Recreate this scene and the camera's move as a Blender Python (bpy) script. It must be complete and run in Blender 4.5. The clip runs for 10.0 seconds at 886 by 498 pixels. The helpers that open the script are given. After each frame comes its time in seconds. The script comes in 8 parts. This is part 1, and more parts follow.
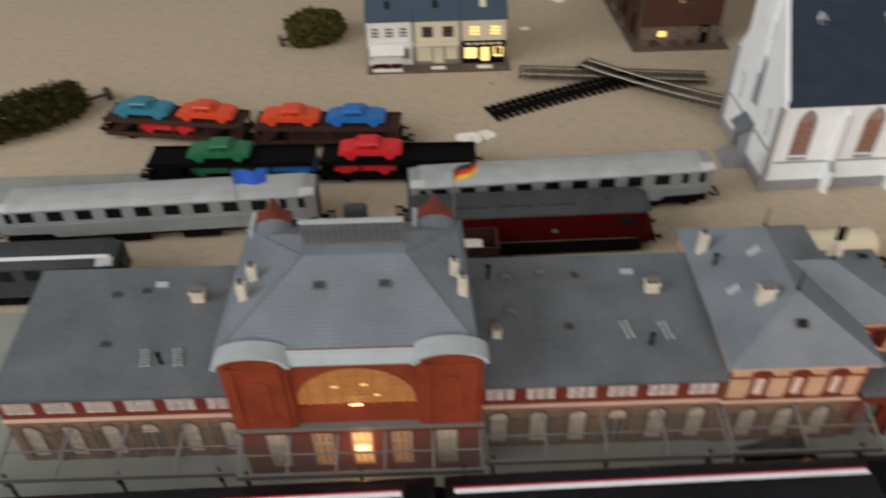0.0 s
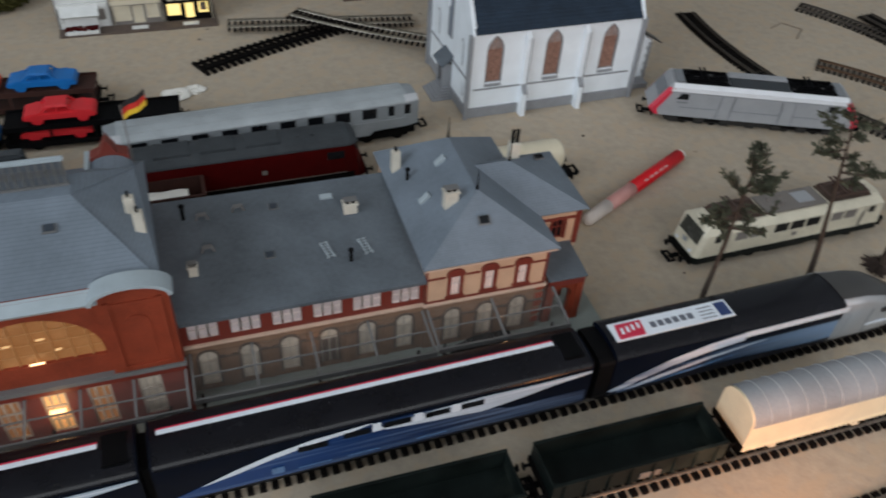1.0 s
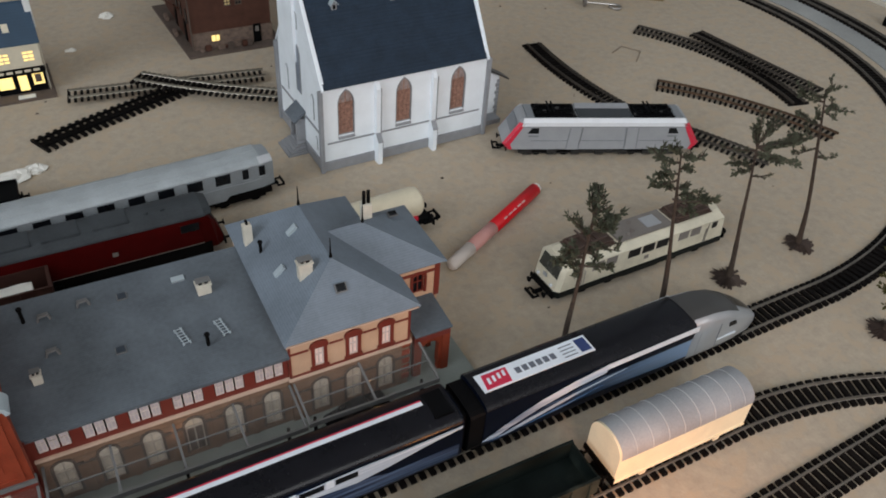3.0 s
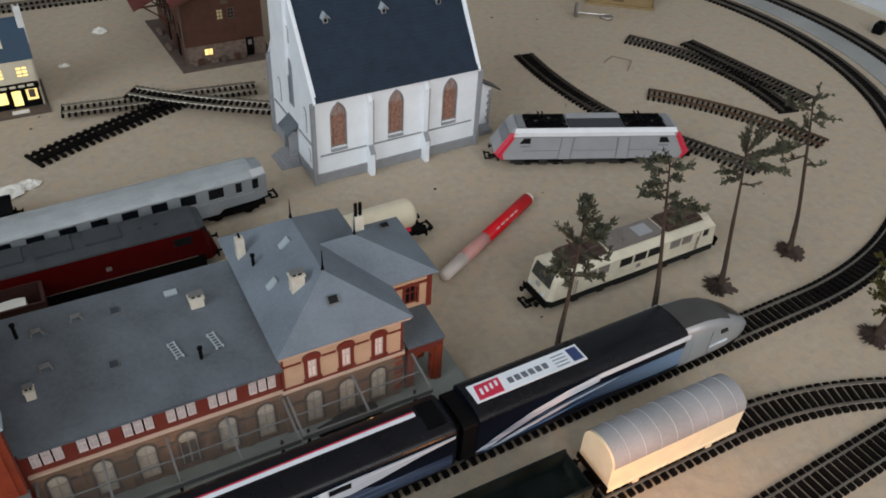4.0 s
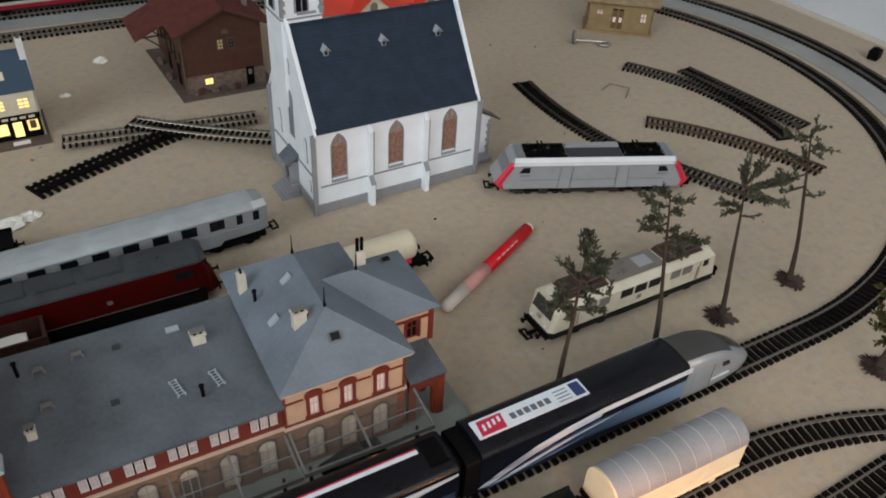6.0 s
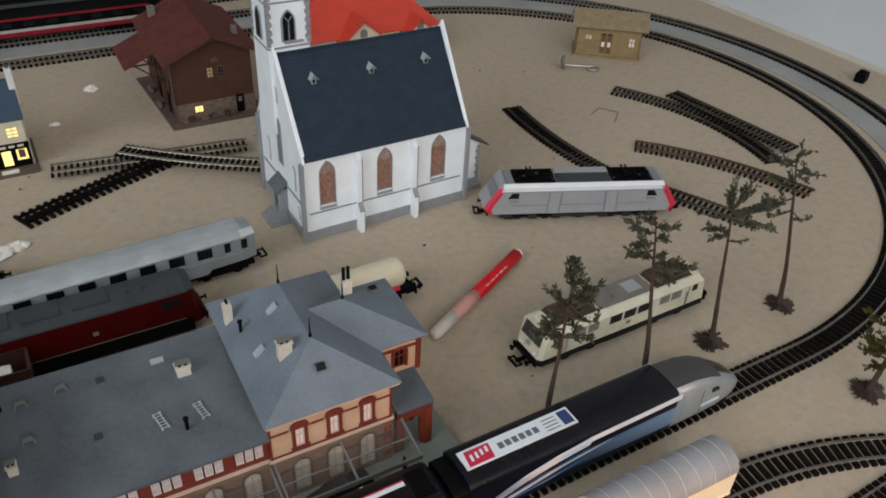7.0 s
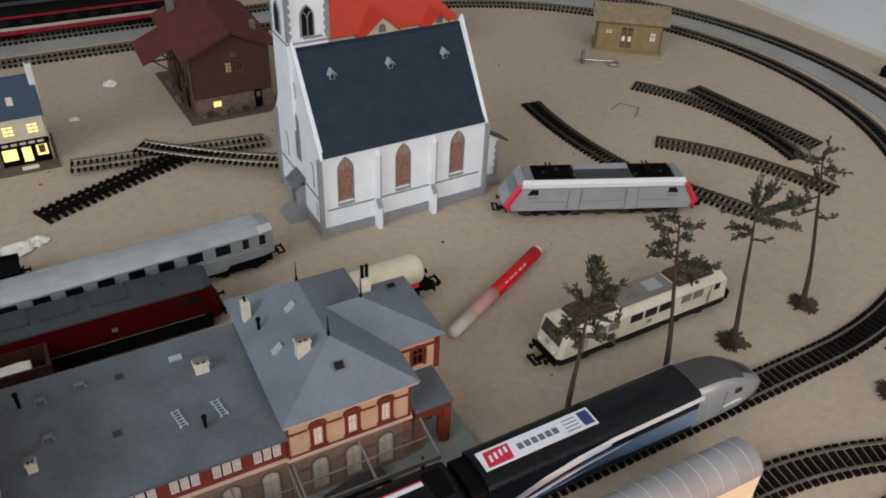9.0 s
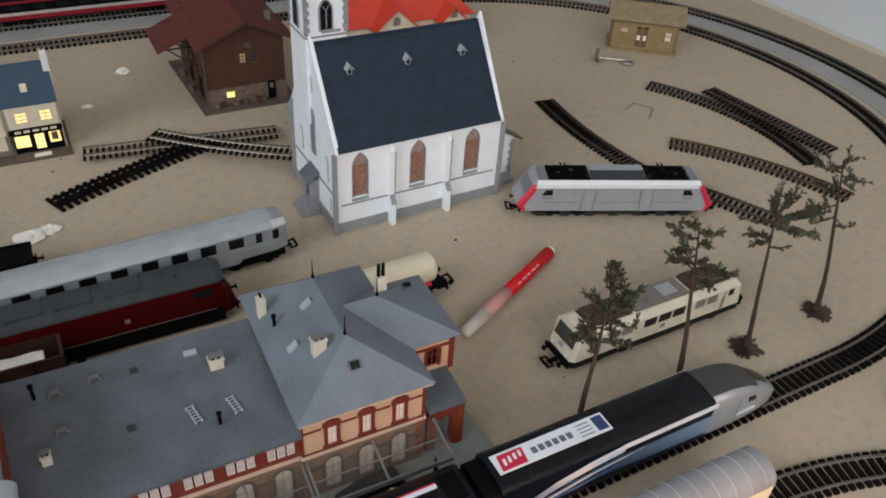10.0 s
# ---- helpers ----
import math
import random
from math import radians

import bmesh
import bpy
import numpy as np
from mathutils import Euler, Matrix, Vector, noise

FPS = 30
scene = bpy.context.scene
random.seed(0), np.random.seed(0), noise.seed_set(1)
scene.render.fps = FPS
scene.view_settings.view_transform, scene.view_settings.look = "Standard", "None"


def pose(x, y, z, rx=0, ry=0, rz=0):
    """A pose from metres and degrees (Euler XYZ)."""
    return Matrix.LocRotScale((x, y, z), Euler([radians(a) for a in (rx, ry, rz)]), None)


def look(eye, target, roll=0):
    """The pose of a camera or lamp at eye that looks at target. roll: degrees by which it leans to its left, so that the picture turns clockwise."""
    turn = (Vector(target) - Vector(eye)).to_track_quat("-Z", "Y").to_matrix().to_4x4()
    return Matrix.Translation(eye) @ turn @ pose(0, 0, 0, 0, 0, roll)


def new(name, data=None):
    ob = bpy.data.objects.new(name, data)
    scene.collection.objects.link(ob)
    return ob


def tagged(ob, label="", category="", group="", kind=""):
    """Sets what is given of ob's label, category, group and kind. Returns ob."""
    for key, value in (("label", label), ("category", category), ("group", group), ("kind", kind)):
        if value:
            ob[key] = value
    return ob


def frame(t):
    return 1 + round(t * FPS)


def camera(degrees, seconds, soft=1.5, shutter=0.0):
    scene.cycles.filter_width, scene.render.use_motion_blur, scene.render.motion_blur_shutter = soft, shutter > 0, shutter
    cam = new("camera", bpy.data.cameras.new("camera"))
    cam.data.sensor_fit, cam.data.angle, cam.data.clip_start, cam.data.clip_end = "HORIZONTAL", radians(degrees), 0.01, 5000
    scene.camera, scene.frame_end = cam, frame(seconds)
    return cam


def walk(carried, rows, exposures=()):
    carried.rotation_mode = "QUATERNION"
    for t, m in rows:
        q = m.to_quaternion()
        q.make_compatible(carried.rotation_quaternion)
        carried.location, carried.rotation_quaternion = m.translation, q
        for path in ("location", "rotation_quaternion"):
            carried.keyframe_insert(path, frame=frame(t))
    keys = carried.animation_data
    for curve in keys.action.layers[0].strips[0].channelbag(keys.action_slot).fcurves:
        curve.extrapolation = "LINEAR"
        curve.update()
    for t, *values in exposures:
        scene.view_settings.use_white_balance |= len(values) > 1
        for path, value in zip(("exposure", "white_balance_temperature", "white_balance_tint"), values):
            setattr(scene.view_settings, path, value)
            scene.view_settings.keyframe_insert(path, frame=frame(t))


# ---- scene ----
cam = camera(58.4, 10.0, soft=1.8, shutter=0.5)
PATH = [
    (0, (0.044, 0.024, 0.422), (0.059, 1.538, -0.885), -1.3),
    (0.5, (0.063, 0.0, 0.408), (0.384, 1.471, -0.908), 3.2),
    (1, (0.097, -0.008, 0.395), (0.624, 1.395, -0.929), 4.5),
    (1.5, (0.107, -0.002, 0.407), (0.712, 1.354, -0.933), 4.3),
    (2, (0.122, 0.005, 0.409), (0.807, 1.347, -0.906), 4.0),
    (2.5, (0.124, 0.006, 0.413), (0.859, 1.343, -0.88), 4.1),
    (3, (0.125, -0.001, 0.417), (0.901, 1.334, -0.855), 4.3),
    (4.5, (0.128, -0.004, 0.42), (0.92, 1.344, -0.827), 3.7),
    (5, (0.127, -0.003, 0.421), (0.929, 1.345, -0.82), 3.7),
    (5.5, (0.126, 0.002, 0.425), (0.923, 1.357, -0.813), 3.8),
    (7, (0.135, 0.003, 0.432), (0.961, 1.396, -0.741), 3.3),
    (7.5, (0.136, 0.001, 0.431), (0.956, 1.393, -0.749), 3.0),
    (8, (0.132, 0.001, 0.435), (0.955, 1.39, -0.746), 3.7),
    (8.5, (0.131, 0.005, 0.434), (0.934, 1.41, -0.742), 3.4),
    (9, (0.136, 0.009, 0.431), (0.922, 1.413, -0.756), 2.7),
    (9.5, (0.135, 0.011, 0.431), (0.919, 1.407, -0.768), 2.6),
    (10, (0.129, 0.019, 0.434), (0.907, 1.412, -0.771), 4.1),
]
walk(cam, [(t, look(eye, target, roll)) for t, eye, target, roll in PATH],
     exposures=((0.0, 0.13, 7250, 13), (0.5, -0.08, 6500, 10), (1.0, -0.20, 6120, 8), (1.6, -0.09, 6380, 9), (2.2, -0.05, 6290, 9), (4.5, -0.05, 6290, 9), (5.6, -0.05, 6420, 9), (8.0, -0.05, 6520, 10), (9.0, -0.01, 6560, 11), (10.0, 0.03, 6560, 11)))

# ---- light ----
world = bpy.data.worlds.new("room_daylight")
scene.world = world
world.use_nodes = True
sky = world.node_tree.nodes.new("ShaderNodeTexSky")
sky.sky_type, sky.sun_disc = "NISHITA", False
sky.sun_elevation, sky.sun_rotation = radians(35), radians(250)
world.node_tree.links.new(sky.outputs[0], world.node_tree.nodes["Background"].inputs[0])
world.node_tree.nodes["Background"].inputs[1].default_value = 0.08


def area_lamp(name, eye, target, wide, high, watts, colour):
    data = bpy.data.lights.new(name, "AREA")
    data.shape, data.size, data.size_y, data.energy, data.color = "RECTANGLE", wide, high, watts, colour
    ob = new(name, data)
    ob.matrix_world = look(eye, target)
    return ob


def point_lamp(name, at, watts, colour, radius=0.004):
    data = bpy.data.lights.new(name, "POINT")
    data.energy, data.color, data.shadow_soft_size = watts, colour, radius
    ob = new(name, data)
    ob.location = at
    return ob


# daylight in the two window openings of the room
area_lamp("window_daylight", (-2.08, -0.55, 1.55), (0.35, 0.5, 0.0), 2.0, 1.5, 39.5, (0.85, 0.935, 1.0))
area_lamp("window_daylight_back", (0.20, -1.93, 1.35), (0.35, 0.4, 0.0), 2.2, 1.3, 31.5, (1.0, 0.975, 0.93))
# a small warm lamp at the front edge of the layout, and the lit lamps of the station
area_lamp("front_lamp_light", (0.325, 0.075, 0.060), (0.415, 0.195, 0.012), 0.03, 0.03, 0.165, (1.0, 0.39, 0.12))
point_lamp("hall_lamp_light", (-0.0030, 0.2925, 0.0300), 0.0080, (1.0, 0.55, 0.22), 0.002)
point_lamp("wing_lamp_light", (0.1400, 0.3100, 0.0330), 0.0010, (1.0, 0.55, 0.25), 0.002)
point_lamp("pavilion_lamp_light", (0.2550, 0.3000, 0.0360), 0.0012, (1.0, 0.55, 0.25), 0.002)


# ---- materials ----
def node_mat(name):
    m = bpy.data.materials.new(name)
    m.use_nodes = True
    nt = m.node_tree
    return m, nt, nt.nodes["Principled BSDF"]


def mat(name, col, rough=0.6, metal=0.0, var=0.18, scale=90.0, fine=900.0, bump=0.12, spot=0.0, each=0.0,
        lines=0.0, lines_axis=2, emit=None, glow=0.0, coat=0.0, alpha=1.0, trans=0.0, wear=None, wear_at=0.62, spec=0.5):
    """A painted or moulded surface: blotches, fine grain, optional moulded lines, spots and worn patches."""
    m, nt, b = node_mat(name)
    N, L = nt.nodes.new, nt.links.new
    tc = N("ShaderNodeTexCoord")
    n1 = N("ShaderNodeTexNoise")
    n1.inputs["Scale"].default_value, n1.inputs["Detail"].default_value = scale, 5.0
    n2 = N("ShaderNodeTexNoise")
    n2.inputs["Scale"].default_value, n2.inputs["Detail"].default_value = fine, 3.0
    for n in (n1, n2):
        L(tc.outputs["Object"], n.inputs["Vector"])
    mix = N("ShaderNodeMath")
    mix.operation = "MULTIPLY_ADD"
    L(n2.outputs["Fac"], mix.inputs[0])
    mix.inputs[1].default_value = 0.45
    L(n1.outputs["Fac"], mix.inputs[2])
    ramp = N("ShaderNodeMapRange")
    ramp.inputs["From Min"].default_value, ramp.inputs["From Max"].default_value = 0.40, 1.05
    ramp.inputs["To Min"].default_value, ramp.inputs["To Max"].default_value = 1.0 - var, 1.0 + var
    L(mix.outputs[0], ramp.inputs["Value"])
    val = ramp.outputs[0]
    if each:
        info = N("ShaderNodeObjectInfo")
        em = N("ShaderNodeMapRange")
        em.inputs["To Min"].default_value, em.inputs["To Max"].default_value = 1.0 - each, 1.0 + each
        L(info.outputs["Random"], em.inputs["Value"])
        mul = N("ShaderNodeMath")
        mul.operation = "MULTIPLY"
        L(val, mul.inputs[0])
        L(em.outputs[0], mul.inputs[1])
        val = mul.outputs[0]
    sc = N("ShaderNodeVectorMath")
    sc.operation = "SCALE"
    sc.inputs[0].default_value = col
    L(val, sc.inputs["Scale"])
    out = sc.outputs[0]
    height = mix.outputs[0]
    if wear:
        wn = N("ShaderNodeTexNoise")
        wn.inputs["Scale"].default_value, wn.inputs["Detail"].default_value = scale * 0.6, 8.0
        L(tc.outputs["Object"], wn.inputs["Vector"])
        wr = N("ShaderNodeMapRange")
        wr.inputs["From Min"].default_value, wr.inputs["From Max"].default_value = wear_at, wear_at + 0.08
        L(wn.outputs["Fac"], wr.inputs["Value"])
        wm = N("ShaderNodeMix")
        wm.data_type = "RGBA"
        L(wr.outputs[0], wm.inputs["Factor"])
        L(out, wm.inputs["A"])
        wm.inputs["B"].default_value = (*wear, 1)
        out = wm.outputs["Result"]
    if lines:
        sep = N("ShaderNodeSeparateXYZ")
        L(tc.outputs["Object"], sep.inputs[0])
        w = N("ShaderNodeMath")
        w.operation = "MULTIPLY"
        w.inputs[1].default_value = 1.0 / lines
        L(sep.outputs[lines_axis], w.inputs[0])
        fr = N("ShaderNodeMath")
        fr.operation = "FRACT"
        L(w.outputs[0], fr.inputs[0])
        lr = N("ShaderNodeMapRange")
        lr.inputs["From Min"].default_value, lr.inputs["From Max"].default_value = 0.0, 0.28
        lr.inputs["To Min"].default_value, lr.inputs["To Max"].default_value = 0.80, 1.0
        L(fr.outputs[0], lr.inputs["Value"])
        s2 = N("ShaderNodeVectorMath")
        s2.operation = "SCALE"
        L(out, s2.inputs[0])
        L(lr.outputs[0], s2.inputs["Scale"])
        out = s2.outputs[0]
        hm = N("ShaderNodeMath")
        hm.operation = "MULTIPLY_ADD"
        L(lr.outputs[0], hm.inputs[0])
        hm.inputs[1].default_value = 1.0
        L(height, hm.inputs[2])
        height = hm.outputs[0]
    if spot:
        v = N("ShaderNodeTexNoise")
        v.inputs["Scale"].default_value, v.inputs["Detail"].default_value = fine * 0.55, 1.0
        L(tc.outputs["Object"], v.inputs["Vector"])
        vr = N("ShaderNodeMapRange")
        vr.inputs["From Min"].default_value, vr.inputs["From Max"].default_value = 0.60, 0.72
        vr.inputs["To Min"].default_value, vr.inputs["To Max"].default_value = 1.0, 1.0 - spot
        L(v.outputs["Fac"], vr.inputs["Value"])
        s3 = N("ShaderNodeVectorMath")
        s3.operation = "SCALE"
        L(out, s3.inputs[0])
        L(vr.outputs[0], s3.inputs["Scale"])
        out = s3.outputs[0]
    L(out, b.inputs["Base Color"])
    b.inputs["Metallic"].default_value = metal
    b.inputs["Specular IOR Level"].default_value = spec
    rr = N("ShaderNodeMapRange")
    rr.inputs["To Min"].default_value, rr.inputs["To Max"].default_value = max(0.03, rough - 0.10), min(1.0, rough + 0.10)
    L(n1.outputs["Fac"], rr.inputs["Value"])
    L(rr.outputs[0], b.inputs["Roughness"])
    if bump:
        bn = N("ShaderNodeBump")
        bn.inputs["Strength"].default_value, bn.inputs["Distance"].default_value = bump, 0.0006
        L(height, bn.inputs["Height"])
        L(bn.outputs[0], b.inputs["Normal"])
    b.inputs["Coat Weight"].default_value = coat
    b.inputs["Coat Roughness"].default_value = 0.15
    b.inputs["Alpha"].default_value = alpha
    b.inputs["Transmission Weight"].default_value = trans
    if emit:
        b.inputs["Emission Color"].default_value = (*emit, 1)
        b.inputs["Emission Strength"].default_value = glow
    return m


SAND = mat("sand_board", (0.430, 0.358, 0.275), 0.92, var=0.15, scale=120, fine=460, bump=0.7, spot=0.05, wear=(0.455, 0.362, 0.262), wear_at=0.50)
GREYBED = mat("grey_trackbed", (0.310, 0.312, 0.302), 0.9, var=0.22, scale=14, fine=400, bump=0.3)
SLATE = mat("grey_slate_roof", (0.165, 0.193, 0.228), 0.62, var=0.20, scale=40, fine=420, bump=0.22, lines=0.0010, lines_axis=2, spec=0.2)
FLATROOF = mat("grey_felt_roof", (0.115, 0.130, 0.148), 0.72, var=0.30, scale=34, fine=380, bump=0.2, lines=0.0016, lines_axis=1, spec=0.2)
ROOFEDGE = mat("pale_grey_gutter", (0.36, 0.41, 0.44), 0.5, var=0.10, bump=0.05)
BRICKRED = mat("orange_red_brick", (0.240, 0.041, 0.017), 0.60, var=0.32, scale=60, fine=700, bump=0.3, lines=0.0014, lines_axis=2, spec=0.3)
REDTRIM = mat("dark_red_trim", (0.165, 0.027, 0.017), 0.5, var=0.14)
CREAMWALL = mat("peach_plaster", (0.54, 0.355, 0.235), 0.7, var=0.14, scale=70, bump=0.12)
# brown stone, with the shade under the canopies put into its base colour
SANDSTONE = mat("shade_toned_brown_sandstone", (0.218, 0.126, 0.079), 0.75, var=0.25, scale=120, bump=0.3, lines=0.004, lines_axis=2)
CORNICE = mat("pale_pink_cornice", (0.60, 0.42, 0.32), 0.6, var=0.1)
WINWHITE = mat("cream_window_plastic", (0.68, 0.58, 0.54), 0.5, var=0.10, bump=0.05)
WINLIT = mat("warm_window_sheet", (0.70, 0.58, 0.54), 0.5, var=0.16, scale=120, bump=0.04, emit=(1.0, 0.72, 0.60), glow=0.16)
ARCHPANE = mat("dull_tan_window_sheet", (0.66, 0.57, 0.47), 0.5, var=0.25, scale=160, bump=0.05)
WINGPANE = mat("lilac_white_window_sheet", (0.58, 0.50, 0.51), 0.45, var=0.22, scale=150, bump=0.04)
CREAMBAR = mat("dull_cream_glazing_bar", (0.50, 0.43, 0.36), 0.55, var=0.12, bump=0.05)
HALLGLOW = mat("hall_window_glow", (0.17, 0.095, 0.045), 0.22, var=0.6, scale=60, bump=0.08, emit=(1.0, 0.37, 0.10), glow=0.22)
BULB = mat("lamp_bulb_glow", (1.0, 0.8, 0.5), 0.4, var=0.0, bump=0, emit=(1.0, 0.62, 0.28), glow=2.5)
YELLOWLIT = mat("yellow_lit_window", (0.9, 0.75, 0.35), 0.5, var=0.15, scale=150, bump=0, emit=(1.0, 0.72, 0.22), glow=1.1)
YELLOWDIM = mat("faint_yellow_window", (0.55, 0.42, 0.22), 0.5, var=0.15, scale=150, bump=0, emit=(1.0, 0.72, 0.25), glow=0.12)
DARKGLASS = mat("dark_window_glass", (0.005, 0.006, 0.008), 0.30, var=0.2, bump=0.02, spec=0.25)
CANOPYFRAME = mat("grey_canopy_frame", (0.150, 0.146, 0.143), 0.5, var=0.12)
PLATFORM = mat("grey_green_platform", (0.25, 0.275, 0.25), 0.8, var=0.16, scale=40, bump=0.15)
CHIMNEY = mat("cream_chimney", (0.62, 0.57, 0.48), 0.65, var=0.16, scale=120)
BLACK = mat("black_plastic", (0.0035, 0.0035, 0.004), 0.55, var=0.3, bump=0.1, spec=0.06)
DARKMETAL = mat("dark_underframe", (0.005, 0.0045, 0.0045), 0.65, var=0.3, bump=0.2, spec=0.06)
UNDERGREY = mat("dusty_dark_underframe", (0.030, 0.028, 0.026), 0.7, var=0.4, scale=200, bump=0.3, spec=0.15)
CHURCHWHITE = mat("white_plaster", (0.83, 0.87, 0.91), 0.65, var=0.07, scale=60, bump=0.12)
CHURCHGREY = mat("grey_stone_trim", (0.27, 0.275, 0.29), 0.7, var=0.14, scale=120, bump=0.2)
CHURCHROOF = mat("blue_black_slate", (0.019, 0.031, 0.050), 0.65, var=0.30, scale=90, fine=420, bump=0.3, lines=0.0026, lines_axis=2, spec=0.2)
HEADGREY = mat("pinkish_grey_glass", (0.33, 0.26, 0.24), 0.45, var=0.4, scale=400, bump=0.1)
STAINED = mat("terracotta_stained_glass", (0.32, 0.180, 0.135), 0.45, var=0.55, scale=420, fine=1500, bump=0.12)
BLUEGREY = mat("blue_grey_leaded_glass", (0.20, 0.23, 0.28), 0.4, var=0.30, scale=300, bump=0.1)
RAIL = mat("tarnished_rail", (0.19, 0.168, 0.142), 0.42, metal=0.6, var=0.3, scale=60, bump=0.05)
SLEEPER = mat("black_brown_sleeper", (0.0075, 0.006, 0.0055), 0.65, var=0.3, bump=0.2, each=0.25, spec=0.05)
SILVER = mat("silver_grey_paint", (0.315, 0.32, 0.335), 0.42, var=0.10, scale=60, bump=0.04)
SILVERROOF = mat("grey_loco_roof", (0.20, 0.21, 0.225), 0.5, var=0.12)
WHITELINE = mat("white_band", (0.74, 0.75, 0.78), 0.4, var=0.05, bump=0)
CABGLASS = mat("smoky_cab_glass", (0.045, 0.045, 0.038), 0.25, var=0.3, scale=150, bump=0.02, spec=0.4)
PINKRED = mat("signal_red_paint", (0.62, 0.022, 0.055), 0.4, var=0.08, bump=0.03)
IVORY = mat("ivory_paint", (0.71, 0.635, 0.475), 0.4, var=0.10, bump=0.04)
IVORYLOCO = mat("aged_ivory_loco_paint", (0.60, 0.545, 0.425), 0.42, var=0.20, scale=60, bump=0.05, wear=(0.30, 0.26, 0.19), wear_at=0.66)
GREENBLACK = mat("green_black_skirt", (0.009, 0.011, 0.010), 0.5, var=0.2, spec=0.12)
TAUPE = mat("taupe_roof", (0.18, 0.158, 0.142), 0.6, var=0.15)
WELLBROWN = mat("dark_brown_roof_well", (0.085, 0.058, 0.046), 0.65, var=0.3, scale=120, spec=0.2)
PANTO = mat("brown_pantograph", (0.07, 0.04, 0.03), 0.5, var=0.2)
COACHGREY = mat("light_grey_coach", (0.25, 0.27, 0.285), 0.5, var=0.22, scale=40)
COACHROOF = mat("pale_silver_coach_roof", (0.345, 0.37, 0.385), 0.42, var=0.24, scale=45, bump=0.12)
DIESELRED = mat("deep_red_loco_paint", (0.058, 0.0018, 0.0018), 0.5, var=0.2, spec=0.08)
DIESELROOF = mat("grey_diesel_roof", (0.048, 0.053, 0.058), 0.6, var=0.3, scale=50, spec=0.15)
BROWNWAGON = mat("brown_wagon_plastic", (0.050, 0.022, 0.017), 0.55, var=0.25, spec=0.2)
TRAINBLACK = mat("gloss_black_roof", (0.0062, 0.0062, 0.0088), 0.24, var=0.4, scale=60, bump=0.04, spec=0.22)
TRAINNAVY = mat("gloss_navy_side", (0.0025, 0.0045, 0.011), 0.32, var=0.25, bump=0.02, coat=0.02, spec=0.10)
TRAINPALE = mat("pale_blue_sheen", (0.10, 0.19, 0.36), 0.3, var=0.30, scale=60, bump=0.02, coat=0.3)
TRAINWHITE = mat("gloss_white_swoosh", (0.74, 0.78, 0.84), 0.3, var=0.10, scale=60, bump=0.02, coat=0.3)
NOSESILVER = mat("silver_nose_paint", (0.36, 0.37, 0.385), 0.35, metal=0.25, var=0.08, bump=0.02)
SIGNRED = mat("crimson_sign", (0.55, 0.02, 0.06), 0.4, var=0.05, bump=0)
SIGNGREY = mat("slate_grey_print", (0.13, 0.14, 0.17), 0.4, var=0.05, bump=0)
SIGNBLUE = mat("dark_blue_sign", (0.03, 0.05, 0.15), 0.4, var=0.05, bump=0)
WAGONCREAM = mat("glossy_cream_wagon", (0.86, 0.75, 0.53), 0.42, var=0.10, bump=0.05)
WAGONROOF = mat("dusty_grey_vault_roof", (0.31, 0.315, 0.33), 0.6, var=0.25, scale=30, bump=0.1)
GONDOLA = mat("dark_green_black_wagon", (0.0070, 0.0100, 0.0092), 0.45, var=0.7, scale=40, bump=0.08, spec=0.12, wear=(0.030, 0.036, 0.029), wear_at=0.56)
WOODBROWN = mat("red_brown_timber", (0.085, 0.036, 0.024), 0.65, var=0.25, scale=120, bump=0.3, lines=0.0016, lines_axis=2, spec=0.25)
ROOFBROWN = mat("maroon_shingle_roof", (0.115, 0.034, 0.028), 0.7, var=0.38, scale=90, fine=600, bump=0.4, spec=0.15)
# grey-brown, darkened like the sandstone for the canopy shade on window surrounds
BASEBROWN = mat("grey_brown_base", (0.099, 0.071, 0.056), 0.8, var=0.3, scale=120, bump=0.4)
STONEWALL = mat("rubble_stone", (0.16, 0.11, 0.085), 0.8, var=0.5, scale=220, bump=0.6)
BLUEROOF = mat("blue_slate_roof", (0.022, 0.050, 0.088), 0.55, var=0.18, scale=70, bump=0.25, lines=0.0022, lines_axis=2)
HOUSECREAM = mat("cream_house_wall", (0.62, 0.55, 0.42), 0.6, var=0.12)
HOUSEWHITE = mat("white_house_wall", (0.68, 0.68, 0.66), 0.6, var=0.12)
REDROOF = mat("bright_red_roof", (0.60, 0.05, 0.025), 0.5, var=0.14, scale=60, bump=0.2, lines=0.0022, lines_axis=2)
HUTWOOD = mat("ochre_wood_hut", (0.275, 0.195, 0.090), 0.6, var=0.25, scale=90, bump=0.25, lines=0.0035, lines_axis=2)
HUTDARK = mat("dark_ochre_door", (0.125, 0.080, 0.032), 0.6, var=0.25, scale=120, bump=0.2)
HUTROOF = mat("straw_brown_roof", (0.255, 0.19, 0.112), 0.7, var=0.3, scale=120, bump=0.3)
PENRED = mat("red_marker_barrel", (0.62, 0.007, 0.014), 0.4, var=0.06, bump=0, spec=0.25)
PENCLEAR = mat("frosted_marker_cap", (0.62, 0.54, 0.49), 0.4, var=0.12, scale=60, bump=0.02)
PENPINK = mat("pink_frosted_plastic", (0.60, 0.29, 0.26), 0.4, var=0.12, scale=60, bump=0.02)
BARK = mat("brown_bark", (0.056, 0.041, 0.032), 0.8, var=0.4, scale=300, bump=0.4, spec=0.2)
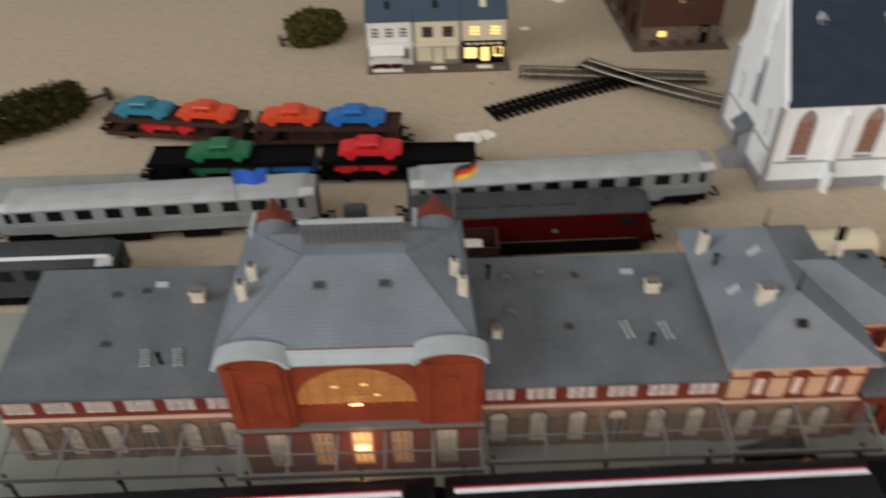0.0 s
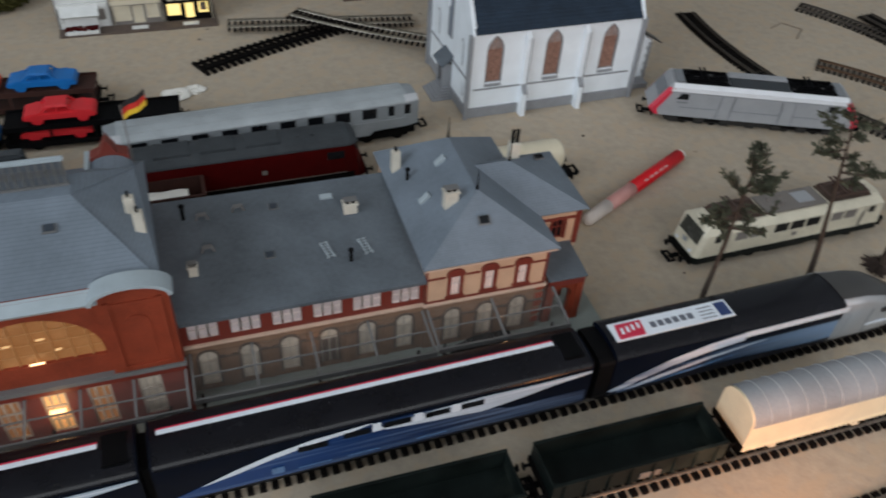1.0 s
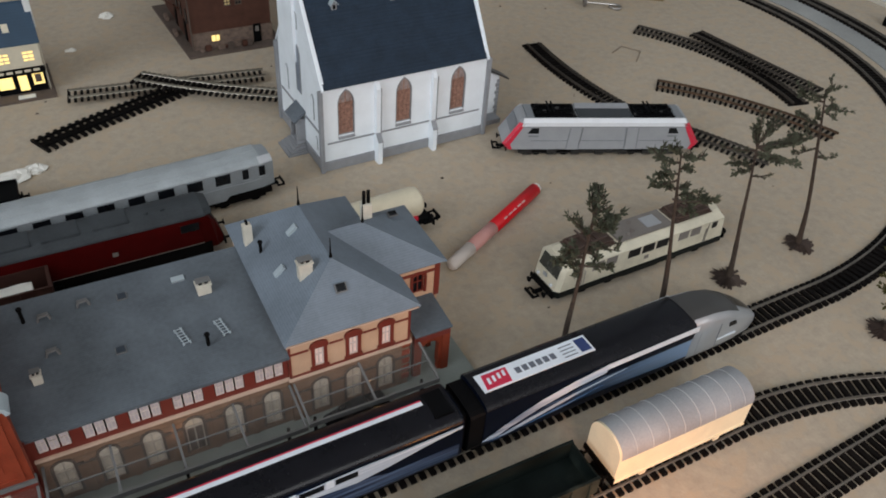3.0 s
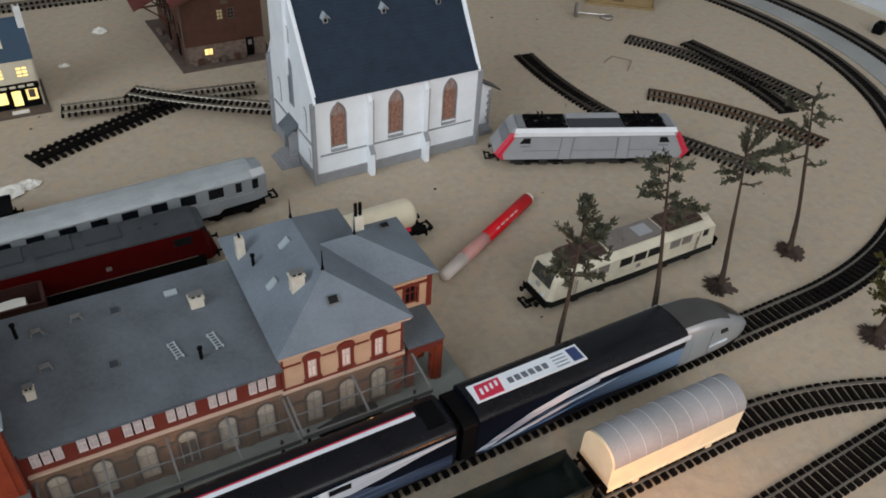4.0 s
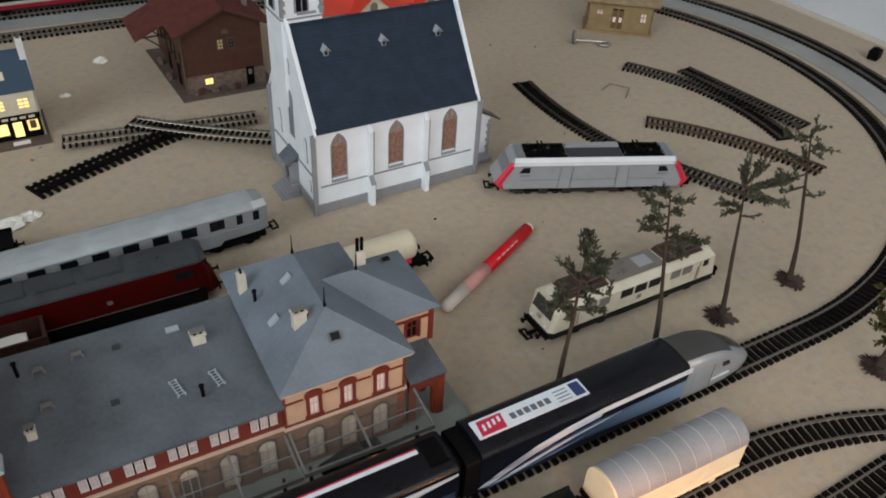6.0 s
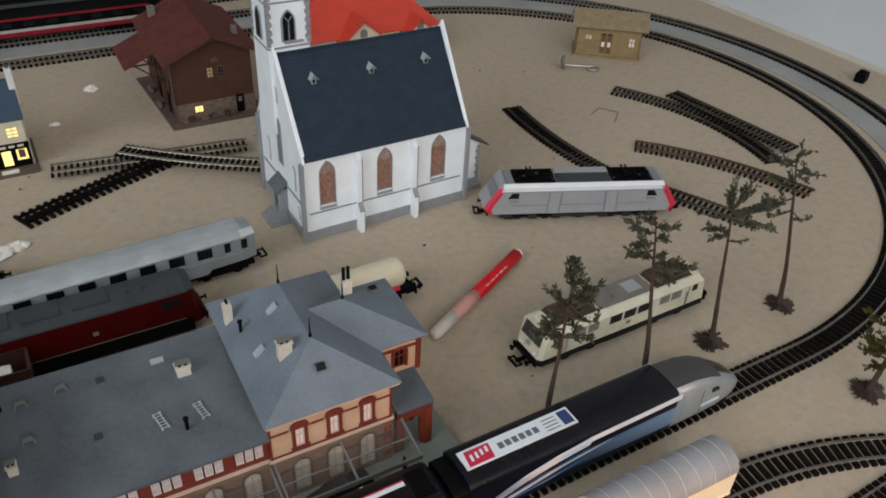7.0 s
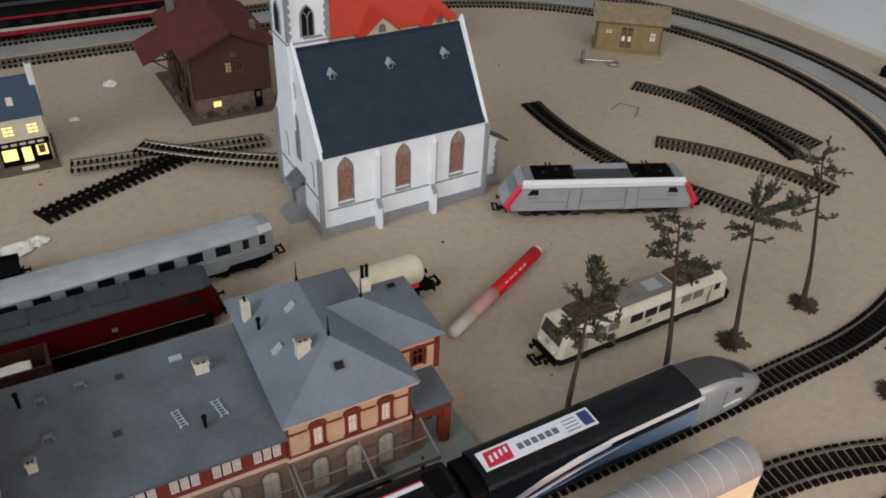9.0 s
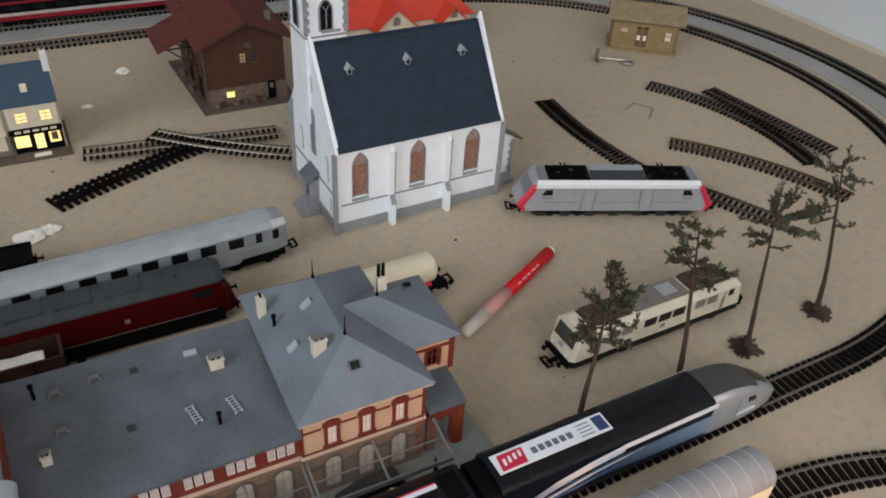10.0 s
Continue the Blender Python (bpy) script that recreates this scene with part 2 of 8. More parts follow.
LEAFDARK = mat("dark_pine_needles", (0.074, 0.077, 0.051), 0.75, var=0.5, scale=180, bump=0.2, spec=0.12)
LEAFGREEN = mat("olive_foliage", (0.062, 0.058, 0.017), 0.8, var=0.5, scale=180, bump=0.2, spec=0.12)
BRISTLE = mat("brown_bristle_base", (0.055, 0.036, 0.028), 0.85, var=0.4, scale=300, bump=0.4)
PAPER = mat("white_paper", (0.74, 0.71, 0.65), 0.8, var=0.06, scale=60)
IMPRINTTAN = mat("faint_tan_imprint", (0.27, 0.215, 0.16), 0.85, var=0.1, bump=0)
STEEL = mat("worn_steel", (0.42, 0.40, 0.38), 0.35, metal=0.8, var=0.2)
WALLPAINT = mat("grey_white_wall_paint", (0.62, 0.65, 0.68), 0.85, var=0.06, scale=6, fine=120, bump=0.15)
# unseen room faces: ceiling kept white for soft bounce, walls toned dark against it
CEILPAINT = mat("white_ceiling_paint", (0.70, 0.68, 0.65), 0.9, var=0.03, scale=4, fine=90, bump=0.1)
UNSEENWALL = mat("unseen_dark_toned_wall", (0.32, 0.31, 0.30), 0.9, var=0.08, scale=6, fine=120, bump=0.1)
ROOMFLOOR = mat("brown_room_floor", (0.20, 0.14, 0.10), 0.6, var=0.2, scale=6, fine=90, bump=0.1)
TABLEWOOD = mat("pale_ply_edge", (0.48, 0.38, 0.26), 0.7, var=0.15, scale=25, bump=0.1)
CARTEAL = mat("teal_toy_plastic", (0.022, 0.19, 0.27), 0.4, var=0.08, bump=0.03)
CARORANGE = mat("orange_red_toy_plastic", (0.66, 0.07, 0.025), 0.4, var=0.08, bump=0.03)
CARBLUE = mat("blue_toy_plastic", (0.015, 0.15, 0.45), 0.4, var=0.08, bump=0.03)
CARGREEN = mat("green_toy_plastic", (0.015, 0.14, 0.065), 0.4, var=0.08, bump=0.03)
CARRED = mat("red_toy_plastic", (0.64, 0.022, 0.03), 0.4, var=0.08, bump=0.03)
FLAGBLACK = mat("black_flag_band", (0.02, 0.02, 0.02), 0.6, bump=0)
FLAGRED = mat("red_flag_band", (0.6, 0.03, 0.02), 0.6, bump=0)
FLAGGOLD = mat("gold_flag_band", (0.75, 0.48, 0.03), 0.6, bump=0)
FLAGBLUE = mat("royal_blue_flag", (0.02, 0.10, 0.50), 0.6, bump=0)


def streak_mat(name, rear, front, x0, x1, pale, amount, slant=0.22):
    """Gloss print that fades along the car, with thin pale streaks drawn out along its length."""
    m, nt, b = node_mat(name)
    N, L = nt.nodes.new, nt.links.new
    tc, sep = N("ShaderNodeTexCoord"), N("ShaderNodeSeparateXYZ")
    L(tc.outputs["Object"], sep.inputs[0])
    fade = N("ShaderNodeMapRange")
    fade.interpolation_type = "SMOOTHSTEP"
    fade.inputs["From Min"].default_value, fade.inputs["From Max"].default_value = x0, x1
    L(sep.outputs[0], fade.inputs["Value"])
    base = N("ShaderNodeMix")
    base.data_type = "RGBA"
    L(fade.outputs[0], base.inputs["Factor"])
    base.inputs["A"].default_value, base.inputs["B"].default_value = (*rear, 1), (*front, 1)
    mp = N("ShaderNodeMapping")
    mp.inputs["Rotation"].default_value = (0, math.atan(slant), 0)
    mp.inputs["Scale"].default_value = (9.0, 9.0, 420.0)
    L(tc.outputs["Object"], mp.inputs["Vector"])
    nz = N("ShaderNodeTexNoise")
    nz.inputs["Scale"].default_value, nz.inputs["Detail"].default_value = 1.0, 4.0
    L(mp.outputs[0], nz.inputs["Vector"])
    st = N("ShaderNodeMapRange")
    st.inputs["From Min"].default_value, st.inputs["From Max"].default_value = 0.48, 0.72
    st.inputs["To Max"].default_value = amount
    L(nz.outputs["Fac"], st.inputs["Value"])
    top = N("ShaderNodeMix")
    top.data_type = "RGBA"
    L(st.outputs[0], top.inputs["Factor"])
    L(base.outputs["Result"], top.inputs["A"])
    top.inputs["B"].default_value = (*pale, 1)
    L(top.outputs["Result"], b.inputs["Base Color"])
    b.inputs["Roughness"].default_value = 0.32
    b.inputs["Specular IOR Level"].default_value = 0.3
    b.inputs["Coat Weight"].default_value = 0.15
    return m


TRAINFADE = streak_mat("fading_blue_print", (0.006, 0.014, 0.040), (0.22, 0.32, 0.47), 0.060, 0.205, (0.15, 0.26, 0.46), 0.50, 0.10)
TRAINSWOOSH = streak_mat("white_swoosh_print", (0.035, 0.075, 0.16), (0.52, 0.58, 0.68), 0.005, 0.085, (0.78, 0.82, 0.90), 0.80, 0.30)
COACHFADE = streak_mat("dark_blue_print", (0.012, 0.046, 0.165), (0.006, 0.013, 0.036), 0.05, 0.19, (0.15, 0.22, 0.36), 0.65, 0.10)
COACHSWOOSH = streak_mat("white_streak_print", (0.70, 0.74, 0.80), (0.40, 0.46, 0.54), 0.06, 0.22, (0.88, 0.90, 0.93), 0.9, 0.06)
DULLRAIL = mat("browned_dull_rail", (0.085, 0.070, 0.056), 0.5, metal=0.5, var=0.35, scale=60, bump=0.05)
RUSTRAIL = mat("rusty_brown_rail", (0.115, 0.068, 0.040), 0.5, metal=0.5, var=0.35, scale=60, bump=0.05)
# red and white of the back coaches, dulled to carry haze and edge darkening
CRIMSON = mat("dark_crimson_coach_paint", (0.22, 0.012, 0.022), 0.45, var=0.15, bump=0.03, spec=0.2)
DULLEDWHITE = mat("haze_dulled_white_band", (0.42, 0.38, 0.35), 0.5, var=0.15, bump=0.02)
RIMWOOD = mat("pale_cream_rim", (0.58, 0.54, 0.46), 0.6, var=0.12, scale=20, bump=0.1)
PALERAIL = mat("bright_worn_rail", (0.29, 0.26, 0.21), 0.38, metal=0.6, var=0.3, scale=60, bump=0.05)
SKYGLASS = mat("blue_grey_skylight", (0.035, 0.045, 0.060), 0.35, var=0.2, bump=0.02)
RIBGREY = mat("pale_grey_rib", (0.50, 0.505, 0.52), 0.55, var=0.2, scale=60, bump=0.05)
AMBERBAR = mat("gilded_amber_bar", (0.50, 0.24, 0.09), 0.35, var=0.2, bump=0)
LAMPPANE = mat("bright_amber_pane", (0.9, 0.6, 0.3), 0.4, var=0.2, scale=60, bump=0, emit=(1.0, 0.50, 0.16), glow=0.42)
NOSETOP = mat("dark_grey_nose_top", (0.055, 0.052, 0.050), 0.4, var=0.1, bump=0.02, spec=0.3)
# clear sheet of the canopies
GLASS, _nt, _b = node_mat("clear_grey_sheet")
_b.inputs["Base Color"].default_value = (0.14, 0.13, 0.12, 1)
_b.inputs["Roughness"].default_value = 0.22
_b.inputs["Specular IOR Level"].default_value = 0.35
_b.inputs["Alpha"].default_value = 0.11


# ---- mesh helpers ----
class Mesh:
    """Collects closed pieces of one part."""

    def __init__(self):
        self.v, self.f = [], []

    def add(self, verts, faces):
        n = len(self.v)
        self.v += [tuple(p) for p in verts]
        self.f += [tuple(n + i for i in f) for f in faces]
        return self

    def box(self, x0, x1, y0, y1, z0, z1):
        v = [(x, y, z) for z in (z0, z1) for y in (y0, y1) for x in (x0, x1)]
        return self.add(v, [(0, 2, 3, 1), (4, 5, 7, 6), (0, 1, 5, 4), (2, 6, 7, 3), (0, 4, 6, 2), (1, 3, 7, 5)])

    def prism(self, poly, axis, a, b):
        """The polygon, in the two other axes, drawn out along axis from a to b."""
        def at(p, c):
            return {"x": (c, p[0], p[1]), "y": (p[0], c, p[1]), "z": (p[0], p[1], c)}[axis]
        n = len(poly)
        v = [at(p, a) for p in poly] + [at(p, b) for p in poly]
        return self.add(v, [tuple(range(n)), tuple(range(2 * n - 1, n - 1, -1))] + [(i, (i + 1) % n, n + (i + 1) % n, n + i) for i in range(n)])

    def cyl(self, p, q, r, n=10, r2=None):
        p, q = Vector(p), Vector(q)
        r2 = r if r2 is None else r2
        d = (q - p).normalized()
        u = d.orthogonal().normalized()
        w = d.cross(u)
        ring = [u * math.cos(2 * math.pi * i / n) + w * math.sin(2 * math.pi * i / n) for i in range(n)]
        v = [p + c * r for c in ring] + [q + c * r2 for c in ring]
        return self.add(v, [tuple(range(n)), tuple(range(2 * n - 1, n - 1, -1))] + [(i, (i + 1) % n, n + (i + 1) % n, n + i) for i in range(n)])

    def loft(self, rings, caps=True):
        n = len(rings[0])
        v = [p for r in rings for p in r]
        f = []
        for k in range(len(rings) - 1):
            f += [(k * n + i, k * n + (i + 1) % n, (k + 1) * n + (i + 1) % n, (k + 1) * n + i) for i in range(n)]
        if caps:
            f += [tuple(range(n)), tuple(range(len(v) - 1, len(v) - n - 1, -1))]
        return self.add(v, f)

    def strip(self, lines, closed=False):
        """Faces between polylines of equal length."""
        n = len(lines[0])
        v = [p for l in lines for p in l]
        return self.add(v, [(k * n + i, k * n + i + 1, (k + 1) * n + i + 1, (k + 1) * n + i) for k in range(len(lines) - 1) for i in range(n - 1)])

    def slab(self, quad, thick):
        """A flat sheet of four or more corners, given its thickness downwards along its normal."""
        q = [Vector(p) for p in quad]
        nrm = (q[1] - q[0]).cross(q[2] - q[0]).normalized()
        if nrm.z < 0:
            nrm = -nrm
        lo = [p - nrm * thick for p in q]
        n = len(q)
        return self.add(q + lo, [tuple(range(n)), tuple(range(2 * n - 1, n - 1, -1))] + [(i, (i + 1) % n, n + (i + 1) % n, n + i) for i in range(n)])

    def build(self, name, material, bevel=0.0, smooth=False, solid=True):
        me = bpy.data.meshes.new(name)
        bm = bmesh.new()
        vs = [bm.verts.new(p) for p in self.v]
        for f in self.f:
            if len(set(f)) > 2:
                try:
                    bm.faces.new([vs[i] for i in f])
                except ValueError:
                    pass
        if solid:
            bmesh.ops.recalc_face_normals(bm, faces=bm.faces)
        bmesh.ops.remove_doubles(bm, verts=bm.verts, dist=1e-6)
        if bevel:
            bmesh.ops.bevel(bm, geom=bm.edges, offset=bevel, segments=2, affect="EDGES", clamp_overlap=True)
        for f in bm.faces:
            f.smooth = smooth
        bm.to_mesh(me)
        bm.free()
        me.materials.append(material)
        return me


def part(name, m, material, parent, label="", bevel=0.0, smooth=False, solid=True):
    ob = new(name, m.build(name, material, bevel, smooth, solid) if isinstance(m, Mesh) else m)
    ob.parent = parent
    if label:
        ob["label"] = label
    return ob


def thing(name, label, category, at=(0, 0, 0), turn=0.0, group="", kind=""):
    ob = new(name)
    ob.empty_display_size = 0.01
    ob.matrix_world = pose(at[0], at[1], at[2], 0, 0, turn)
    return tagged(ob, label, category, group, kind)


def solo(name, m, material, label, category, at=(0, 0, 0), turn=0.0, group="", kind="", bevel=0.0, smooth=False):
    ob = new(name, m.build(name, material, bevel, smooth))
    ob.matrix_world = pose(at[0], at[1], at[2], 0, 0, turn)
    return tagged(ob, label, category, group, kind)


def arch(cx, z0, w, h, rise, n=10):
    """The outline of an opening with a round or pointed head: rise is the height of the head."""
    pts = [(cx - w / 2, z0), (cx + w / 2, z0)]
    for i in range(n + 1):
        a = math.pi * i / n
        pts.append((cx + w / 2 * math.cos(a), z0 + h - rise + rise * math.sin(a)))
    return pts


def gothic(cx, z0, w, h, n=6):
    """The outline of a pointed opening."""
    zs = z0 + h - 0.87 * w
    pts = [(cx - w / 2, z0), (cx + w / 2, z0)]
    pts += [(cx - w / 2 + w * math.cos(a), zs + w * math.sin(a)) for a in [radians(60) * i / n for i in range(n + 1)]]
    pts += [(cx + w / 2 - w * math.cos(a), zs + w * math.sin(a)) for a in [radians(60) * i / n for i in range(n - 1, -1, -1)]]
    return pts


def wall(m, x0, x1, z0, z1, y0, y1, holes, axis="y"):
    """A wall with openings through it. holes: outlines that start with their two lower corners, from left to right."""
    at = x0
    for h in holes:
        a, b, low = h[0][0], h[1][0], h[0][1]
        if a > at:
            m.prism([(at, z0), (a, z0), (a, z1), (at, z1)], axis, y0, y1)
        if low > z0:
            m.prism([(a, z0), (b, z0), (b, low), (a, low)], axis, y0, y1)
        m.prism([(b, z1), (a, z1)] + h[2:][::-1], axis, y0, y1)
        at = b
    if x1 > at:
        m.prism([(at, z0), (x1, z0), (x1, z1), (at, z1)], axis, y0, y1)
    return m


# ---- the room and the layout board ----
def rect(cx, z0, w, h):
    return [(cx - w / 2, z0), (cx + w / 2, z0), (cx + w / 2, z0 + h), (cx - w / 2, z0 + h)]


X0, X1, Y0, Y1, Z0, Z1 = -2.15, 1.46, -2.0, 1.62, -0.78, 2.35


def east(y, d=0.0):
    """The face of the east wall, which runs a little aslant to the tracks."""
    return 1.2189 - 0.0708 * (y - 0.6167) + d



solo("floor", Mesh().box(X0, X1, Y0, Y1, Z0 - 0.05, Z0), ROOMFLOOR, "brown floor of the room under the layout", "floor", kind="structure")
solo("ceiling", Mesh().box(X0 - 0.1, X1 + 0.1, Y0 - 0.1, Y1 + 0.1, Z1, Z1 + 0.08), CEILPAINT, "plain white painted ceiling", "ceiling", kind="structure")
solo("wall_east", Mesh().prism([(east(Y0), Y0), (east(Y0, 0.1), Y0), (east(Y1, 0.1), Y1), (east(Y1), Y1)], "z", Z0, Z1), WALLPAINT, "plain grey-white painted wall behind the layout", "wall", kind="structure")
# these three walls are out of view, their dark tone holds back fill light
solo("wall_north", Mesh().box(X0, X1, Y1, Y1 + 0.1, Z0, Z1), UNSEENWALL, "unseen room wall, toned dark to limit bounced light", "wall", kind="structure")
solo("wall_south", wall(Mesh(), X0, X1, Z0, Z1, Y0 - 0.1, Y0, [rect(0.20, 0.68, 2.25, 1.36)]), UNSEENWALL, "unseen dark-toned room wall with a window opening", "wall", kind="structure")
solo("wall_west", wall(Mesh(), Y0, Y1, Z0, Z1, X0 - 0.1, X0, [rect(-0.55, 0.78, 2.06, 1.54)], "x"), UNSEENWALL, "unseen dark-toned room wall with a window opening", "wall", kind="structure")

solo("board_rim", Mesh().prism([(east(-0.12, -0.0065), -0.12), (east(-0.12, -0.001), -0.12), (east(1.5, -0.001), 1.5), (east(1.5, -0.0065), 1.5)], "z", -0.022, 0.0060), RIMWOOD, "thin pale wooden rim along the back of the board", "board rim", kind="structure", bevel=0.0005)
board = Mesh().prism([(-1.2, -0.12), (east(-0.12, -0.007), -0.12), (east(1.5, -0.007), 1.5), (-1.2, 1.5)], "z", -0.022, 0.0)
solo("ground", board, SAND, "beige speckled sand-coated layout board", "ground", kind="structure")
for x in (-1.1, 1.05):
    for y in (0.0, 1.4):
        solo("trestle_leg", Mesh().box(x - 0.03, x + 0.03, y - 0.03, y + 0.03, Z0, -0.0225), TABLEWOOD, "plain wooden leg under the board", "table leg", kind="structure")

CX, CY, RIN, ROUT = 0.62, 0.683, 0.4177, 0.492


def arc(cx, cy, r, a0, a1, n):
    return [(cx + r * math.cos(radians(a0 + (a1 - a0) * i / n)), cy + r * math.sin(radians(a0 + (a1 - a0) * i / n))) for i in range(n + 1)]


bed = Mesh()
n_bed = 60
lo = [(-1.15, 1.122)] + [p for p in arc(CX, CY, 0.444, 90, -52, n_bed)]
hi = [(-1.15, 1.305)] + [(p[0], min(p[1], 1.305)) for p in arc(CX, CY, 0.511, 90, -52, n_bed)]
lo[0], hi[0] = (-1.15, CY + 0.444), (-1.15, CY + 0.511)
bed.strip([[(x, y, 0.0012) for x, y in hi], [(x, y, 0.0012) for x, y in lo]])
bed.strip([[(x, y, 0.0012) for x, y in lo], [(x, y, 0.0001) for x, y in lo]])
bed.strip([[(x, y, 0.0001) for x, y in hi], [(x, y, 0.0012) for x, y in hi]])
solo("trackbed", bed, GREYBED, "grey painted trackbed strip on the board", "trackbed", kind="structure")


# ---- tracks ----
def along(pts, step):
    """Points and headings at even steps along a polyline."""
    out, carry = [], 0.0
    for (ax, ay), (bx, by) in zip(pts, pts[1:]):
        d = math.hypot(bx - ax, by - ay)
        s = carry
        while s < d:
            out.append((ax + (bx - ax) * s / d, ay + (by - ay) * s / d, math.atan2(by - ay, bx - ax)))
            s += step
        carry = s - d
    return out


SLEEPER_MESH = Mesh().prism([(-0.0136, 0), (0.0136, 0), (0.0136, 0.0019), (0.0131, 0.0024), (-0.0131, 0.0024), (-0.0136, 0.0019)], "x", -0.00185, 0.00185).build("sleeper", SLEEPER)
PITCH = 0.0068
SLIM_SLEEPER = Mesh().prism([(-0.0132, 0), (0.0132, 0), (0.0132, 0.0020), (0.0128, 0.0025), (-0.0128, 0.0025), (-0.0132, 0.0020)], "x", -0.0013, 0.0013).build("sleeper", SLEEPER)
BLACK_SLEEPER = Mesh().prism([(-0.0144, 0), (0.0144, 0), (0.0144, 0.0024), (0.0139, 0.0029), (-0.0139, 0.0029), (-0.0144, 0.0024)], "x", -0.0017, 0.0017).build("sleeper", SLEEPER)


def track(label, pts, group, z=0.0, singles=300, gauge=0.0165, railm=None):
    loose, black = railm is not None and railm is not DARKMETAL, railm is DARKMETAL
    if loose or black:
        gauge = 0.0150 if loose else 0.0142
    t = thing("model_track", label, "model track", (pts[0][0], pts[0][1], z), 0, group)
    ox, oy = pts[0]
    fine = along(pts, 0.006) + [(*pts[-1], math.atan2(pts[-1][1] - pts[-2][1], pts[-1][0] - pts[-2][0]))]
    for side in (1, -1):
        rings = []
        for x, y, a in fine:
            nx, ny = -math.sin(a), math.cos(a)
            ring = []
            for off, h in ((-0.0009, 0.0021), (0.0009, 0.0021), (0.0003, 0.0029), (0.00045, 0.0047), (-0.00045, 0.0047), (-0.0003, 0.0029)):
                o = side * gauge / 2 + off
                ring.append((x - ox + nx * o, y - oy + ny * o, h))
            rings.append(ring)
        part("rail", Mesh().loft(rings), railm or RAIL, t)
    if black:      # dark web joining the sleepers, added to darken the shaded gaps between them
        web = [[(x - ox - math.sin(a) * o, y - oy + math.cos(a) * o, h) for o, h in ((-0.0052, 0.0002), (0.0052, 0.0002), (0.0052, 0.0010), (-0.0052, 0.0010))] for x, y, a in fine]
        part("sleeper_web", Mesh().loft(web), SLEEPER, t)
    rest = Mesh()
    for i, (x, y, a) in enumerate(along(pts, 0.0060 if loose else 0.0076 if black else PITCH)):
        if i < singles:
            s = new("sleeper", SLIM_SLEEPER if loose else BLACK_SLEEPER if black else SLEEPER_MESH)
            s.parent = t
            s.location, s.rotation_euler = (x - ox, y - oy, 0), (0, 0, a)
        else:
            c, sn = math.cos(a), math.sin(a)
            v = [(-0.00185, -0.0136), (0.00185, -0.0136), (0.00185, 0.0136), (-0.00185, 0.0136)]
            v = [(x - ox + c * p - sn * q, y - oy + sn * p + c * q) for p, q in v]
            rest.add([(*p, 0.0) for p in v] + [(*p, 0.0024) for p in v], [(4, 5, 6, 7), (0, 1, 5, 4), (1, 2, 6, 5), (2, 3, 7, 6), (3, 0, 4, 7)])
    if rest.v:
        tagged(part("sleeper_strip", rest, SLEEPER, t), kind="stuff")
    return t


YF = 0.683 - RIN                       # the front straight where it meets the curve


def front_y(x):
    return YF + 0.02 * (x - CX)


track("black-sleepered main loop track with tarnished rails", [(x, front_y(x)) for x in (-0.42, 0.1, 0.4, CX)] + arc(CX, CY, RIN, -89, 90, 90) + [(-0.9, CY + RIN)], "laid tracks")
track("outer loop track on the grey trackbed", arc(CX, CY, ROUT, -50, 90, 80) + [(-0.9, CY + ROUT)], "laid tracks", z=0.0013, singles=300)
track("straight track along the back of the board", [(0.75, 1.252), (-0.9, 1.262)], "laid tracks", singles=300)
Y2 = 0.1965
track("siding track that curves away at the front", [(x, Y2) for x in (-0.35, 0.0, 0.47)] + arc(0.47, Y2 - 0.36, 0.36, 89, 20, 40), "laid tracks", singles=300)
track("straight siding track at the front edge", [(0.1, 0.121), (0.62, 0.142), (1.1, 0.161)], "laid tracks", singles=300)


def bend(p, q, r, n=16):
    """Points from p to q on a flat bend; r: how far the middle lies off the straight line, to the left."""
    (ax, ay), (bx, by) = p, q
    nx, ny = -(by - ay), bx - ax
    d = math.hypot(nx, ny)
    return [(ax + (bx - ax) * i / n + nx / d * r * 4 * (i / n) * (1 - i / n), ay + (by - ay) * i / n + ny / d * r * 4 * (i / n) * (1 - i / n)) for i in range(n + 1)]


LOOSE = "loose pieces of track"
track("loose curved track piece lying on the sand", bend((0.6585, 0.738), (0.6690, 0.556), -0.0085), LOOSE, railm=DULLRAIL)
track("loose track piece that runs under the silver locomotive", bend((0.6695, 0.555), (0.7400, 0.424), 0.002), LOOSE, railm=DULLRAIL)
track("loose curved track piece lying on the sand", bend((0.8120, 0.729), (0.8620, 0.502), 0.0280), LOOSE, railm=DULLRAIL)
track("loose straight track piece lying over a curved one", bend((0.8700, 0.682), (0.8960, 0.508), 0.0), LOOSE, z=0.0052, railm=DULLRAIL)
track("loose curved track piece lying on the sand", bend((0.7390, 0.598), (0.8430, 0.434), 0.0130), LOOSE, railm=RUSTRAIL)
track("dark loose track piece on the sand", bend((0.1040, 0.718), (0.2720, 0.787), 0.003), LOOSE, railm=DARKMETAL)
track("loose straight track piece lying over another", bend((0.1400, 0.795), (0.3340, 0.771), 0.0), LOOSE, z=0.0052, railm=PALERAIL)
track("loose curved track piece on top of the others", bend((0.2090, 0.800), (0.3520, 0.702), -0.006), LOOSE, z=0.0104, railm=PALERAIL)


# ---- station ----
station = thing("station_building", "long model station with slate roofs, brick hall and peach pavilion", "station building", (0, 0, 0.0041))
GZ = 0.0                       # heights below are above the platform


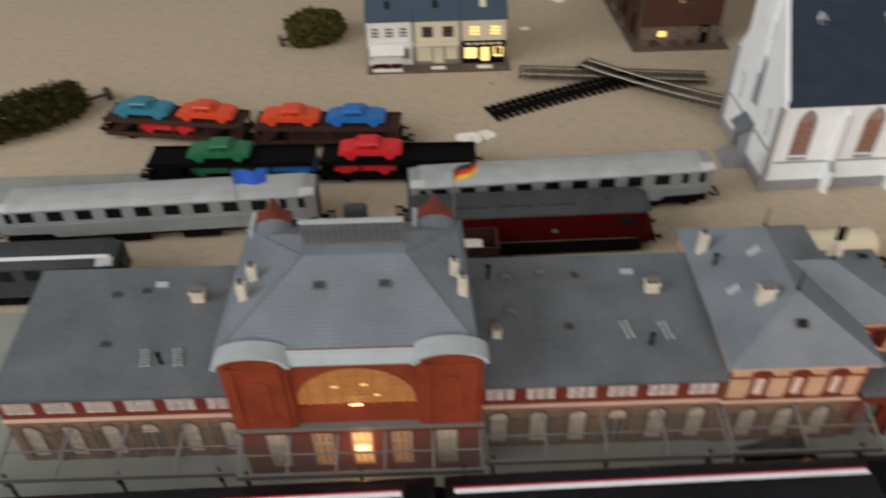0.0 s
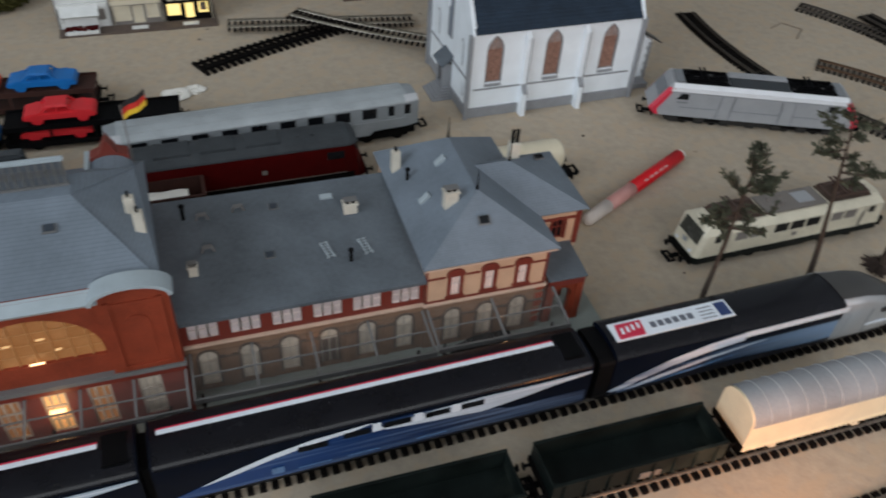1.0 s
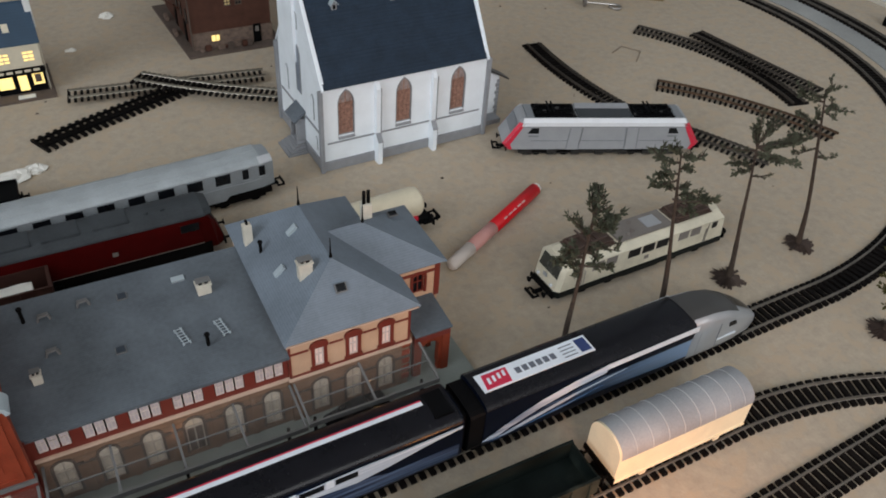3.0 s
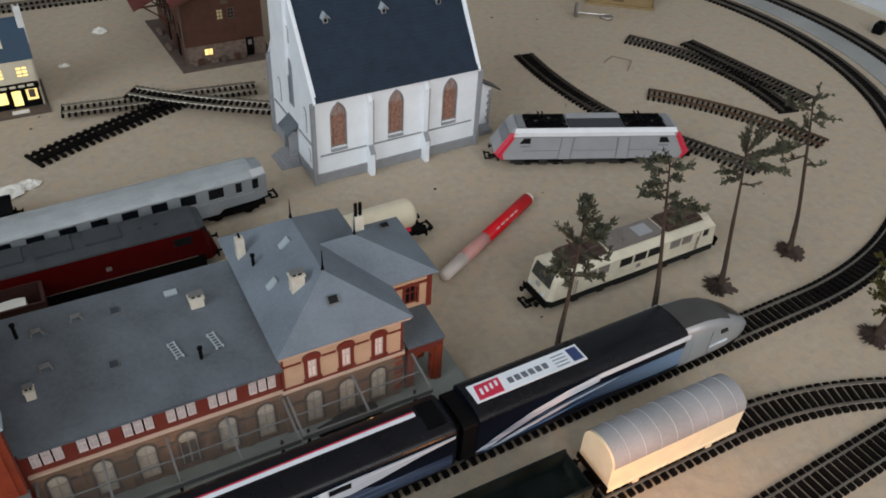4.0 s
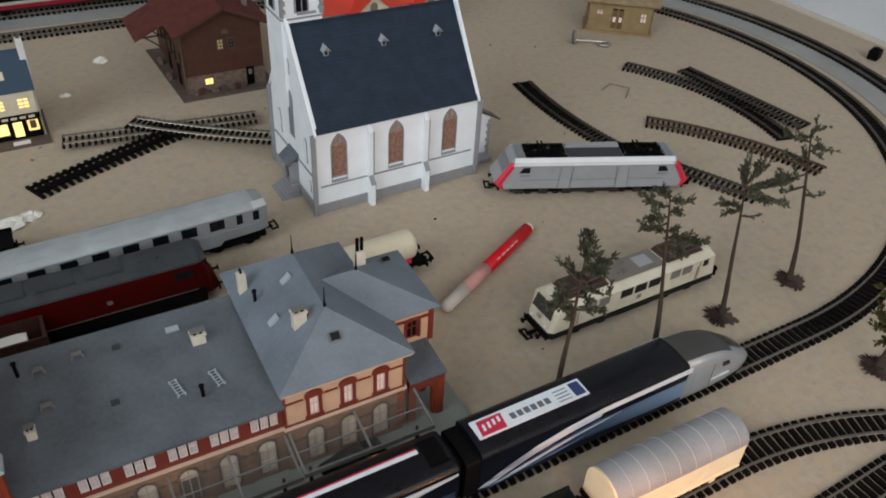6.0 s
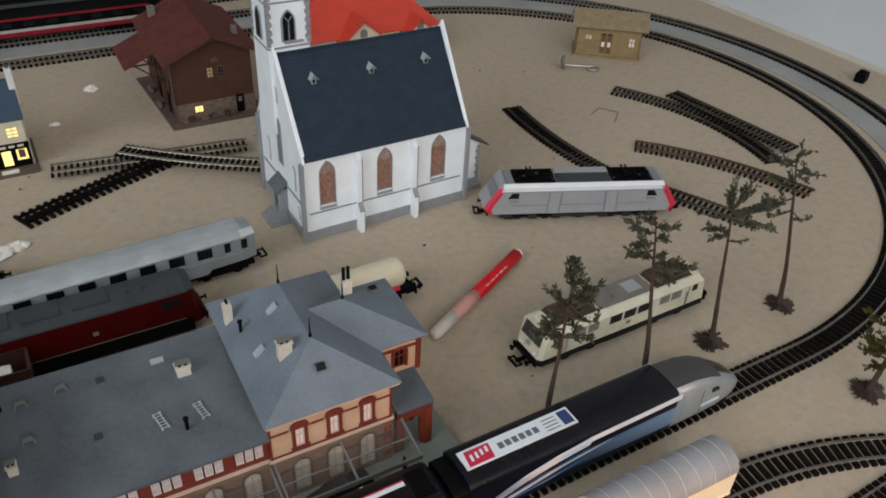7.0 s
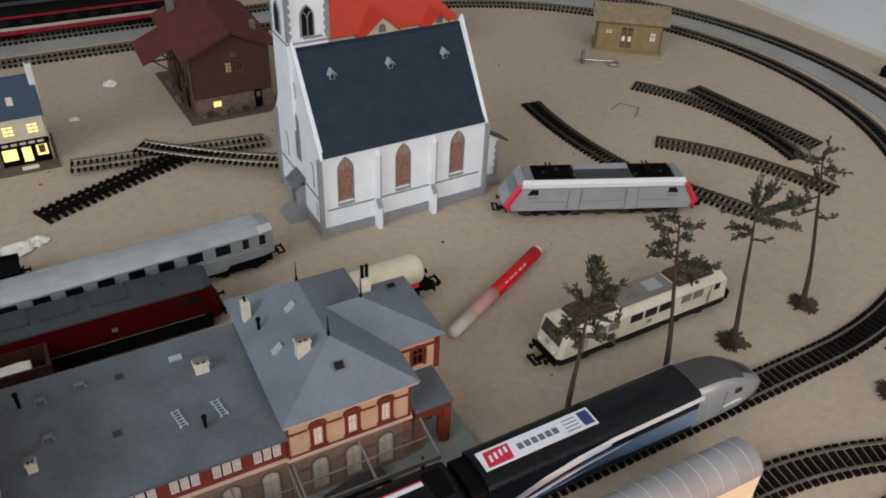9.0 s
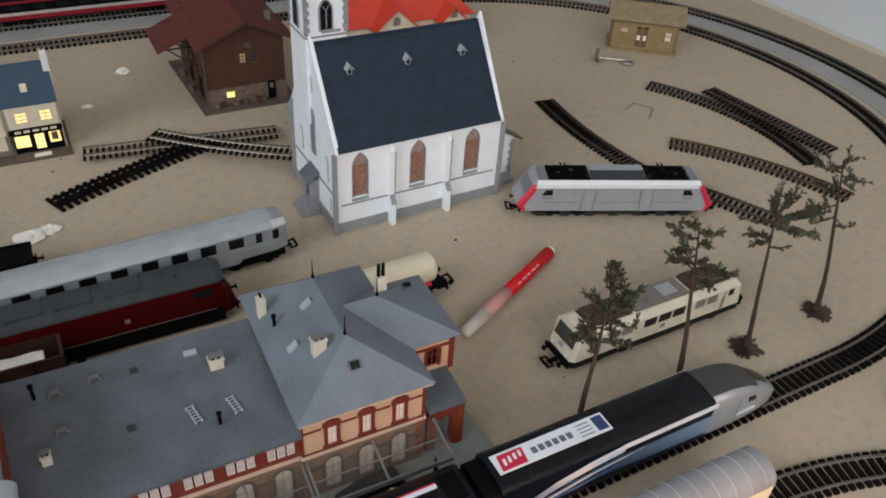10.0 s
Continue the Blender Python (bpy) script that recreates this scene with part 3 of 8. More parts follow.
def window_set(parent, cx, z0, w, h, y, bars=1, head="flat", material=None, frame=None, t=0.0009, cross=1):
    """A window with its frame, glazing bars and pane, facing -y. y: the pane's place."""
    material, frame = material or WINLIT, frame or WINWHITE
    out = rect(cx, z0, w, h) if head == "flat" else (arch(cx, z0, w, h, w / 2) if head == "round" else gothic(cx, z0, w, h))
    win = part("window", Mesh().prism(out, "y", y, y + t), material, parent)
    f = Mesh()
    b = w * 0.09 + 0.0002
    f.box(cx - w / 2, cx - w / 2 + b, y - t, y - 0.00005, z0, z0 + h * (0.72 if head != "flat" else 1))
    f.box(cx + w / 2 - b, cx + w / 2, y - t, y - 0.00005, z0, z0 + h * (0.72 if head != "flat" else 1))
    f.box(cx - w / 2 + b, cx + w / 2 - b, y - t, y - 0.00005, z0, z0 + b)
    if head == "flat":
        f.box(cx - w / 2 + b, cx + w / 2 - b, y - t, y - 0.00005, z0 + h - b, z0 + h)
    for i in range(bars):
        x = cx + w * ((i + 1) / (bars + 1) - 0.5)
        f.box(x - b * 0.4, x + b * 0.4, y - t * 1.1, y - 0.0001, z0 + b, z0 + h - b)
    for i in range(cross):
        z = z0 + h * (i + 1) / (cross + 1) * (1.15 if cross == 1 else 1)
        f.box(cx - w / 2 + b, cx + w / 2 - b, y - t * 1.2, y - 0.0002, z - b * 0.4, z + b * 0.4)
    part("frame", f, frame, win)
    return win


def hood(parent, cx, z0, w, h, y, material, head="round", wide=0.0022, t=0.0012):
    """A raised surround over a window."""
    m = Mesh()
    if head == "round":
        inner, outer = arch(cx, z0, w, h, w / 2, 12)[2:], arch(cx, z0, w + 2 * wide, h + wide, w / 2 + wide, 12)[2:]
    else:
        inner, outer = arch(cx, z0, w, h, h * 0.18, 12)[2:], arch(cx, z0, w + 2 * wide, h + wide, h * 0.22, 12)[2:]
    for a, b, c, d in zip(inner, inner[1:], outer[1:], outer):
        m.prism([a, b, c, d], "y", y - t, y)
    m.box(cx - w / 2 - wide, cx - w / 2, y - t, y, z0, inner[-1][1])
    m.box(cx + w / 2, cx + w / 2 + wide, y - t, y, z0, inner[0][1])
    return part("window_surround", m, material, parent)


def wing(x0, x1, n, mirror=False):
    """A two-storey wing: arched windows below, rows of three small windows above, under a shallow roof."""
    yw, p = 0.3180, (x1 - x0) / n
    cs = [x0 + p * (i + 0.5) for i in range(n)]
    low = part("ground_floor_wall", wall(Mesh(), x0, x1, GZ, 0.0390, yw, yw + 0.003, [arch(c, 0.004, 0.0104, 0.0295, 0.0052) for c in cs]), SANDSTONE, station, "brown sandstone ground-floor wall")
    part("upper_wall", wall(Mesh(), x0, x1, 0.0412, 0.0612, yw, yw + 0.003, [rect(c, 0.0452, 0.0172, 0.0125) for c in cs]), REDTRIM, station, "dark red upper wall")
    part("back_wall", Mesh().box(x0, x1, 0.4090, 0.4120, GZ, 0.0685), SANDSTONE, station)
    part("string_course", Mesh().box(x0, x1, yw - 0.0016, yw + 0.002, 0.0390, 0.0412), CORNICE, station, "pale cornice band", bevel=0.0003)
    for i, c in enumerate(cs):
        window_set(station, c, 0.004, 0.0104, 0.0295, yw + 0.0016, bars=1, head="round", cross=2, material=ARCHPANE, frame=CREAMBAR)
        if i == 3:      # a doorway: the arched light stays above two dark door leaves
            for s_ in (-1, 1):
                part("door_leaf", Mesh().box(c + s_ * 0.0024 - 0.0019, c + s_ * 0.0024 + 0.0019, yw + 0.0001, yw + 0.0005, 0.0042, 0.0250), BASEBROWN, station, "dark brown door leaf")
            part("door_transom", Mesh().box(c - 0.0052, c + 0.0052, yw - 0.0002, yw + 0.0005, 0.0251, 0.0262), CREAMBAR, station)
        hood(station, c, 0.004, 0.0104, 0.0295, yw, BASEBROWN, wide=0.0016, t=0.0007)
        for k in (-1, 0, 1):
            window_set(station, c + k * 0.0058, 0.0455, 0.0047, 0.0118, yw + 0.0008, bars=1, cross=1, material=WINGPANE)
        if i:
            part("moulding", Mesh().box(c - p + 0.0068, c - 0.0068, yw - 0.0011, yw - 0.0001, 0.0266, 0.0282), BASEBROWN, station)
            part("pilaster", Mesh().box(c - p / 2 - 0.0016, c - p / 2 + 0.0016, yw - 0.0010, yw + 0.001, GZ, 0.0390), SANDSTONE, station, bevel=0.0002)
    e, r, ymid = 0.0632, 0.0712, 0.4155
    roof = Mesh()
    xr = x0 - (0.0085 if x0 > 0 else 0.0)      # runs on to the hall's set-back side wall
    roof.slab([(xr, 0.3150, e), (x1, 0.3150, e), (x1, ymid, r), (xr, ymid, r)], 0.0018)
    if xr < x0:
        part("side_return", Mesh().box(xr + 0.002, x0, yw, yw + 0.003, GZ, 0.0612), REDTRIM, station)
    rf = part("wing_roof", roof, FLATROOF, station, "dark grey shallow roof")
    for k in range(1, 8):
        x = x0 + (x1 - x0) * (k + 0.12 * math.sin(k * 2.3)) / 8
        part("roof_seam", Mesh().slab([(x - 0.0004, 0.3152, e + 0.00012), (x + 0.0004, 0.3152, e + 0.00012), (x + 0.0004, ymid, r + 0.00012), (x - 0.0004, ymid, r + 0.00012)], 0.0006), FLATROOF, station)
    part("gutter", Mesh().box(x0, x1, 0.3136, 0.3152, e - 0.0024, e - 0.0002), FLATROOF, station)
    return rf


wing(0.0665, 0.2095, 6)
wing(-0.2145, -0.0725, 6)
ROOF_SLOPE = (0.0712 - 0.0632) / (0.4155 - 0.315)


def on_wing(y):
    return 0.0632 + (y - 0.315) * ROOF_SLOPE


# the end pavilion
PX0, PX1, PY0, PY1 = 0.2098, 0.2895, 0.3165, 0.4345
pcs = [PX0 + (PX1 - PX0) * k for k in (0.235, 0.513, 0.790)]
part("pavilion_ground_wall", wall(Mesh(), PX0, PX1, GZ, 0.0390, PY0, PY0 + 0.003, [arch(c, 0.004, 0.0104, 0.0285, 0.0052) for c in pcs]), SANDSTONE, station)
part("pavilion_upper_wall", wall(Mesh(), PX0, PX1, 0.0412, 0.0725, PY0, PY0 + 0.003, [rect(c, 0.0455, 0.0058, 0.0158) for c in pcs]), CREAMWALL, station, "peach plaster upper wall")
part("pavilion_cornice", Mesh().box(PX0 - 0.0015, PX1 + 0.0015, PY0 - 0.0018, PY0 + 0.002, 0.0390, 0.0412), CORNICE, station, bevel=0.0003)
part("pavilion_side_wall", Mesh().box(PX1 - 0.003, PX1, PY0 + 0.003, PY1, GZ, 0.0725), CREAMWALL, station)
part("pavilion_side_wall", Mesh().box(PX0, PX0 + 0.003, PY0 + 0.003, PY1, GZ, 0.0725), CREAMWALL, station)
part("pavilion_back_wall", Mesh().box(PX0 + 0.003, PX1 - 0.003, PY1 - 0.003, PY1, GZ, 0.0725), CREAMWALL, station)
for c in pcs:
    window_set(station, c, 0.004, 0.0104, 0.0285, PY0 + 0.0016, bars=1, head="round", cross=2, material=ARCHPANE, frame=CREAMBAR)
    hood(station, c, 0.004, 0.0104, 0.0285, PY0, BASEBROWN, wide=0.0015, t=0.0008)
    window_set(station, c, 0.0455, 0.0058, 0.0158, PY0 + 0.0009, bars=1, cross=1)
    for s in (-1, 1):
        part("window_surround", Mesh().box(min(c + s * 0.0029, c + s * 0.0050), max(c + s * 0.0029, c + s * 0.0050), PY0 - 0.0011, PY0 - 0.0001, 0.0436, 0.0614), REDTRIM, station)
    part("window_pediment", Mesh().prism(arch(c, 0.0615, 0.0118, 0.0054, 0.0036), "y", PY0 - 0.0015, PY0 - 0.0001), REDTRIM, station, "dark red arched window head")
    part("window_sill", Mesh().box(c - 0.0060, c + 0.0060, PY0 - 0.0014, PY0 - 0.0001, 0.0436, 0.0452), REDTRIM, station)
moulds = [PX0] + [v for c in pcs for v in (c - 0.0067, c + 0.0067)] + [PX1]
for k in range(0, len(moulds), 2):
    part("moulding", Mesh().box(moulds[k], moulds[k + 1], PY0 - 0.0008, PY0 - 0.0001, 0.0258, 0.0274), BASEBROWN, station)
    part("frieze", Mesh().box(moulds[k], moulds[k + 1], PY0 - 0.0008, PY0 - 0.0001, 0.0606, 0.0618), REDTRIM, station)
part("sill_band", Mesh().box(PX0, PX1, PY0 - 0.0007, PY0 - 0.0001, 0.0413, 0.0426), REDTRIM, station)
for x in (PX0, PX1 - 0.001):
    part("pilaster", Mesh().box(x - 0.0004, x + 0.0010, PY0 - 0.0007, PY0 - 0.0001, 0.0414, 0.0695), REDTRIM, station)
for z in (0.008, 0.0155, 0.023, 0.0305, 0.038):
    part("corner_stone", Mesh().box(PX1 - 0.005, PX1 + 0.0006, PY0 - 0.0007, PY0 + 0.004, z - 0.0022, z + 0.0022), BRICKRED, station)


def hip(m, x0, x1, y0, y1, ez, ridge, rz, thick=0.0016):
    """A hipped roof; ridge: its two ends."""
    (ax, ay), (bx, by) = ridge
    a, b = (ax, ay, rz), (bx, by, rz)
    c = [(x0, y0, ez), (x1, y0, ez), (x1, y1, ez), (x0, y1, ez)]
    if abs(by - ay) > abs(bx - ax):      # ridge runs away from the viewer
        for q in ([c[0], c[1], a], [c[1], c[2], b, a], [c[2], c[3], b], [c[3], c[0], a, b]):
            m.slab(q, thick)
    else:
        for q in ([c[0], c[1], b, a], [c[1], c[2], b], [c[2], c[3], a, b], [c[3], c[0], a]):
            m.slab(q, thick)
    return m


EX0, EX1, EY0, EY1, EZ, RZ = 0.2068, 0.2950, 0.3130, 0.4385, 0.0725, 0.1015
part("pavilion_roof", hip(Mesh(), EX0, EX1, EY0, EY1, EZ, ((0.2490, 0.3455), (0.2490, 0.4035)), RZ), SLATE, station, "blue-grey slate hipped roof")
part("eaves_board", Mesh().box(EX0 + 0.001, EX1 - 0.001, EY0 + 0.001, EY0 + 0.003, EZ - 0.0028, EZ - 0.0017), CORNICE, station)
east = hip(Mesh(), 0.2500, 0.3295, 0.3440, 0.4110, EZ + 0.0006, ((0.2505, 0.3775), (0.2830, 0.3775)), 0.0955)
part("east_roof", east, SLATE, station, "blue-grey slate hipped roof")
part("east_wall", wall(Mesh(), PX1, 0.3255, GZ, 0.0725, 0.3480, 0.351, [rect(0.3105, 0.048, 0.0085, 0.0165)]), CREAMWALL, station)
part("east_wall", wall(Mesh(), 0.351, 0.4070, GZ, 0.0725, 0.3225, 0.3255, [], "x"), CREAMWALL, station)
part("east_wall", Mesh().box(PX1, 0.3225, 0.404, 0.407, GZ, 0.0725), CREAMWALL, station)
window_set(station, 0.3105, 0.048, 0.0085, 0.0165, 0.3494, material=DARKGLASS, frame=REDTRIM)
hood(station, 0.3105, 0.048, 0.0085, 0.0165, 0.348, REDTRIM, head="flat", wide=0.0018)
part("corner_post", Mesh().box(0.3225, 0.3262, 0.3470, 0.351, 0.042, 0.0725), REDTRIM, station)
part("frieze", Mesh().box(PX1, 0.3225, 0.3472, 0.348, 0.0640, 0.0660), REDTRIM, station)
# the arched porch beside it
part("porch_roof", Mesh().slab([(0.2940, 0.3165, 0.0405), (0.3215, 0.3165, 0.0405), (0.3215, 0.3485, 0.0440), (0.2940, 0.3485, 0.0440)], 0.0016), FLATROOF, station, "flat dark porch roof")
part("porch_front", wall(Mesh(), 0.2946, 0.3190, GZ, 0.0388, 0.3185, 0.3222, [arch(0.3068, GZ, 0.0130, 0.030, 0.0065)]), BRICKRED, station, "red brick porch arch")
part("porch_side", wall(Mesh(), 0.3222, 0.3470, GZ, 0.0388, 0.3158, 0.3190, [arch(0.3340, GZ, 0.0120, 0.030, 0.006)], "x"), BRICKRED, station)
part("porch_cornice", Mesh().box(0.2940, 0.3205, 0.3172, 0.3184, 0.0335, 0.0388), REDTRIM, station)
part("porch_pier", Mesh().box(0.3150, 0.3206, 0.3170, 0.3215, GZ, 0.0335), BRICKRED, station, bevel=0.0003)


def chimney(parent, x, y, z, w, d, h, pots=2, crown=True):
    c = part("chimney", Mesh().box(x - w / 2, x + w / 2, y - d / 2, y + d / 2, z - 0.006, z + h), CHIMNEY, parent, "cream chimney stack", bevel=0.0003)
    if crown:
        part("crown", Mesh().box(x - w * 0.58, x + w * 0.58, y - d * 0.58, y + d * 0.58, z + h, z + h + 0.0009), CHIMNEY, c)
    for i in range(pots):
        px = x + (i - (pots - 1) / 2) * w * 0.42
        part("pot", Mesh().box(px - w * 0.12, px + w * 0.12, y - d * 0.3, y + d * 0.3, z + h + 0.0009, z + h + 0.0028), DARKMETAL, c)
    if crown:
        part("cap", Mesh().box(x - w * 0.52, x + w * 0.52, y - d * 0.42, y + d * 0.42, z + h + 0.0028, z + h + 0.0034), CANOPYFRAME, c)
    return c


def vent(parent, x, y, z, h, r=0.0011):
    v = part("vent_pipe", Mesh().cyl((x, y, z - 0.003), (x, y, z + h), r, 8), DARKMETAL, parent, "dark vent pipe")
    part("vent_cap", Mesh().cyl((x, y, z + h), (x, y, z + h + 0.0012), r * 1.5, 8), DARKMETAL, v)
    return v


def skylight(parent, x, y, z, w, d, rise, material):
    f = Mesh().slab([(x - w / 2, y - d / 2, z + 0.0012), (x + w / 2, y - d / 2, z + 0.0012), (x + w / 2, y + d / 2, z + d * rise + 0.0012), (x - w / 2, y + d / 2, z + d * rise + 0.0012)], 0.0016)
    s = part("roof_light", f, material, parent)
    part("roof_light_frame", Mesh().slab([(x - w * 0.62, y - d * 0.62, z + 0.0004), (x + w * 0.62, y - d * 0.62, z + 0.0004), (x + w * 0.62, y + d * 0.62, z + d * 1.12 * rise + 0.0006), (x - w * 0.62, y + d * 0.62, z + d * 1.12 * rise + 0.0006)], 0.001), CANOPYFRAME, s)
    return s


def step_ladder(parent, x, y, z, rise):
    """A short white roof ladder that lies on the slope: two rails, six rungs, four feet."""
    def at(u, v, h):
        """u across, v up the ladder, which lies a little askew."""
        xx, yy = x + u - v * 0.22, y + v + u * 0.15
        return xx, yy, z + (yy - y) * rise + h
    ladder = part("roof_ladder", Mesh().cyl(at(-0.0017, -0.0008, 0.0012), at(-0.0017, 0.0128, 0.0012), 0.0004, 6), ROOFEDGE, parent, "small pale roof ladder")
    part("ladder_rail", Mesh().cyl(at(0.0017, -0.0008, 0.0012), at(0.0017, 0.0128, 0.0012), 0.0004, 6), ROOFEDGE, ladder)
    for k in range(6):
        v = 0.0004 + k * 0.0023
        part("rung", Mesh().cyl(at(-0.0026, v, 0.0013), at(0.0026, v, 0.0013), 0.0003, 5), ROOFEDGE, ladder)
    for v in (0.0, 0.0115):
        for u in (-0.0022, 0.0022):
            part("foot", Mesh().cyl(at(u, v, -0.0004), at(u, v, 0.0024), 0.0004, 5), ROOFEDGE, ladder)
    return ladder


for x, y, w, d, h in ((0.1782, 0.3830, 0.0085, 0.006, 0.0065), (0.0783, 0.3500, 0.0052, 0.0045, 0.0060), (-0.1070, 0.3863, 0.0085, 0.006, 0.0065)):
    chimney(station, x, y, on_wing(y), w, d, h, pots=2)
for x, y in ((0.1583, 0.3453), (0.1814, 0.3437), (-0.1289, 0.3345), (-0.1097, 0.3344)):
    step_ladder(station, x, y, on_wing(y), ROOF_SLOPE)
for x, y, h in ((0.1694, 0.3404, 0.008), (0.0763, 0.3970, 0.010), (-0.1201, 0.3369, 0.008)):
    vent(station, x, y, on_wing(y), h)
for x, y in ((0.1229, 0.3550), (0.1315, 0.3967), (-0.1572, 0.3518), (-0.1607, 0.3916), (-0.1421, 0.3942)):
    skylight(station, x, y, on_wing(y), 0.0050, 0.0042, ROOF_SLOPE, SKYGLASS)
for x, y in ((0.1657, 0.3977), (-0.1331, 0.3981)):
    part("dormer_hood", Mesh().slab([(x - 0.004, y - 0.001, on_wing(y) + 0.0012), (x + 0.004, y - 0.001, on_wing(y) + 0.0012), (x + 0.004, y + 0.003, on_wing(y) + 0.0018), (x - 0.004, y + 0.003, on_wing(y) + 0.0018)], 0.0020), ROOFEDGE, station, "pale small dormer")
for x, y in ((0.1096, 0.3970), (0.0882, 0.3651), (0.0873, 0.3938)):
    g = on_wing(y)
    part("snow_guard", Mesh().prism([(x - 0.0042, g), (x - 0.0030, g), (x - 0.0022, g + 0.0030), (x + 0.0020, g + 0.0034), (x + 0.0028, g), (x + 0.0042, g), (x + 0.0026, g + 0.0046), (x - 0.0028, g + 0.0042)], "y", y, y + 0.0026), CANOPYFRAME, station, "small grey roof hood")
SL = (RZ - EZ) / 0.0425


def on_pav_west(x):
    return EZ + (x - EX0) * SL


chimney(station, 0.2150, 0.4085, on_pav_west(0.2150), 0.0056, 0.0056, 0.0140, pots=1, crown=False)
chimney(station, 0.2335, 0.3495, on_pav_west(0.2335), 0.0085, 0.0060, 0.0090, pots=2)
vent(station, 0.2185, 0.3920, on_pav_west(0.2185), 0.0075)
for x, y in ((0.2379, 0.3876), (0.2215, 0.3655)):
    z = on_pav_west(x)
    part("dormer_hood", Mesh().slab([(x - 0.003, y - 0.0022, z - 0.0006), (x + 0.003, y - 0.0022, z + 0.0052), (x + 0.003, y + 0.0022, z + 0.0052), (x - 0.003, y + 0.0022, z - 0.0006)], 0.0018), ROOFEDGE, station, "pale roof hatch")
skylight(station, 0.2490, 0.3300, EZ + 0.017 * (RZ - EZ) / 0.0325, 0.0058, 0.0036, (RZ - EZ) / 0.0325, DARKGLASS)
skylight(station, 0.3105, 0.3905, EZ + 0.0125, 0.0052, 0.0040, 0.0, DARKGLASS)
chimney(station, 0.2905, 0.3890, 0.0880, 0.0064, 0.0064, 0.0130, pots=0, crown=False)
for dx in (-0.0016, 0.0016):
    part("tall_pot", Mesh().cyl((0.2905 + dx, 0.3890, 0.1009), (0.2905 + dx, 0.3890, 0.1105), 0.0013, 8), DARKMETAL, station, "dark tall chimney pot")
for x, y, z in ((0.2490, 0.4035, RZ), (0.2490, 0.3460, RZ), (0.2830, 0.3775, 0.0955)):
    f = part("finial", Mesh().cyl((x, y, z - 0.001), (x, y, z + 0.015), 0.0007, 6, 0.0002), DARKMETAL, station, "thin dark roof finial")
    part("finial_knob", Mesh().cyl((x, y, z + 0.0005), (x, y, z + 0.003), 0.0012, 8, 0.0007), DARKMETAL, f)

# the brick hall in the middle
HX0, HX1, HY = -0.0728, 0.0668, 0.3005
HC = (HX0 + HX1) / 2
BAY = 0.0355
part("hall_wall", wall(Mesh(), HX0 + BAY, HX1 - BAY, 0.0485, 0.1075, HY + 0.003, HY + 0.006, [arch(HC, 0.0625, 0.0660, 0.0320, 0.0270, 16)]), BRICKRED, station, "orange-red brick hall front")
for c in (HX0 + BAY / 2, HX1 - BAY / 2):
    b = Mesh().prism(arch(c, 0.0485, BAY, 0.0627, 0.0080, 14), "y", HY, HY + 0.006)
    bay = part("brick_bay", b, BRICKRED, station, "orange-red brick corner bay")
    p = Mesh()
    for x in (c - BAY * 0.36, c + BAY * 0.36):
        p.box(x - 0.0016, x + 0.0016, HY - 0.0012, HY, 0.0500, 0.1010)
    p.box(c - BAY * 0.36, c + BAY * 0.36, HY - 0.0010, HY, 0.0500, 0.0530)
    p.box(c - BAY * 0.36, c + BAY * 0.36, HY - 0.0010, HY, 0.0975, 0.1000)
    p.prism(arch(c, 0.060, 0.0130, 0.030, 0.0065), "y", HY - 0.0007, HY)
    part("brick_panel", p, BRICKRED, bay)
    lip = Mesh()
    inner, outer = arch(c, 0.10, BAY + 0.001, 0.0112, 0.0082, 16)[2:], arch(c, 0.10, BAY + 0.0055, 0.0130, 0.0095, 16)[2:]
    for a, bb, cc, d in zip(inner, inner[1:], outer[1:], outer):
        lip.prism([a, bb, cc, d], "y", HY - 0.0040, HY + 0.0080)
    part("curved_eave", lip, ROOFEDGE, station, "pale grey curved eave")
part("hall_ground_wall", wall(Mesh(), HX0, HX1, GZ, 0.0480, HY + 0.003, HY + 0.006, [rect(HC + k * 0.0165, 0.006, 0.0125, 0.032) for k in (-3, -1.4, 0, 1.4, 3)]), REDTRIM, station, "dark red ground floor of the hall")
for k in (-3, -1.4, 0, 1.4, 3):
    window_set(station, HC + k * 0.0165, 0.006, 0.0125, 0.032, HY + 0.0046, bars=2, cross=2, material=LAMPPANE if k == 0 else ARCHPANE if abs(k) == 3 else HALLGLOW, frame=CREAMBAR)
part("hall_band", Mesh().box(HX0 - 0.001, HX1 + 0.001, HY - 0.0012, HY + 0.003, 0.0458, 0.0486), CANOPYFRAME, station)
gl = part("hall_window", Mesh().prism(arch(HC, 0.0625, 0.0660, 0.0320, 0.0270, 16), "y", HY + 0.0052, HY + 0.0058), HALLGLOW, station, "glowing amber half-round hall window")
for i in range(-3, 4):
    x = i * 0.0088
    top = 0.0675 + 0.0270 * math.sqrt(max(0.0, 1 - (x / 0.033) ** 2))
    part("glazing_bar", Mesh().box(HC + x - 0.0003, HC + x + 0.0003, HY + 0.0036, HY + 0.0051, 0.0630, top - 0.0004), AMBERBAR, gl)
for z in (0.0705, 0.0780, 0.0860):
    w = 0.033 * math.sqrt(max(0.02, 1 - ((z - 0.0675) / 0.0270) ** 2))
    part("glazing_bar", Mesh().box(HC - w, HC + w, HY + 0.0034, HY + 0.0035, z - 0.0003, z + 0.0003), AMBERBAR, gl)
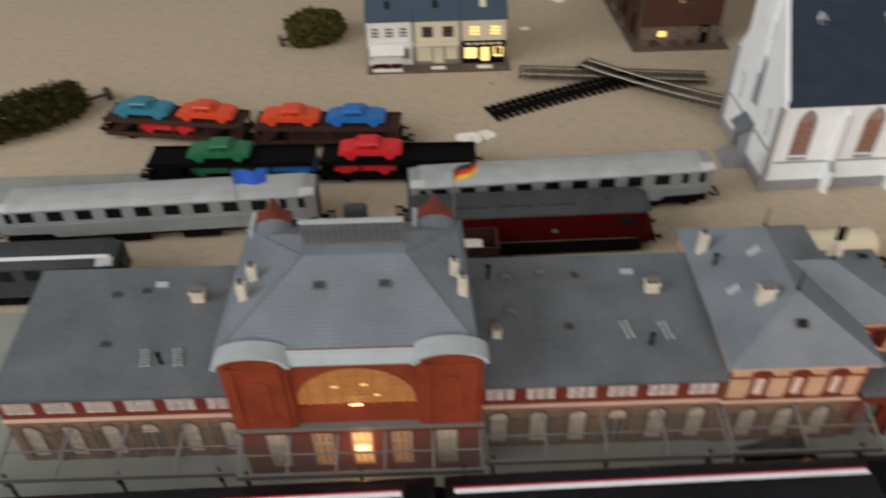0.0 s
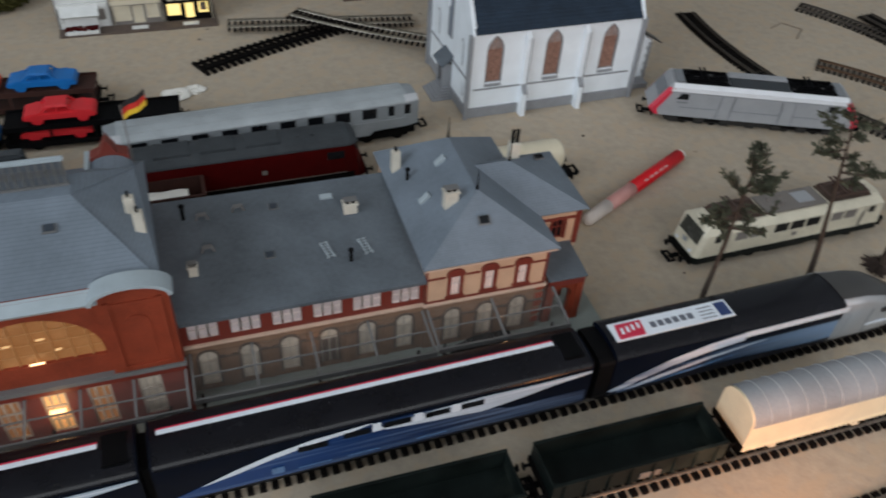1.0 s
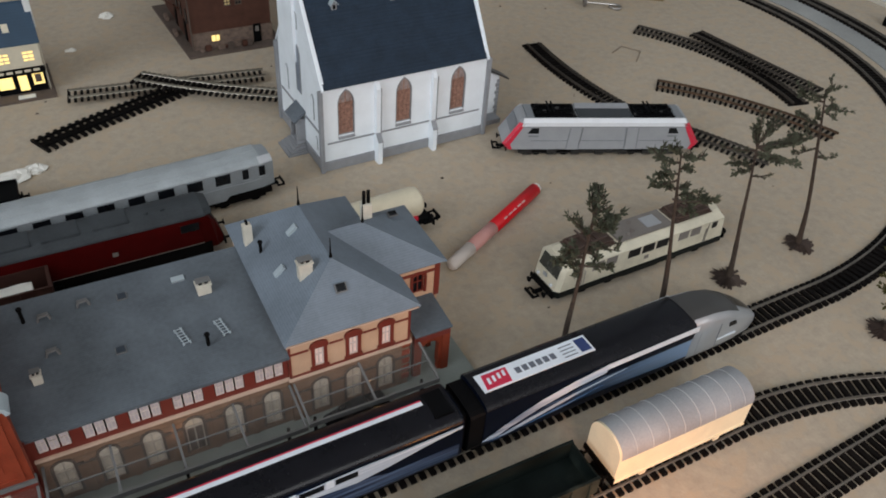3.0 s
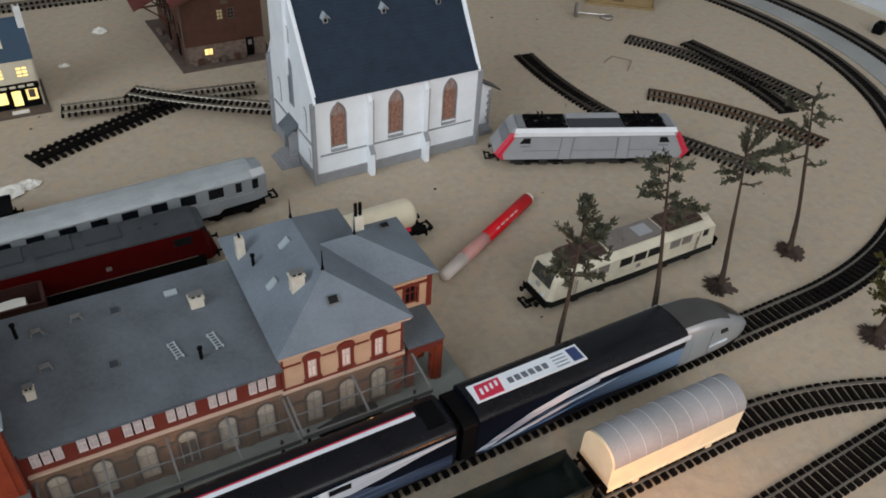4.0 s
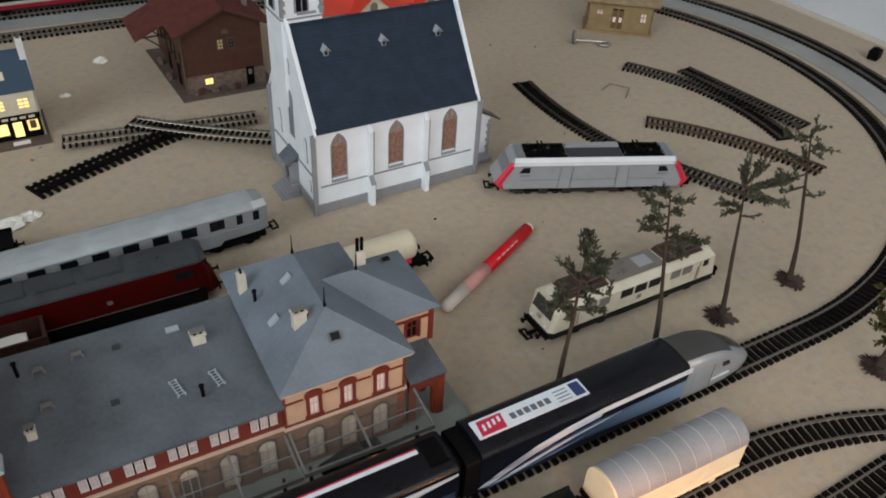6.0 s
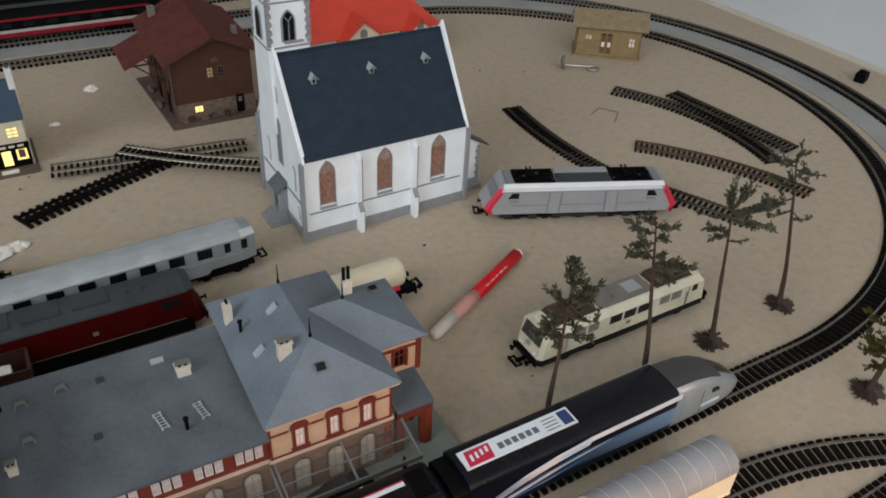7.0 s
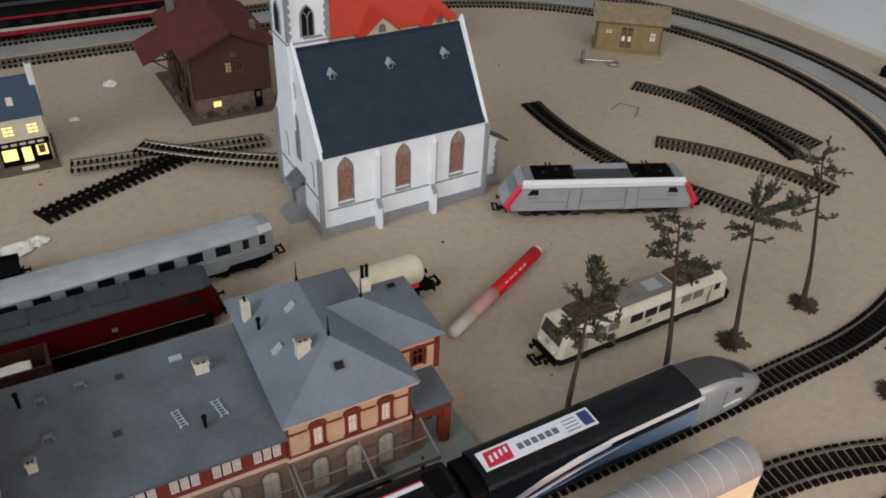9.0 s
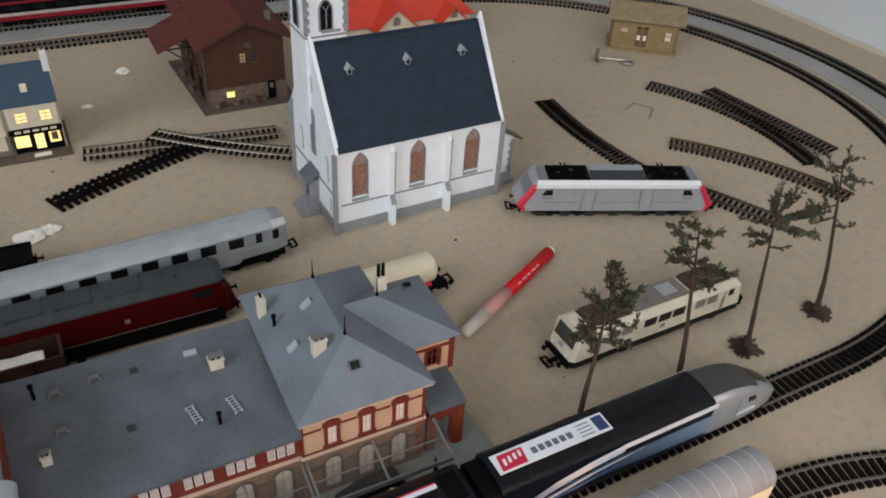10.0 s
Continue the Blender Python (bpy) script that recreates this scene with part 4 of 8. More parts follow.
# the long one is a bulb, the three short bars are added glints in the glass
for x, z, w in ((HC - 0.004, 0.0640, 0.007), (HC - 0.013, 0.0800, 0.004), (HC + 0.003, 0.0812, 0.004), (HC + 0.010, 0.0722, 0.003)):
    part("lamp", Mesh().cyl((x, HY + 0.0026, z), (x + w, HY + 0.0026, z + 0.0002), 0.0006, 8), BULB if w > 0.005 else LAMPPANE, gl, "small glowing bulb or added window glint")
part("lamp", Mesh().cyl((HC - 0.004, HY + 0.0016, 0.0250), (HC + 0.004, HY + 0.0016, 0.0250), 0.0016, 8), BULB, station, "small glowing bulb or added window glint")
part("hall_eave", Mesh().prism([(HY - 0.003, 0.1045), (HY + 0.0045, 0.1082), (HY + 0.0045, 0.1055), (HY - 0.002, 0.1025)], "x", HX0 + BAY - 0.002, HX1 - BAY + 0.002), ROOFEDGE, station, "pale grey eave")
part("hall_side_wall", Mesh().prism([(HX0, HY + 0.006), (HX0 + 0.003, HY + 0.006), (HX0 + 0.005, 0.4085), (HX0 + 0.002, 0.4085)], "z", GZ, 0.1045), BRICKRED, station)
part("hall_side_wall", Mesh().prism([(HX1 - 0.0045, HY + 0.006), (HX1 - 0.0075, HY + 0.006), (HX1 - 0.0125, 0.4085), (HX1 - 0.0095, 0.4085)], "z", GZ, 0.1045), BRICKRED, station)
part("hall_back_wall", Mesh().box(HX0 + 0.002, HX1 - 0.0095, 0.4086, 0.4116, GZ, 0.1045), BRICKRED, station)
DT, DY0, DY1, HB = 0.1295, 0.3555, 0.3740, 0.4130
top = [(HC - 0.0290, DY0, DT), (HC + 0.0290, DY0, DT), (HC + 0.0290, DY1, DT), (HC - 0.0290, DY1, DT)]
low = [(HX0 - 0.0030, HY + 0.004, 0.1060), (HX1 - 0.0020, HY + 0.004, 0.1060), (HX1 - 0.0070, HB, 0.1060), (HX0 - 0.0010, HB, 0.1060)]
hr = Mesh().slab(top, 0.0016)
hr.slab([low[0], low[1], top[1], top[0]], 0.0016)
hr.slab([low[2], low[3], top[3], top[2]], 0.0016)
for s_, a, b in ((-1, 0, 3), (1, 1, 2)):
    # the side slope breaks along a ridge that runs out to the turret behind it
    r = (HC + s_ * 0.0590, 0.3880, 0.1190)
    hr.slab([low[a], top[a], r], 0.0016)
    hr.slab([low[a], r, low[b]], 0.0016)
    hr.slab([top[a], top[b], r], 0.0016)
    hr.slab([top[b], low[b], r], 0.0016)
part("hall_roof", hr, SLATE, station, "blue-grey slate hall roof with a flat top")
for s_ in (-1, 1):
    p, q = Vector((HC + s_ * 0.0290, DY0, DT + 0.0004)), Vector((HC + s_ * 0.0590, 0.3880, 0.1194))
    part("hip_ridge", Mesh().cyl(p, q, 0.0006, 6), SLATE, station)
    part("hip_ridge", Mesh().cyl(p, Vector(low[0] if s_ < 0 else low[1]) + Vector((0, 0, 0.0004)), 0.0005, 6), SLATE, station)
RY, RH = DY0 + 0.0090, 0.0175
railing = part("roof_railing", Mesh().box(HC - 0.0280, HC + 0.0280, RY + 0.0004, RY + 0.0009, DT, DT + RH - 0.0020), FLATROOF, station, "grey cast roof railing")
for i in range(15):
    x = HC - 0.027 + i * 0.00386
    part("baluster", Mesh().box(x - 0.0004, x + 0.0004, RY - 0.0002, RY + 0.0003, DT, DT + RH - 0.0021).box(x - 0.0013, x + 0.0013, RY - 0.0002, RY + 0.0003, DT + RH * 0.38, DT + RH * 0.62), CANOPYFRAME, railing)
part("top_rail", Mesh().box(HC - 0.0290, HC + 0.0290, RY - 0.0010, RY + 0.0020, DT + RH - 0.0020, DT + RH), ROOFEDGE, railing, "pale top rail", bevel=0.0003)
part("bottom_rail", Mesh().box(HC - 0.0285, HC + 0.0285, RY - 0.0006, RY + 0.0014, DT, DT + 0.0014), CANOPYFRAME, railing)
part("roof_box", Mesh().box(HC - 0.0066, HC + 0.0066, 0.3860, 0.3940, 0.112, 0.1370), DIESELROOF, station, "dark grey roof box", bevel=0.0012)
for c in (HC - 0.0520, HC + 0.0460):
    t = part("back_turret", Mesh().prism([(c - 0.0105, 0.098), (c + 0.0105, 0.098), (c + 0.0105, 0.1192), (c + 0.0050, 0.1212), (c, 0.1305), (c - 0.0050, 0.1212), (c - 0.0105, 0.1192)], "y", 0.4010, 0.4100), REDTRIM, station, "red brick gable with grey curved cheeks")
    lip = Mesh()
    inner, outer = arch(c, 0.109, 0.0210, 0.0090, 0.0070, 14)[2:], arch(c, 0.109, 0.0250, 0.0115, 0.0085, 14)[2:]
    for a, bb, cc, d in zip(inner, inner[1:], outer[1:], outer):
        lip.prism([a, bb, cc, d], "y", 0.3860, 0.4009)
    part("curved_eave", lip, SLATE, t)
    part("side_cheek", Mesh().box(c - 0.0133, c - 0.0107, 0.392, 0.410, 0.1000, 0.1190), ROOFEDGE, t)
for s, c in ((1, HX1), (-1, HX0)):
    for dx, y, h in ((0.0135, 0.352, 0.011), (0.0095, 0.3395, 0.012)):
        x = c - s * dx
        chimney(station, x, y, 0.1075 + dx * 0.55, 0.0052, 0.0052, h, pots=1, crown=False)
for x in (HC - 0.018, HC + 0.018):
    skylight(station, x, 0.3385, 0.1215, 0.0056, 0.0036, 0.45, SKYGLASS)

# flags on the back of the hall
def flag(x, y, z, h, bands, label, fly=0.0155, rise=0.0):
    """A small flag on a thin pole; rise: how far the free end lifts."""
    f = thing("flag", label, "flag", (x, y, z))
    part("flag_pole", Mesh().cyl((0, 0, 0), (0, 0, h), 0.00035, 6), TAUPE, f)
    n = len(bands)
    for k, b in enumerate(bands):
        z1, z0 = h - 0.0100 * k / n, h - 0.0100 * (k + 1) / n
        lines = [[(0.0004 + fly * i / 8, 0.0012 * math.sin(i * 0.9), zz + rise * i / 8) for i in range(9)] for zz in (z1, z0)]
        back = [[(p[0], p[1] + 0.0003, p[2]) for p in l] for l in lines[::-1]]
        part("flag_band", Mesh().strip(lines + back + [lines[0]]), b, f)
    return f


flag(HC + 0.0580, 0.4055, 0.1060, 0.0475, (FLAGBLACK, FLAGRED, FLAGGOLD), "black, red and gold flag on a pale pole", 0.0135, 0.0080)
flag(HC - 0.0720, 0.4070, 0.0700, 0.0860, (FLAGBLUE,), "plain royal blue flag on a pale pole", 0.0190, 0.0008)

# platform and canopies
solo("platform", Mesh().box(-0.5, 0.3370, 0.2825, 0.4480, 0.0, 0.0040), PLATFORM, "grey-green moulded platform slab around the station", "platform", kind="structure", bevel=0.0006)


def canopy(x0, x1, y0, y1, z0, z1, n, label):
    """A clear canopy: frame bars, sheets between them, posts at the front."""
    c = thing("platform_canopy", label, "platform canopy", (x0, y0, 0.0041), 0, "platform canopies")
    w, d = x1 - x0, y1 - y0
    for i in range(n):
        a, b = w * i / n + 0.0009, w * (i + 1) / n - 0.0009
        pn = part("pane", Mesh().slab([(a, 0.0012, z0), (b, 0.0012, z0), (b, d, z1), (a, d, z1)], 0.0005), GLASS, c)
        pn.visible_shadow = False
    for i in range(n + 1):
        x = w * i / n
        part("rafter", Mesh().slab([(x - 0.0007, 0.0012, z0 + 0.0003), (x + 0.0007, 0.0012, z0 + 0.0003), (x + 0.0007, d, z1 + 0.0003), (x - 0.0007, d, z1 + 0.0003)], 0.0014), CANOPYFRAME, c)
    part("front_beam", Mesh().box(-0.0009, w + 0.0009, 0, 0.0014, z0 - 0.0034, z0 + 0.0006), CANOPYFRAME, c, bevel=0.0002)
    part("middle_beam", Mesh().box(0, w, d * 0.52, d * 0.52 + 0.0008, (z0 + z1) / 2 - 0.0012, (z0 + z1) / 2 - 0.0004), CANOPYFRAME, c)
    k = max(1, n // 2)
    for i in range(k + 1):
        x = w * i / k if 0 < i < k else (0.004 if i == 0 else w - 0.010)
        p = part("post", Mesh().cyl((x, 0.0042, 0), (x, 0.0042, z0 - 0.0004), 0.0010, 8).cyl((x, 0.0042, 0), (x, 0.0042, 0.0022), 0.0017, 8, 0.0012), DARKMETAL, c, "dark post")
        part("bracket", Mesh().prism([(0.0010, z0 - 0.009), (0.0048, z0 - 0.001), (0.0038, z0 - 0.001), (0.0008, z0 - 0.0072)], "x", x - 0.0005, x + 0.0005), DARKMETAL, p)
    return c


canopy(0.0690, 0.2085, 0.2860, 0.3170, 0.0300, 0.0350, 4, "grey-framed clear canopy along the station wing")
canopy(0.2110, 0.2960, 0.2860, 0.3150, 0.0315, 0.0370, 2, "grey-framed clear canopy before the end pavilion")
canopy(-0.2110, -0.0745, 0.2840, 0.3170, 0.0300, 0.0350, 4, "grey-framed clear canopy along the station wing")
canopy(-0.0715, 0.0660, 0.2790, 0.3026, 0.0330, 0.0390, 5, "grey-framed clear canopy before the hall")


# ---- church ----
church = thing("church", "white model church with grey stone trim and blue-black slate roof", "church", (0.3300, 0.5800, 0), 1.6)
CL, CD, CE, CR, BASE = 0.1685, 0.1060, 0.0855, 0.1625, 0.0100
part("plinth", Mesh().box(-0.0015, CL + 0.0015, -0.0015, CD + 0.0015, 0, BASE), CHURCHGREY, church, "grey stone plinth", bevel=0.0005)
wx = [0.0230, 0.0805, 0.1380]
part("south_wall", wall(Mesh(), 0, CL, BASE, CE, 0, 0.003, [gothic(x, 0.0345, 0.0152, 0.0455) for x in wx]), CHURCHWHITE, church)
part("north_wall", Mesh().box(0, CL, CD - 0.003, CD, BASE, CE), CHURCHWHITE, church)


def gable(m, x0, x1, lift):
    m.prism([(0.003, BASE), (CD - 0.003, BASE), (CD - 0.003, CE), (CD, CE + lift), (CD / 2, CR + lift), (0, CE + lift), (0.003, CE)], "x", x0, x1)
    return m


part("west_gable", gable(Mesh(), 0.0, 0.003, 0.0035), CHURCHWHITE, church)
part("east_gable", gable(Mesh(), CL - 0.003, CL, 0.0035), CHURCHWHITE, church)
for x0, x1 in ((-0.0010, 0.0014), (CL - 0.0022, CL + 0.0002)):
    for a, b in (((-0.0035, CE - 0.003), (CD / 2, CR + 0.0045)), ((CD + 0.0035, CE - 0.003), (CD / 2, CR + 0.0045))):
        part("gable_coping", Mesh().prism([a, b, (b[0], b[1] + 0.0022), (a[0], a[1] + 0.0022)], "x", x0, x1), CHURCHWHITE, church)
for a in ((0, -1), (1, 1)):
    ya, yb = (-0.0030, CD / 2) if a[0] == 0 else (CD + 0.0030, CD / 2)
    part("roof_slope", Mesh().slab([(0.0015, ya, CE - 0.0015), (CL - 0.0027, ya, CE - 0.0015), (CL - 0.0027, yb, CR), (0.0015, yb, CR)], 0.0020), CHURCHROOF, church, "blue-black slate roof slope")
for k in range(1, 25):
    f = k / 25
    y, z = -0.0030 + (CD / 2 + 0.0030) * f, CE - 0.0015 + (CR - CE + 0.0015) * f
    part("slate_course", Mesh().slab([(0.0016, y, z + 0.0004), (CL - 0.0028, y, z + 0.0004), (CL - 0.0028, y + 0.0019, z + 0.0024), (0.0016, y + 0.0019, z + 0.0024)], 0.0005), CHURCHROOF, church)
part("ridge", Mesh().cyl((0.004, CD / 2, CR), (CL - 0.004, CD / 2, CR), 0.0010, 8), CHURCHROOF, church)
for x in wx:
    w = part("window", Mesh().prism(gothic(x, 0.0345, 0.0152, 0.0455), "y", 0.0018, 0.0026), STAINED, church, "terracotta pointed church window")
    m = Mesh()
    o, i = gothic(x, 0.0340, 0.0160, 0.0464)[1:], gothic(x, 0.0345, 0.0148, 0.0448)[1:]
    for p, q, r, s in zip(i, i[1:], o[1:], o):
        m.prism([p, q, r, s], "y", -0.0005, 0.0018)
    m.box(x - 0.0080, x - 0.0074, -0.0005, 0.0018, 0.0345, 0.0665)
    part("window_surround", m, CHURCHGREY, w)
    m = Mesh()
    for k in (-1, 0, 1):
        m.box(x + k * 0.0042 - 0.0003, x + k * 0.0042 + 0.0003, 0.0010, 0.0017, 0.0360, 0.0705)
    for k in range(7):
        m.box(x - 0.0070, x + 0.0070, 0.0011, 0.0016, 0.0380 + k * 0.0046 - 0.0002, 0.0380 + k * 0.0046 + 0.0002)
    part("leading", m, STAINED, w)
    head = part("window_head", Mesh().prism(gothic(x, 0.0672, 0.0138, 0.0122), "y", 0.0013, 0.0017), HEADGREY, w)
    part("mullion", Mesh().box(x - 0.0004, x + 0.0004, 0.0008, 0.0013, 0.0660, 0.0765), STAINED, head)
    part("window_sill", Mesh().prism([(-0.0012, 0.0325), (0.0018, 0.0351), (0.0018, 0.0319), (-0.0012, 0.0311)], "x", x - 0.0080, x + 0.0080), CHURCHGREY, w)
part("string_course", Mesh().box(0.0045, CL - 0.0045, -0.0008, -0.00005, 0.0280, 0.0294), CHURCHGREY, church)
for x in (0.0528, 0.1105):
    b = part("buttress", Mesh().prism([(0, 0), (-0.0098, 0), (-0.0098, 0.0235), (-0.0050, 0.0295), (-0.0050, 0.0760), (0, 0.0825)], "x", x - 0.0021, x + 0.0021), CHURCHWHITE, church, "white buttress with a grey weathered top")
    part("buttress_cap", Mesh().prism([(-0.0102, 0.0234), (-0.0046, 0.0305), (-0.0046, 0.0319), (-0.0107, 0.0242)], "x", x - 0.0024, x + 0.0024), CHURCHGREY, b)
    part("buttress_edge", Mesh().box(x + 0.0022, x + 0.0032, -0.0052, -0.0002, 0.0300, 0.0760), CHURCHGREY, b)
    part("buttress_edge", Mesh().box(x + 0.0022, x + 0.0028, -0.0098, -0.0002, 0.0101, 0.0235), CHURCHGREY, b)
for x, y in ((-0.0016, -0.0016), (CL + 0.0016, -0.0016), (-0.0016, CD + 0.0016)):
    part("corner_buttress", Mesh().box(x - 0.0019, x + 0.0019, y - 0.0021, y + 0.0021, 0, CE - 0.002), CHURCHGREY, church, "grey stone corner buttress", bevel=0.0005)
# west front
for y, z, h, w in ((CD / 2, 0.0560, 0.0470, 0.0115), (0.0210, 0.0450, 0.0250, 0.0070), (CD - 0.0210, 0.0450, 0.0250, 0.0070), (CD / 2, 0.1180, 0.0150, 0.0060), (0.0150, 0.0170, 0.0130, 0.0055)):
    o = gothic(y, z, w, h)
    wn = part("window", Mesh().prism(o, "x", -0.0006, -0.00005), CHURCHGREY, church, "grey pointed lancet recess")
    part("pane", Mesh().prism([(y + (p - y) * 0.72, z + (q - z) * 0.94 + 0.0006) for p, q in o], "x", -0.0009, -0.00065), BLUEGREY if h > 0.03 else CHURCHWHITE, wn)
part("string_course", Mesh().box(-0.0011, -0.00005, 0.004, CD - 0.004, 0.0372, 0.0386), CHURCHGREY, church)
pd = CD / 2
part("door_porch", wall(Mesh(), pd - 0.0095, pd + 0.0095, 0.0040, 0.0330, -0.0085, -0.0060, [gothic(pd, 0.0040, 0.0105, 0.0250)], "x"), CHURCHGREY, church, "grey stone door porch")
for y in (pd - 0.0095, pd + 0.0070):
    part("door_porch_side", Mesh().box(-0.0060, -0.0001, y, y + 0.0025, 0.0040, 0.0330), CHURCHGREY, church)
part("porch_roof", Mesh().slab([(-0.0120, pd - 0.0120, 0.0320), (-0.0120, pd + 0.0120, 0.0320), (-0.0001, pd + 0.0120, 0.0420), (-0.0001, pd - 0.0120, 0.0420)], 0.0018), FLATROOF, church, "dark grey lean-to porch roof")
part("church_door", Mesh().prism(gothic(pd, 0.0045, 0.0110, 0.0235), "x", -0.0012, -0.0002), WOODBROWN, church, "brown wooden door")
for k in range(5):
    part("step", Mesh().box(-0.0215 + k * 0.0030, -0.0020, pd - 0.0190 + k * 0.0016, pd + 0.0100 - k * 0.0006, k * 0.0019, (k + 1) * 0.0019), CHURCHGREY, church, bevel=0.0003)
# dormers on the south slope
su = (CR - CE + 0.0015) / (CD / 2 + 0.003)
for x in (0.0290, 0.0850, 0.1410):
    y = 0.0350
    z = CE - 0.0015 + (y + 0.003) * su
    d = part("dormer", Mesh().prism([(x - 0.0024, z - 0.002), (x + 0.0024, z - 0.002), (x + 0.0024, z + 0.0050), (x, z + 0.0078), (x - 0.0024, z + 0.0050)], "y", y, y + 0.0060), CHURCHGREY, church, "small grey roof dormer")
    part("dormer_roof", Mesh().slab([(x - 0.0042, y - 0.0016, z + 0.0044), (x, y - 0.0016, z + 0.0092), (x, y + 0.0070, z + 0.0092), (x - 0.0042, y + 0.0070, z + 0.0044)], 0.0007).slab([(x + 0.0042, y - 0.0016, z + 0.0044), (x, y - 0.0016, z + 0.0092), (x, y + 0.0070, z + 0.0092), (x + 0.0042, y + 0.0070, z + 0.0044)], 0.0007), ROOFEDGE, d)
    part("dormer_opening", Mesh().box(x - 0.0012, x + 0.0012, y - 0.0004, y, z + 0.0008, z + 0.0042), BLACK, d)
# tower over the west end
TX0, TX1, TY0, TY1, TZ = -0.0030, 0.0345, CD / 2 + 0.001, CD / 2 + 0.0380, 0.235
part("tower", Mesh().box(TX0, TX1, TY0, TY1, CE, TZ), CHURCHWHITE, church, "white square church tower")
for z in (0.1660, 0.2050):
    part("tower_band", Mesh().box(TX0 - 0.0008, TX1 + 0.0008, TY0 - 0.0008, TY1 + 0.0008, z, z + 0.0014), CHURCHGREY, church)
for x, y in ((TX0, TY0), (TX1, TY0), (TX0, TY1)):
    for k in range(18):
        w = 0.0034 if k % 2 else 0.0022
        part("corner_stone", Mesh().box(x - (w if x > 0.01 else 0.0007), x + (0.0007 if x > 0.01 else w), y - (0.0007 if y < CD / 2 else w), y + (w if y < CD / 2 else 0.0007), 0.1690 + k * 0.0036, 0.1690 + k * 0.0036 + 0.0032), CHURCHGREY, church)
tw = part("window", Mesh().prism(gothic((TX0 + TX1) / 2, 0.1715, 0.0130, 0.0280), "y", TY0 - 0.0012, TY0 - 0.0001), CHURCHGREY, church, "dark pointed belfry window")
part("opening", Mesh().prism(gothic((TX0 + TX1) / 2, 0.1728, 0.0100, 0.0250), "y", TY0 - 0.0016, TY0 - 0.0013), DARKGLASS, tw)
xc = (TX0 + TX1) / 2
tr = Mesh().box(xc - 0.0004, xc + 0.0004, TY0 - 0.0020, TY0 - 0.0016, 0.1728, 0.1895)
for s_ in (-1, 1):
    tr.cyl((xc, TY0 - 0.0018, 0.1890), (xc + s_ * 0.0030, TY0 - 0.0018, 0.1935), 0.0004, 5)
part("tracery", tr, CHURCHGREY, tw)
part("window_sill", Mesh().box(0.0115, 0.0285, TY0 - 0.0022, TY0 - 0.0001, 0.1700, 0.1716), CHURCHGREY, tw)
tw = part("window", Mesh().prism(gothic((TY0 + TY1) / 2, 0.1715, 0.0130, 0.0280), "x", TX0 - 0.0012, TX0 - 0.0001), CHURCHGREY, church)
part("opening", Mesh().prism(gothic((TY0 + TY1) / 2, 0.1728, 0.0100, 0.0250), "x", TX0 - 0.0016, TX0 - 0.0013), DARKGLASS, tw)
part("tower_roof", Mesh().add([(TX0 - 0.002, TY0 - 0.002, TZ), (TX1 + 0.002, TY0 - 0.002, TZ), (TX1 + 0.002, TY1 + 0.002, TZ), (TX0 - 0.002, TY1 + 0.002, TZ), ((TX0 + TX1) / 2, (TY0 + TY1) / 2, 0.315)], [(3, 2, 1, 0), (0, 1, 4), (1, 2, 4), (2, 3, 4), (3, 0, 4)]), CHURCHROOF, church)
# the low vestry at the east end
part("vestry_wall", Mesh().prism([(CL + 0.0011, 0), (CL + 0.0330, 0), (CL + 0.0330, 0.0455), (CL + 0.0011, 0.0635)], "y", 0.0240, 0.0340), CHURCHWHITE, church, "low white vestry")
part("vestry_roof", Mesh().slab([(CL + 0.0012, 0.0200, 0.0667), (CL + 0.0425, 0.0200, 0.0427), (CL + 0.0425, 0.0350, 0.0427), (CL + 0.0012, 0.0350, 0.0667)], 0.0012), NOSETOP, church, "dark lean-to vestry roof")
part("vestry_door", Mesh().box(CL + 0.0120, CL + 0.0190, 0.0233, 0.0239, 0.0060, 0.0300), BLACK, church)
for k in range(10):
    part("corner_stone", Mesh().box(CL + 0.0290 + (0.0014 if k % 2 else 0), CL + 0.0336, 0.0234, 0.027, 0.0010 + k * 0.0042, 0.0010 + k * 0.0042 + 0.0036), CHURCHGREY, church)
part("vestry_step", Mesh().box(CL + 0.0025, CL + 0.0300, 0.0100, 0.0233, 0, 0.0055), CHURCHGREY, church, bevel=0.0004)


# ---- rolling stock ----
def ring(x, hw, zb, zs, zt, ch, s=1, lean=0.0):
    """A cross-section of a vehicle's body: straight sides to zs, a chamfered roof to zt; lean: how far the top sets back."""
    return [(x, -hw, zb), (x + s * lean * 0.55, -hw, zs), (x + s * lean, -hw + ch, zt - 0.0012), (x + s * lean, -hw + ch * 1.8, zt),
            (x + s * lean, hw - ch * 1.8, zt), (x + s * lean, hw - ch, zt - 0.0012), (x + s * lean * 0.55, hw, zs), (x, hw, zb)]


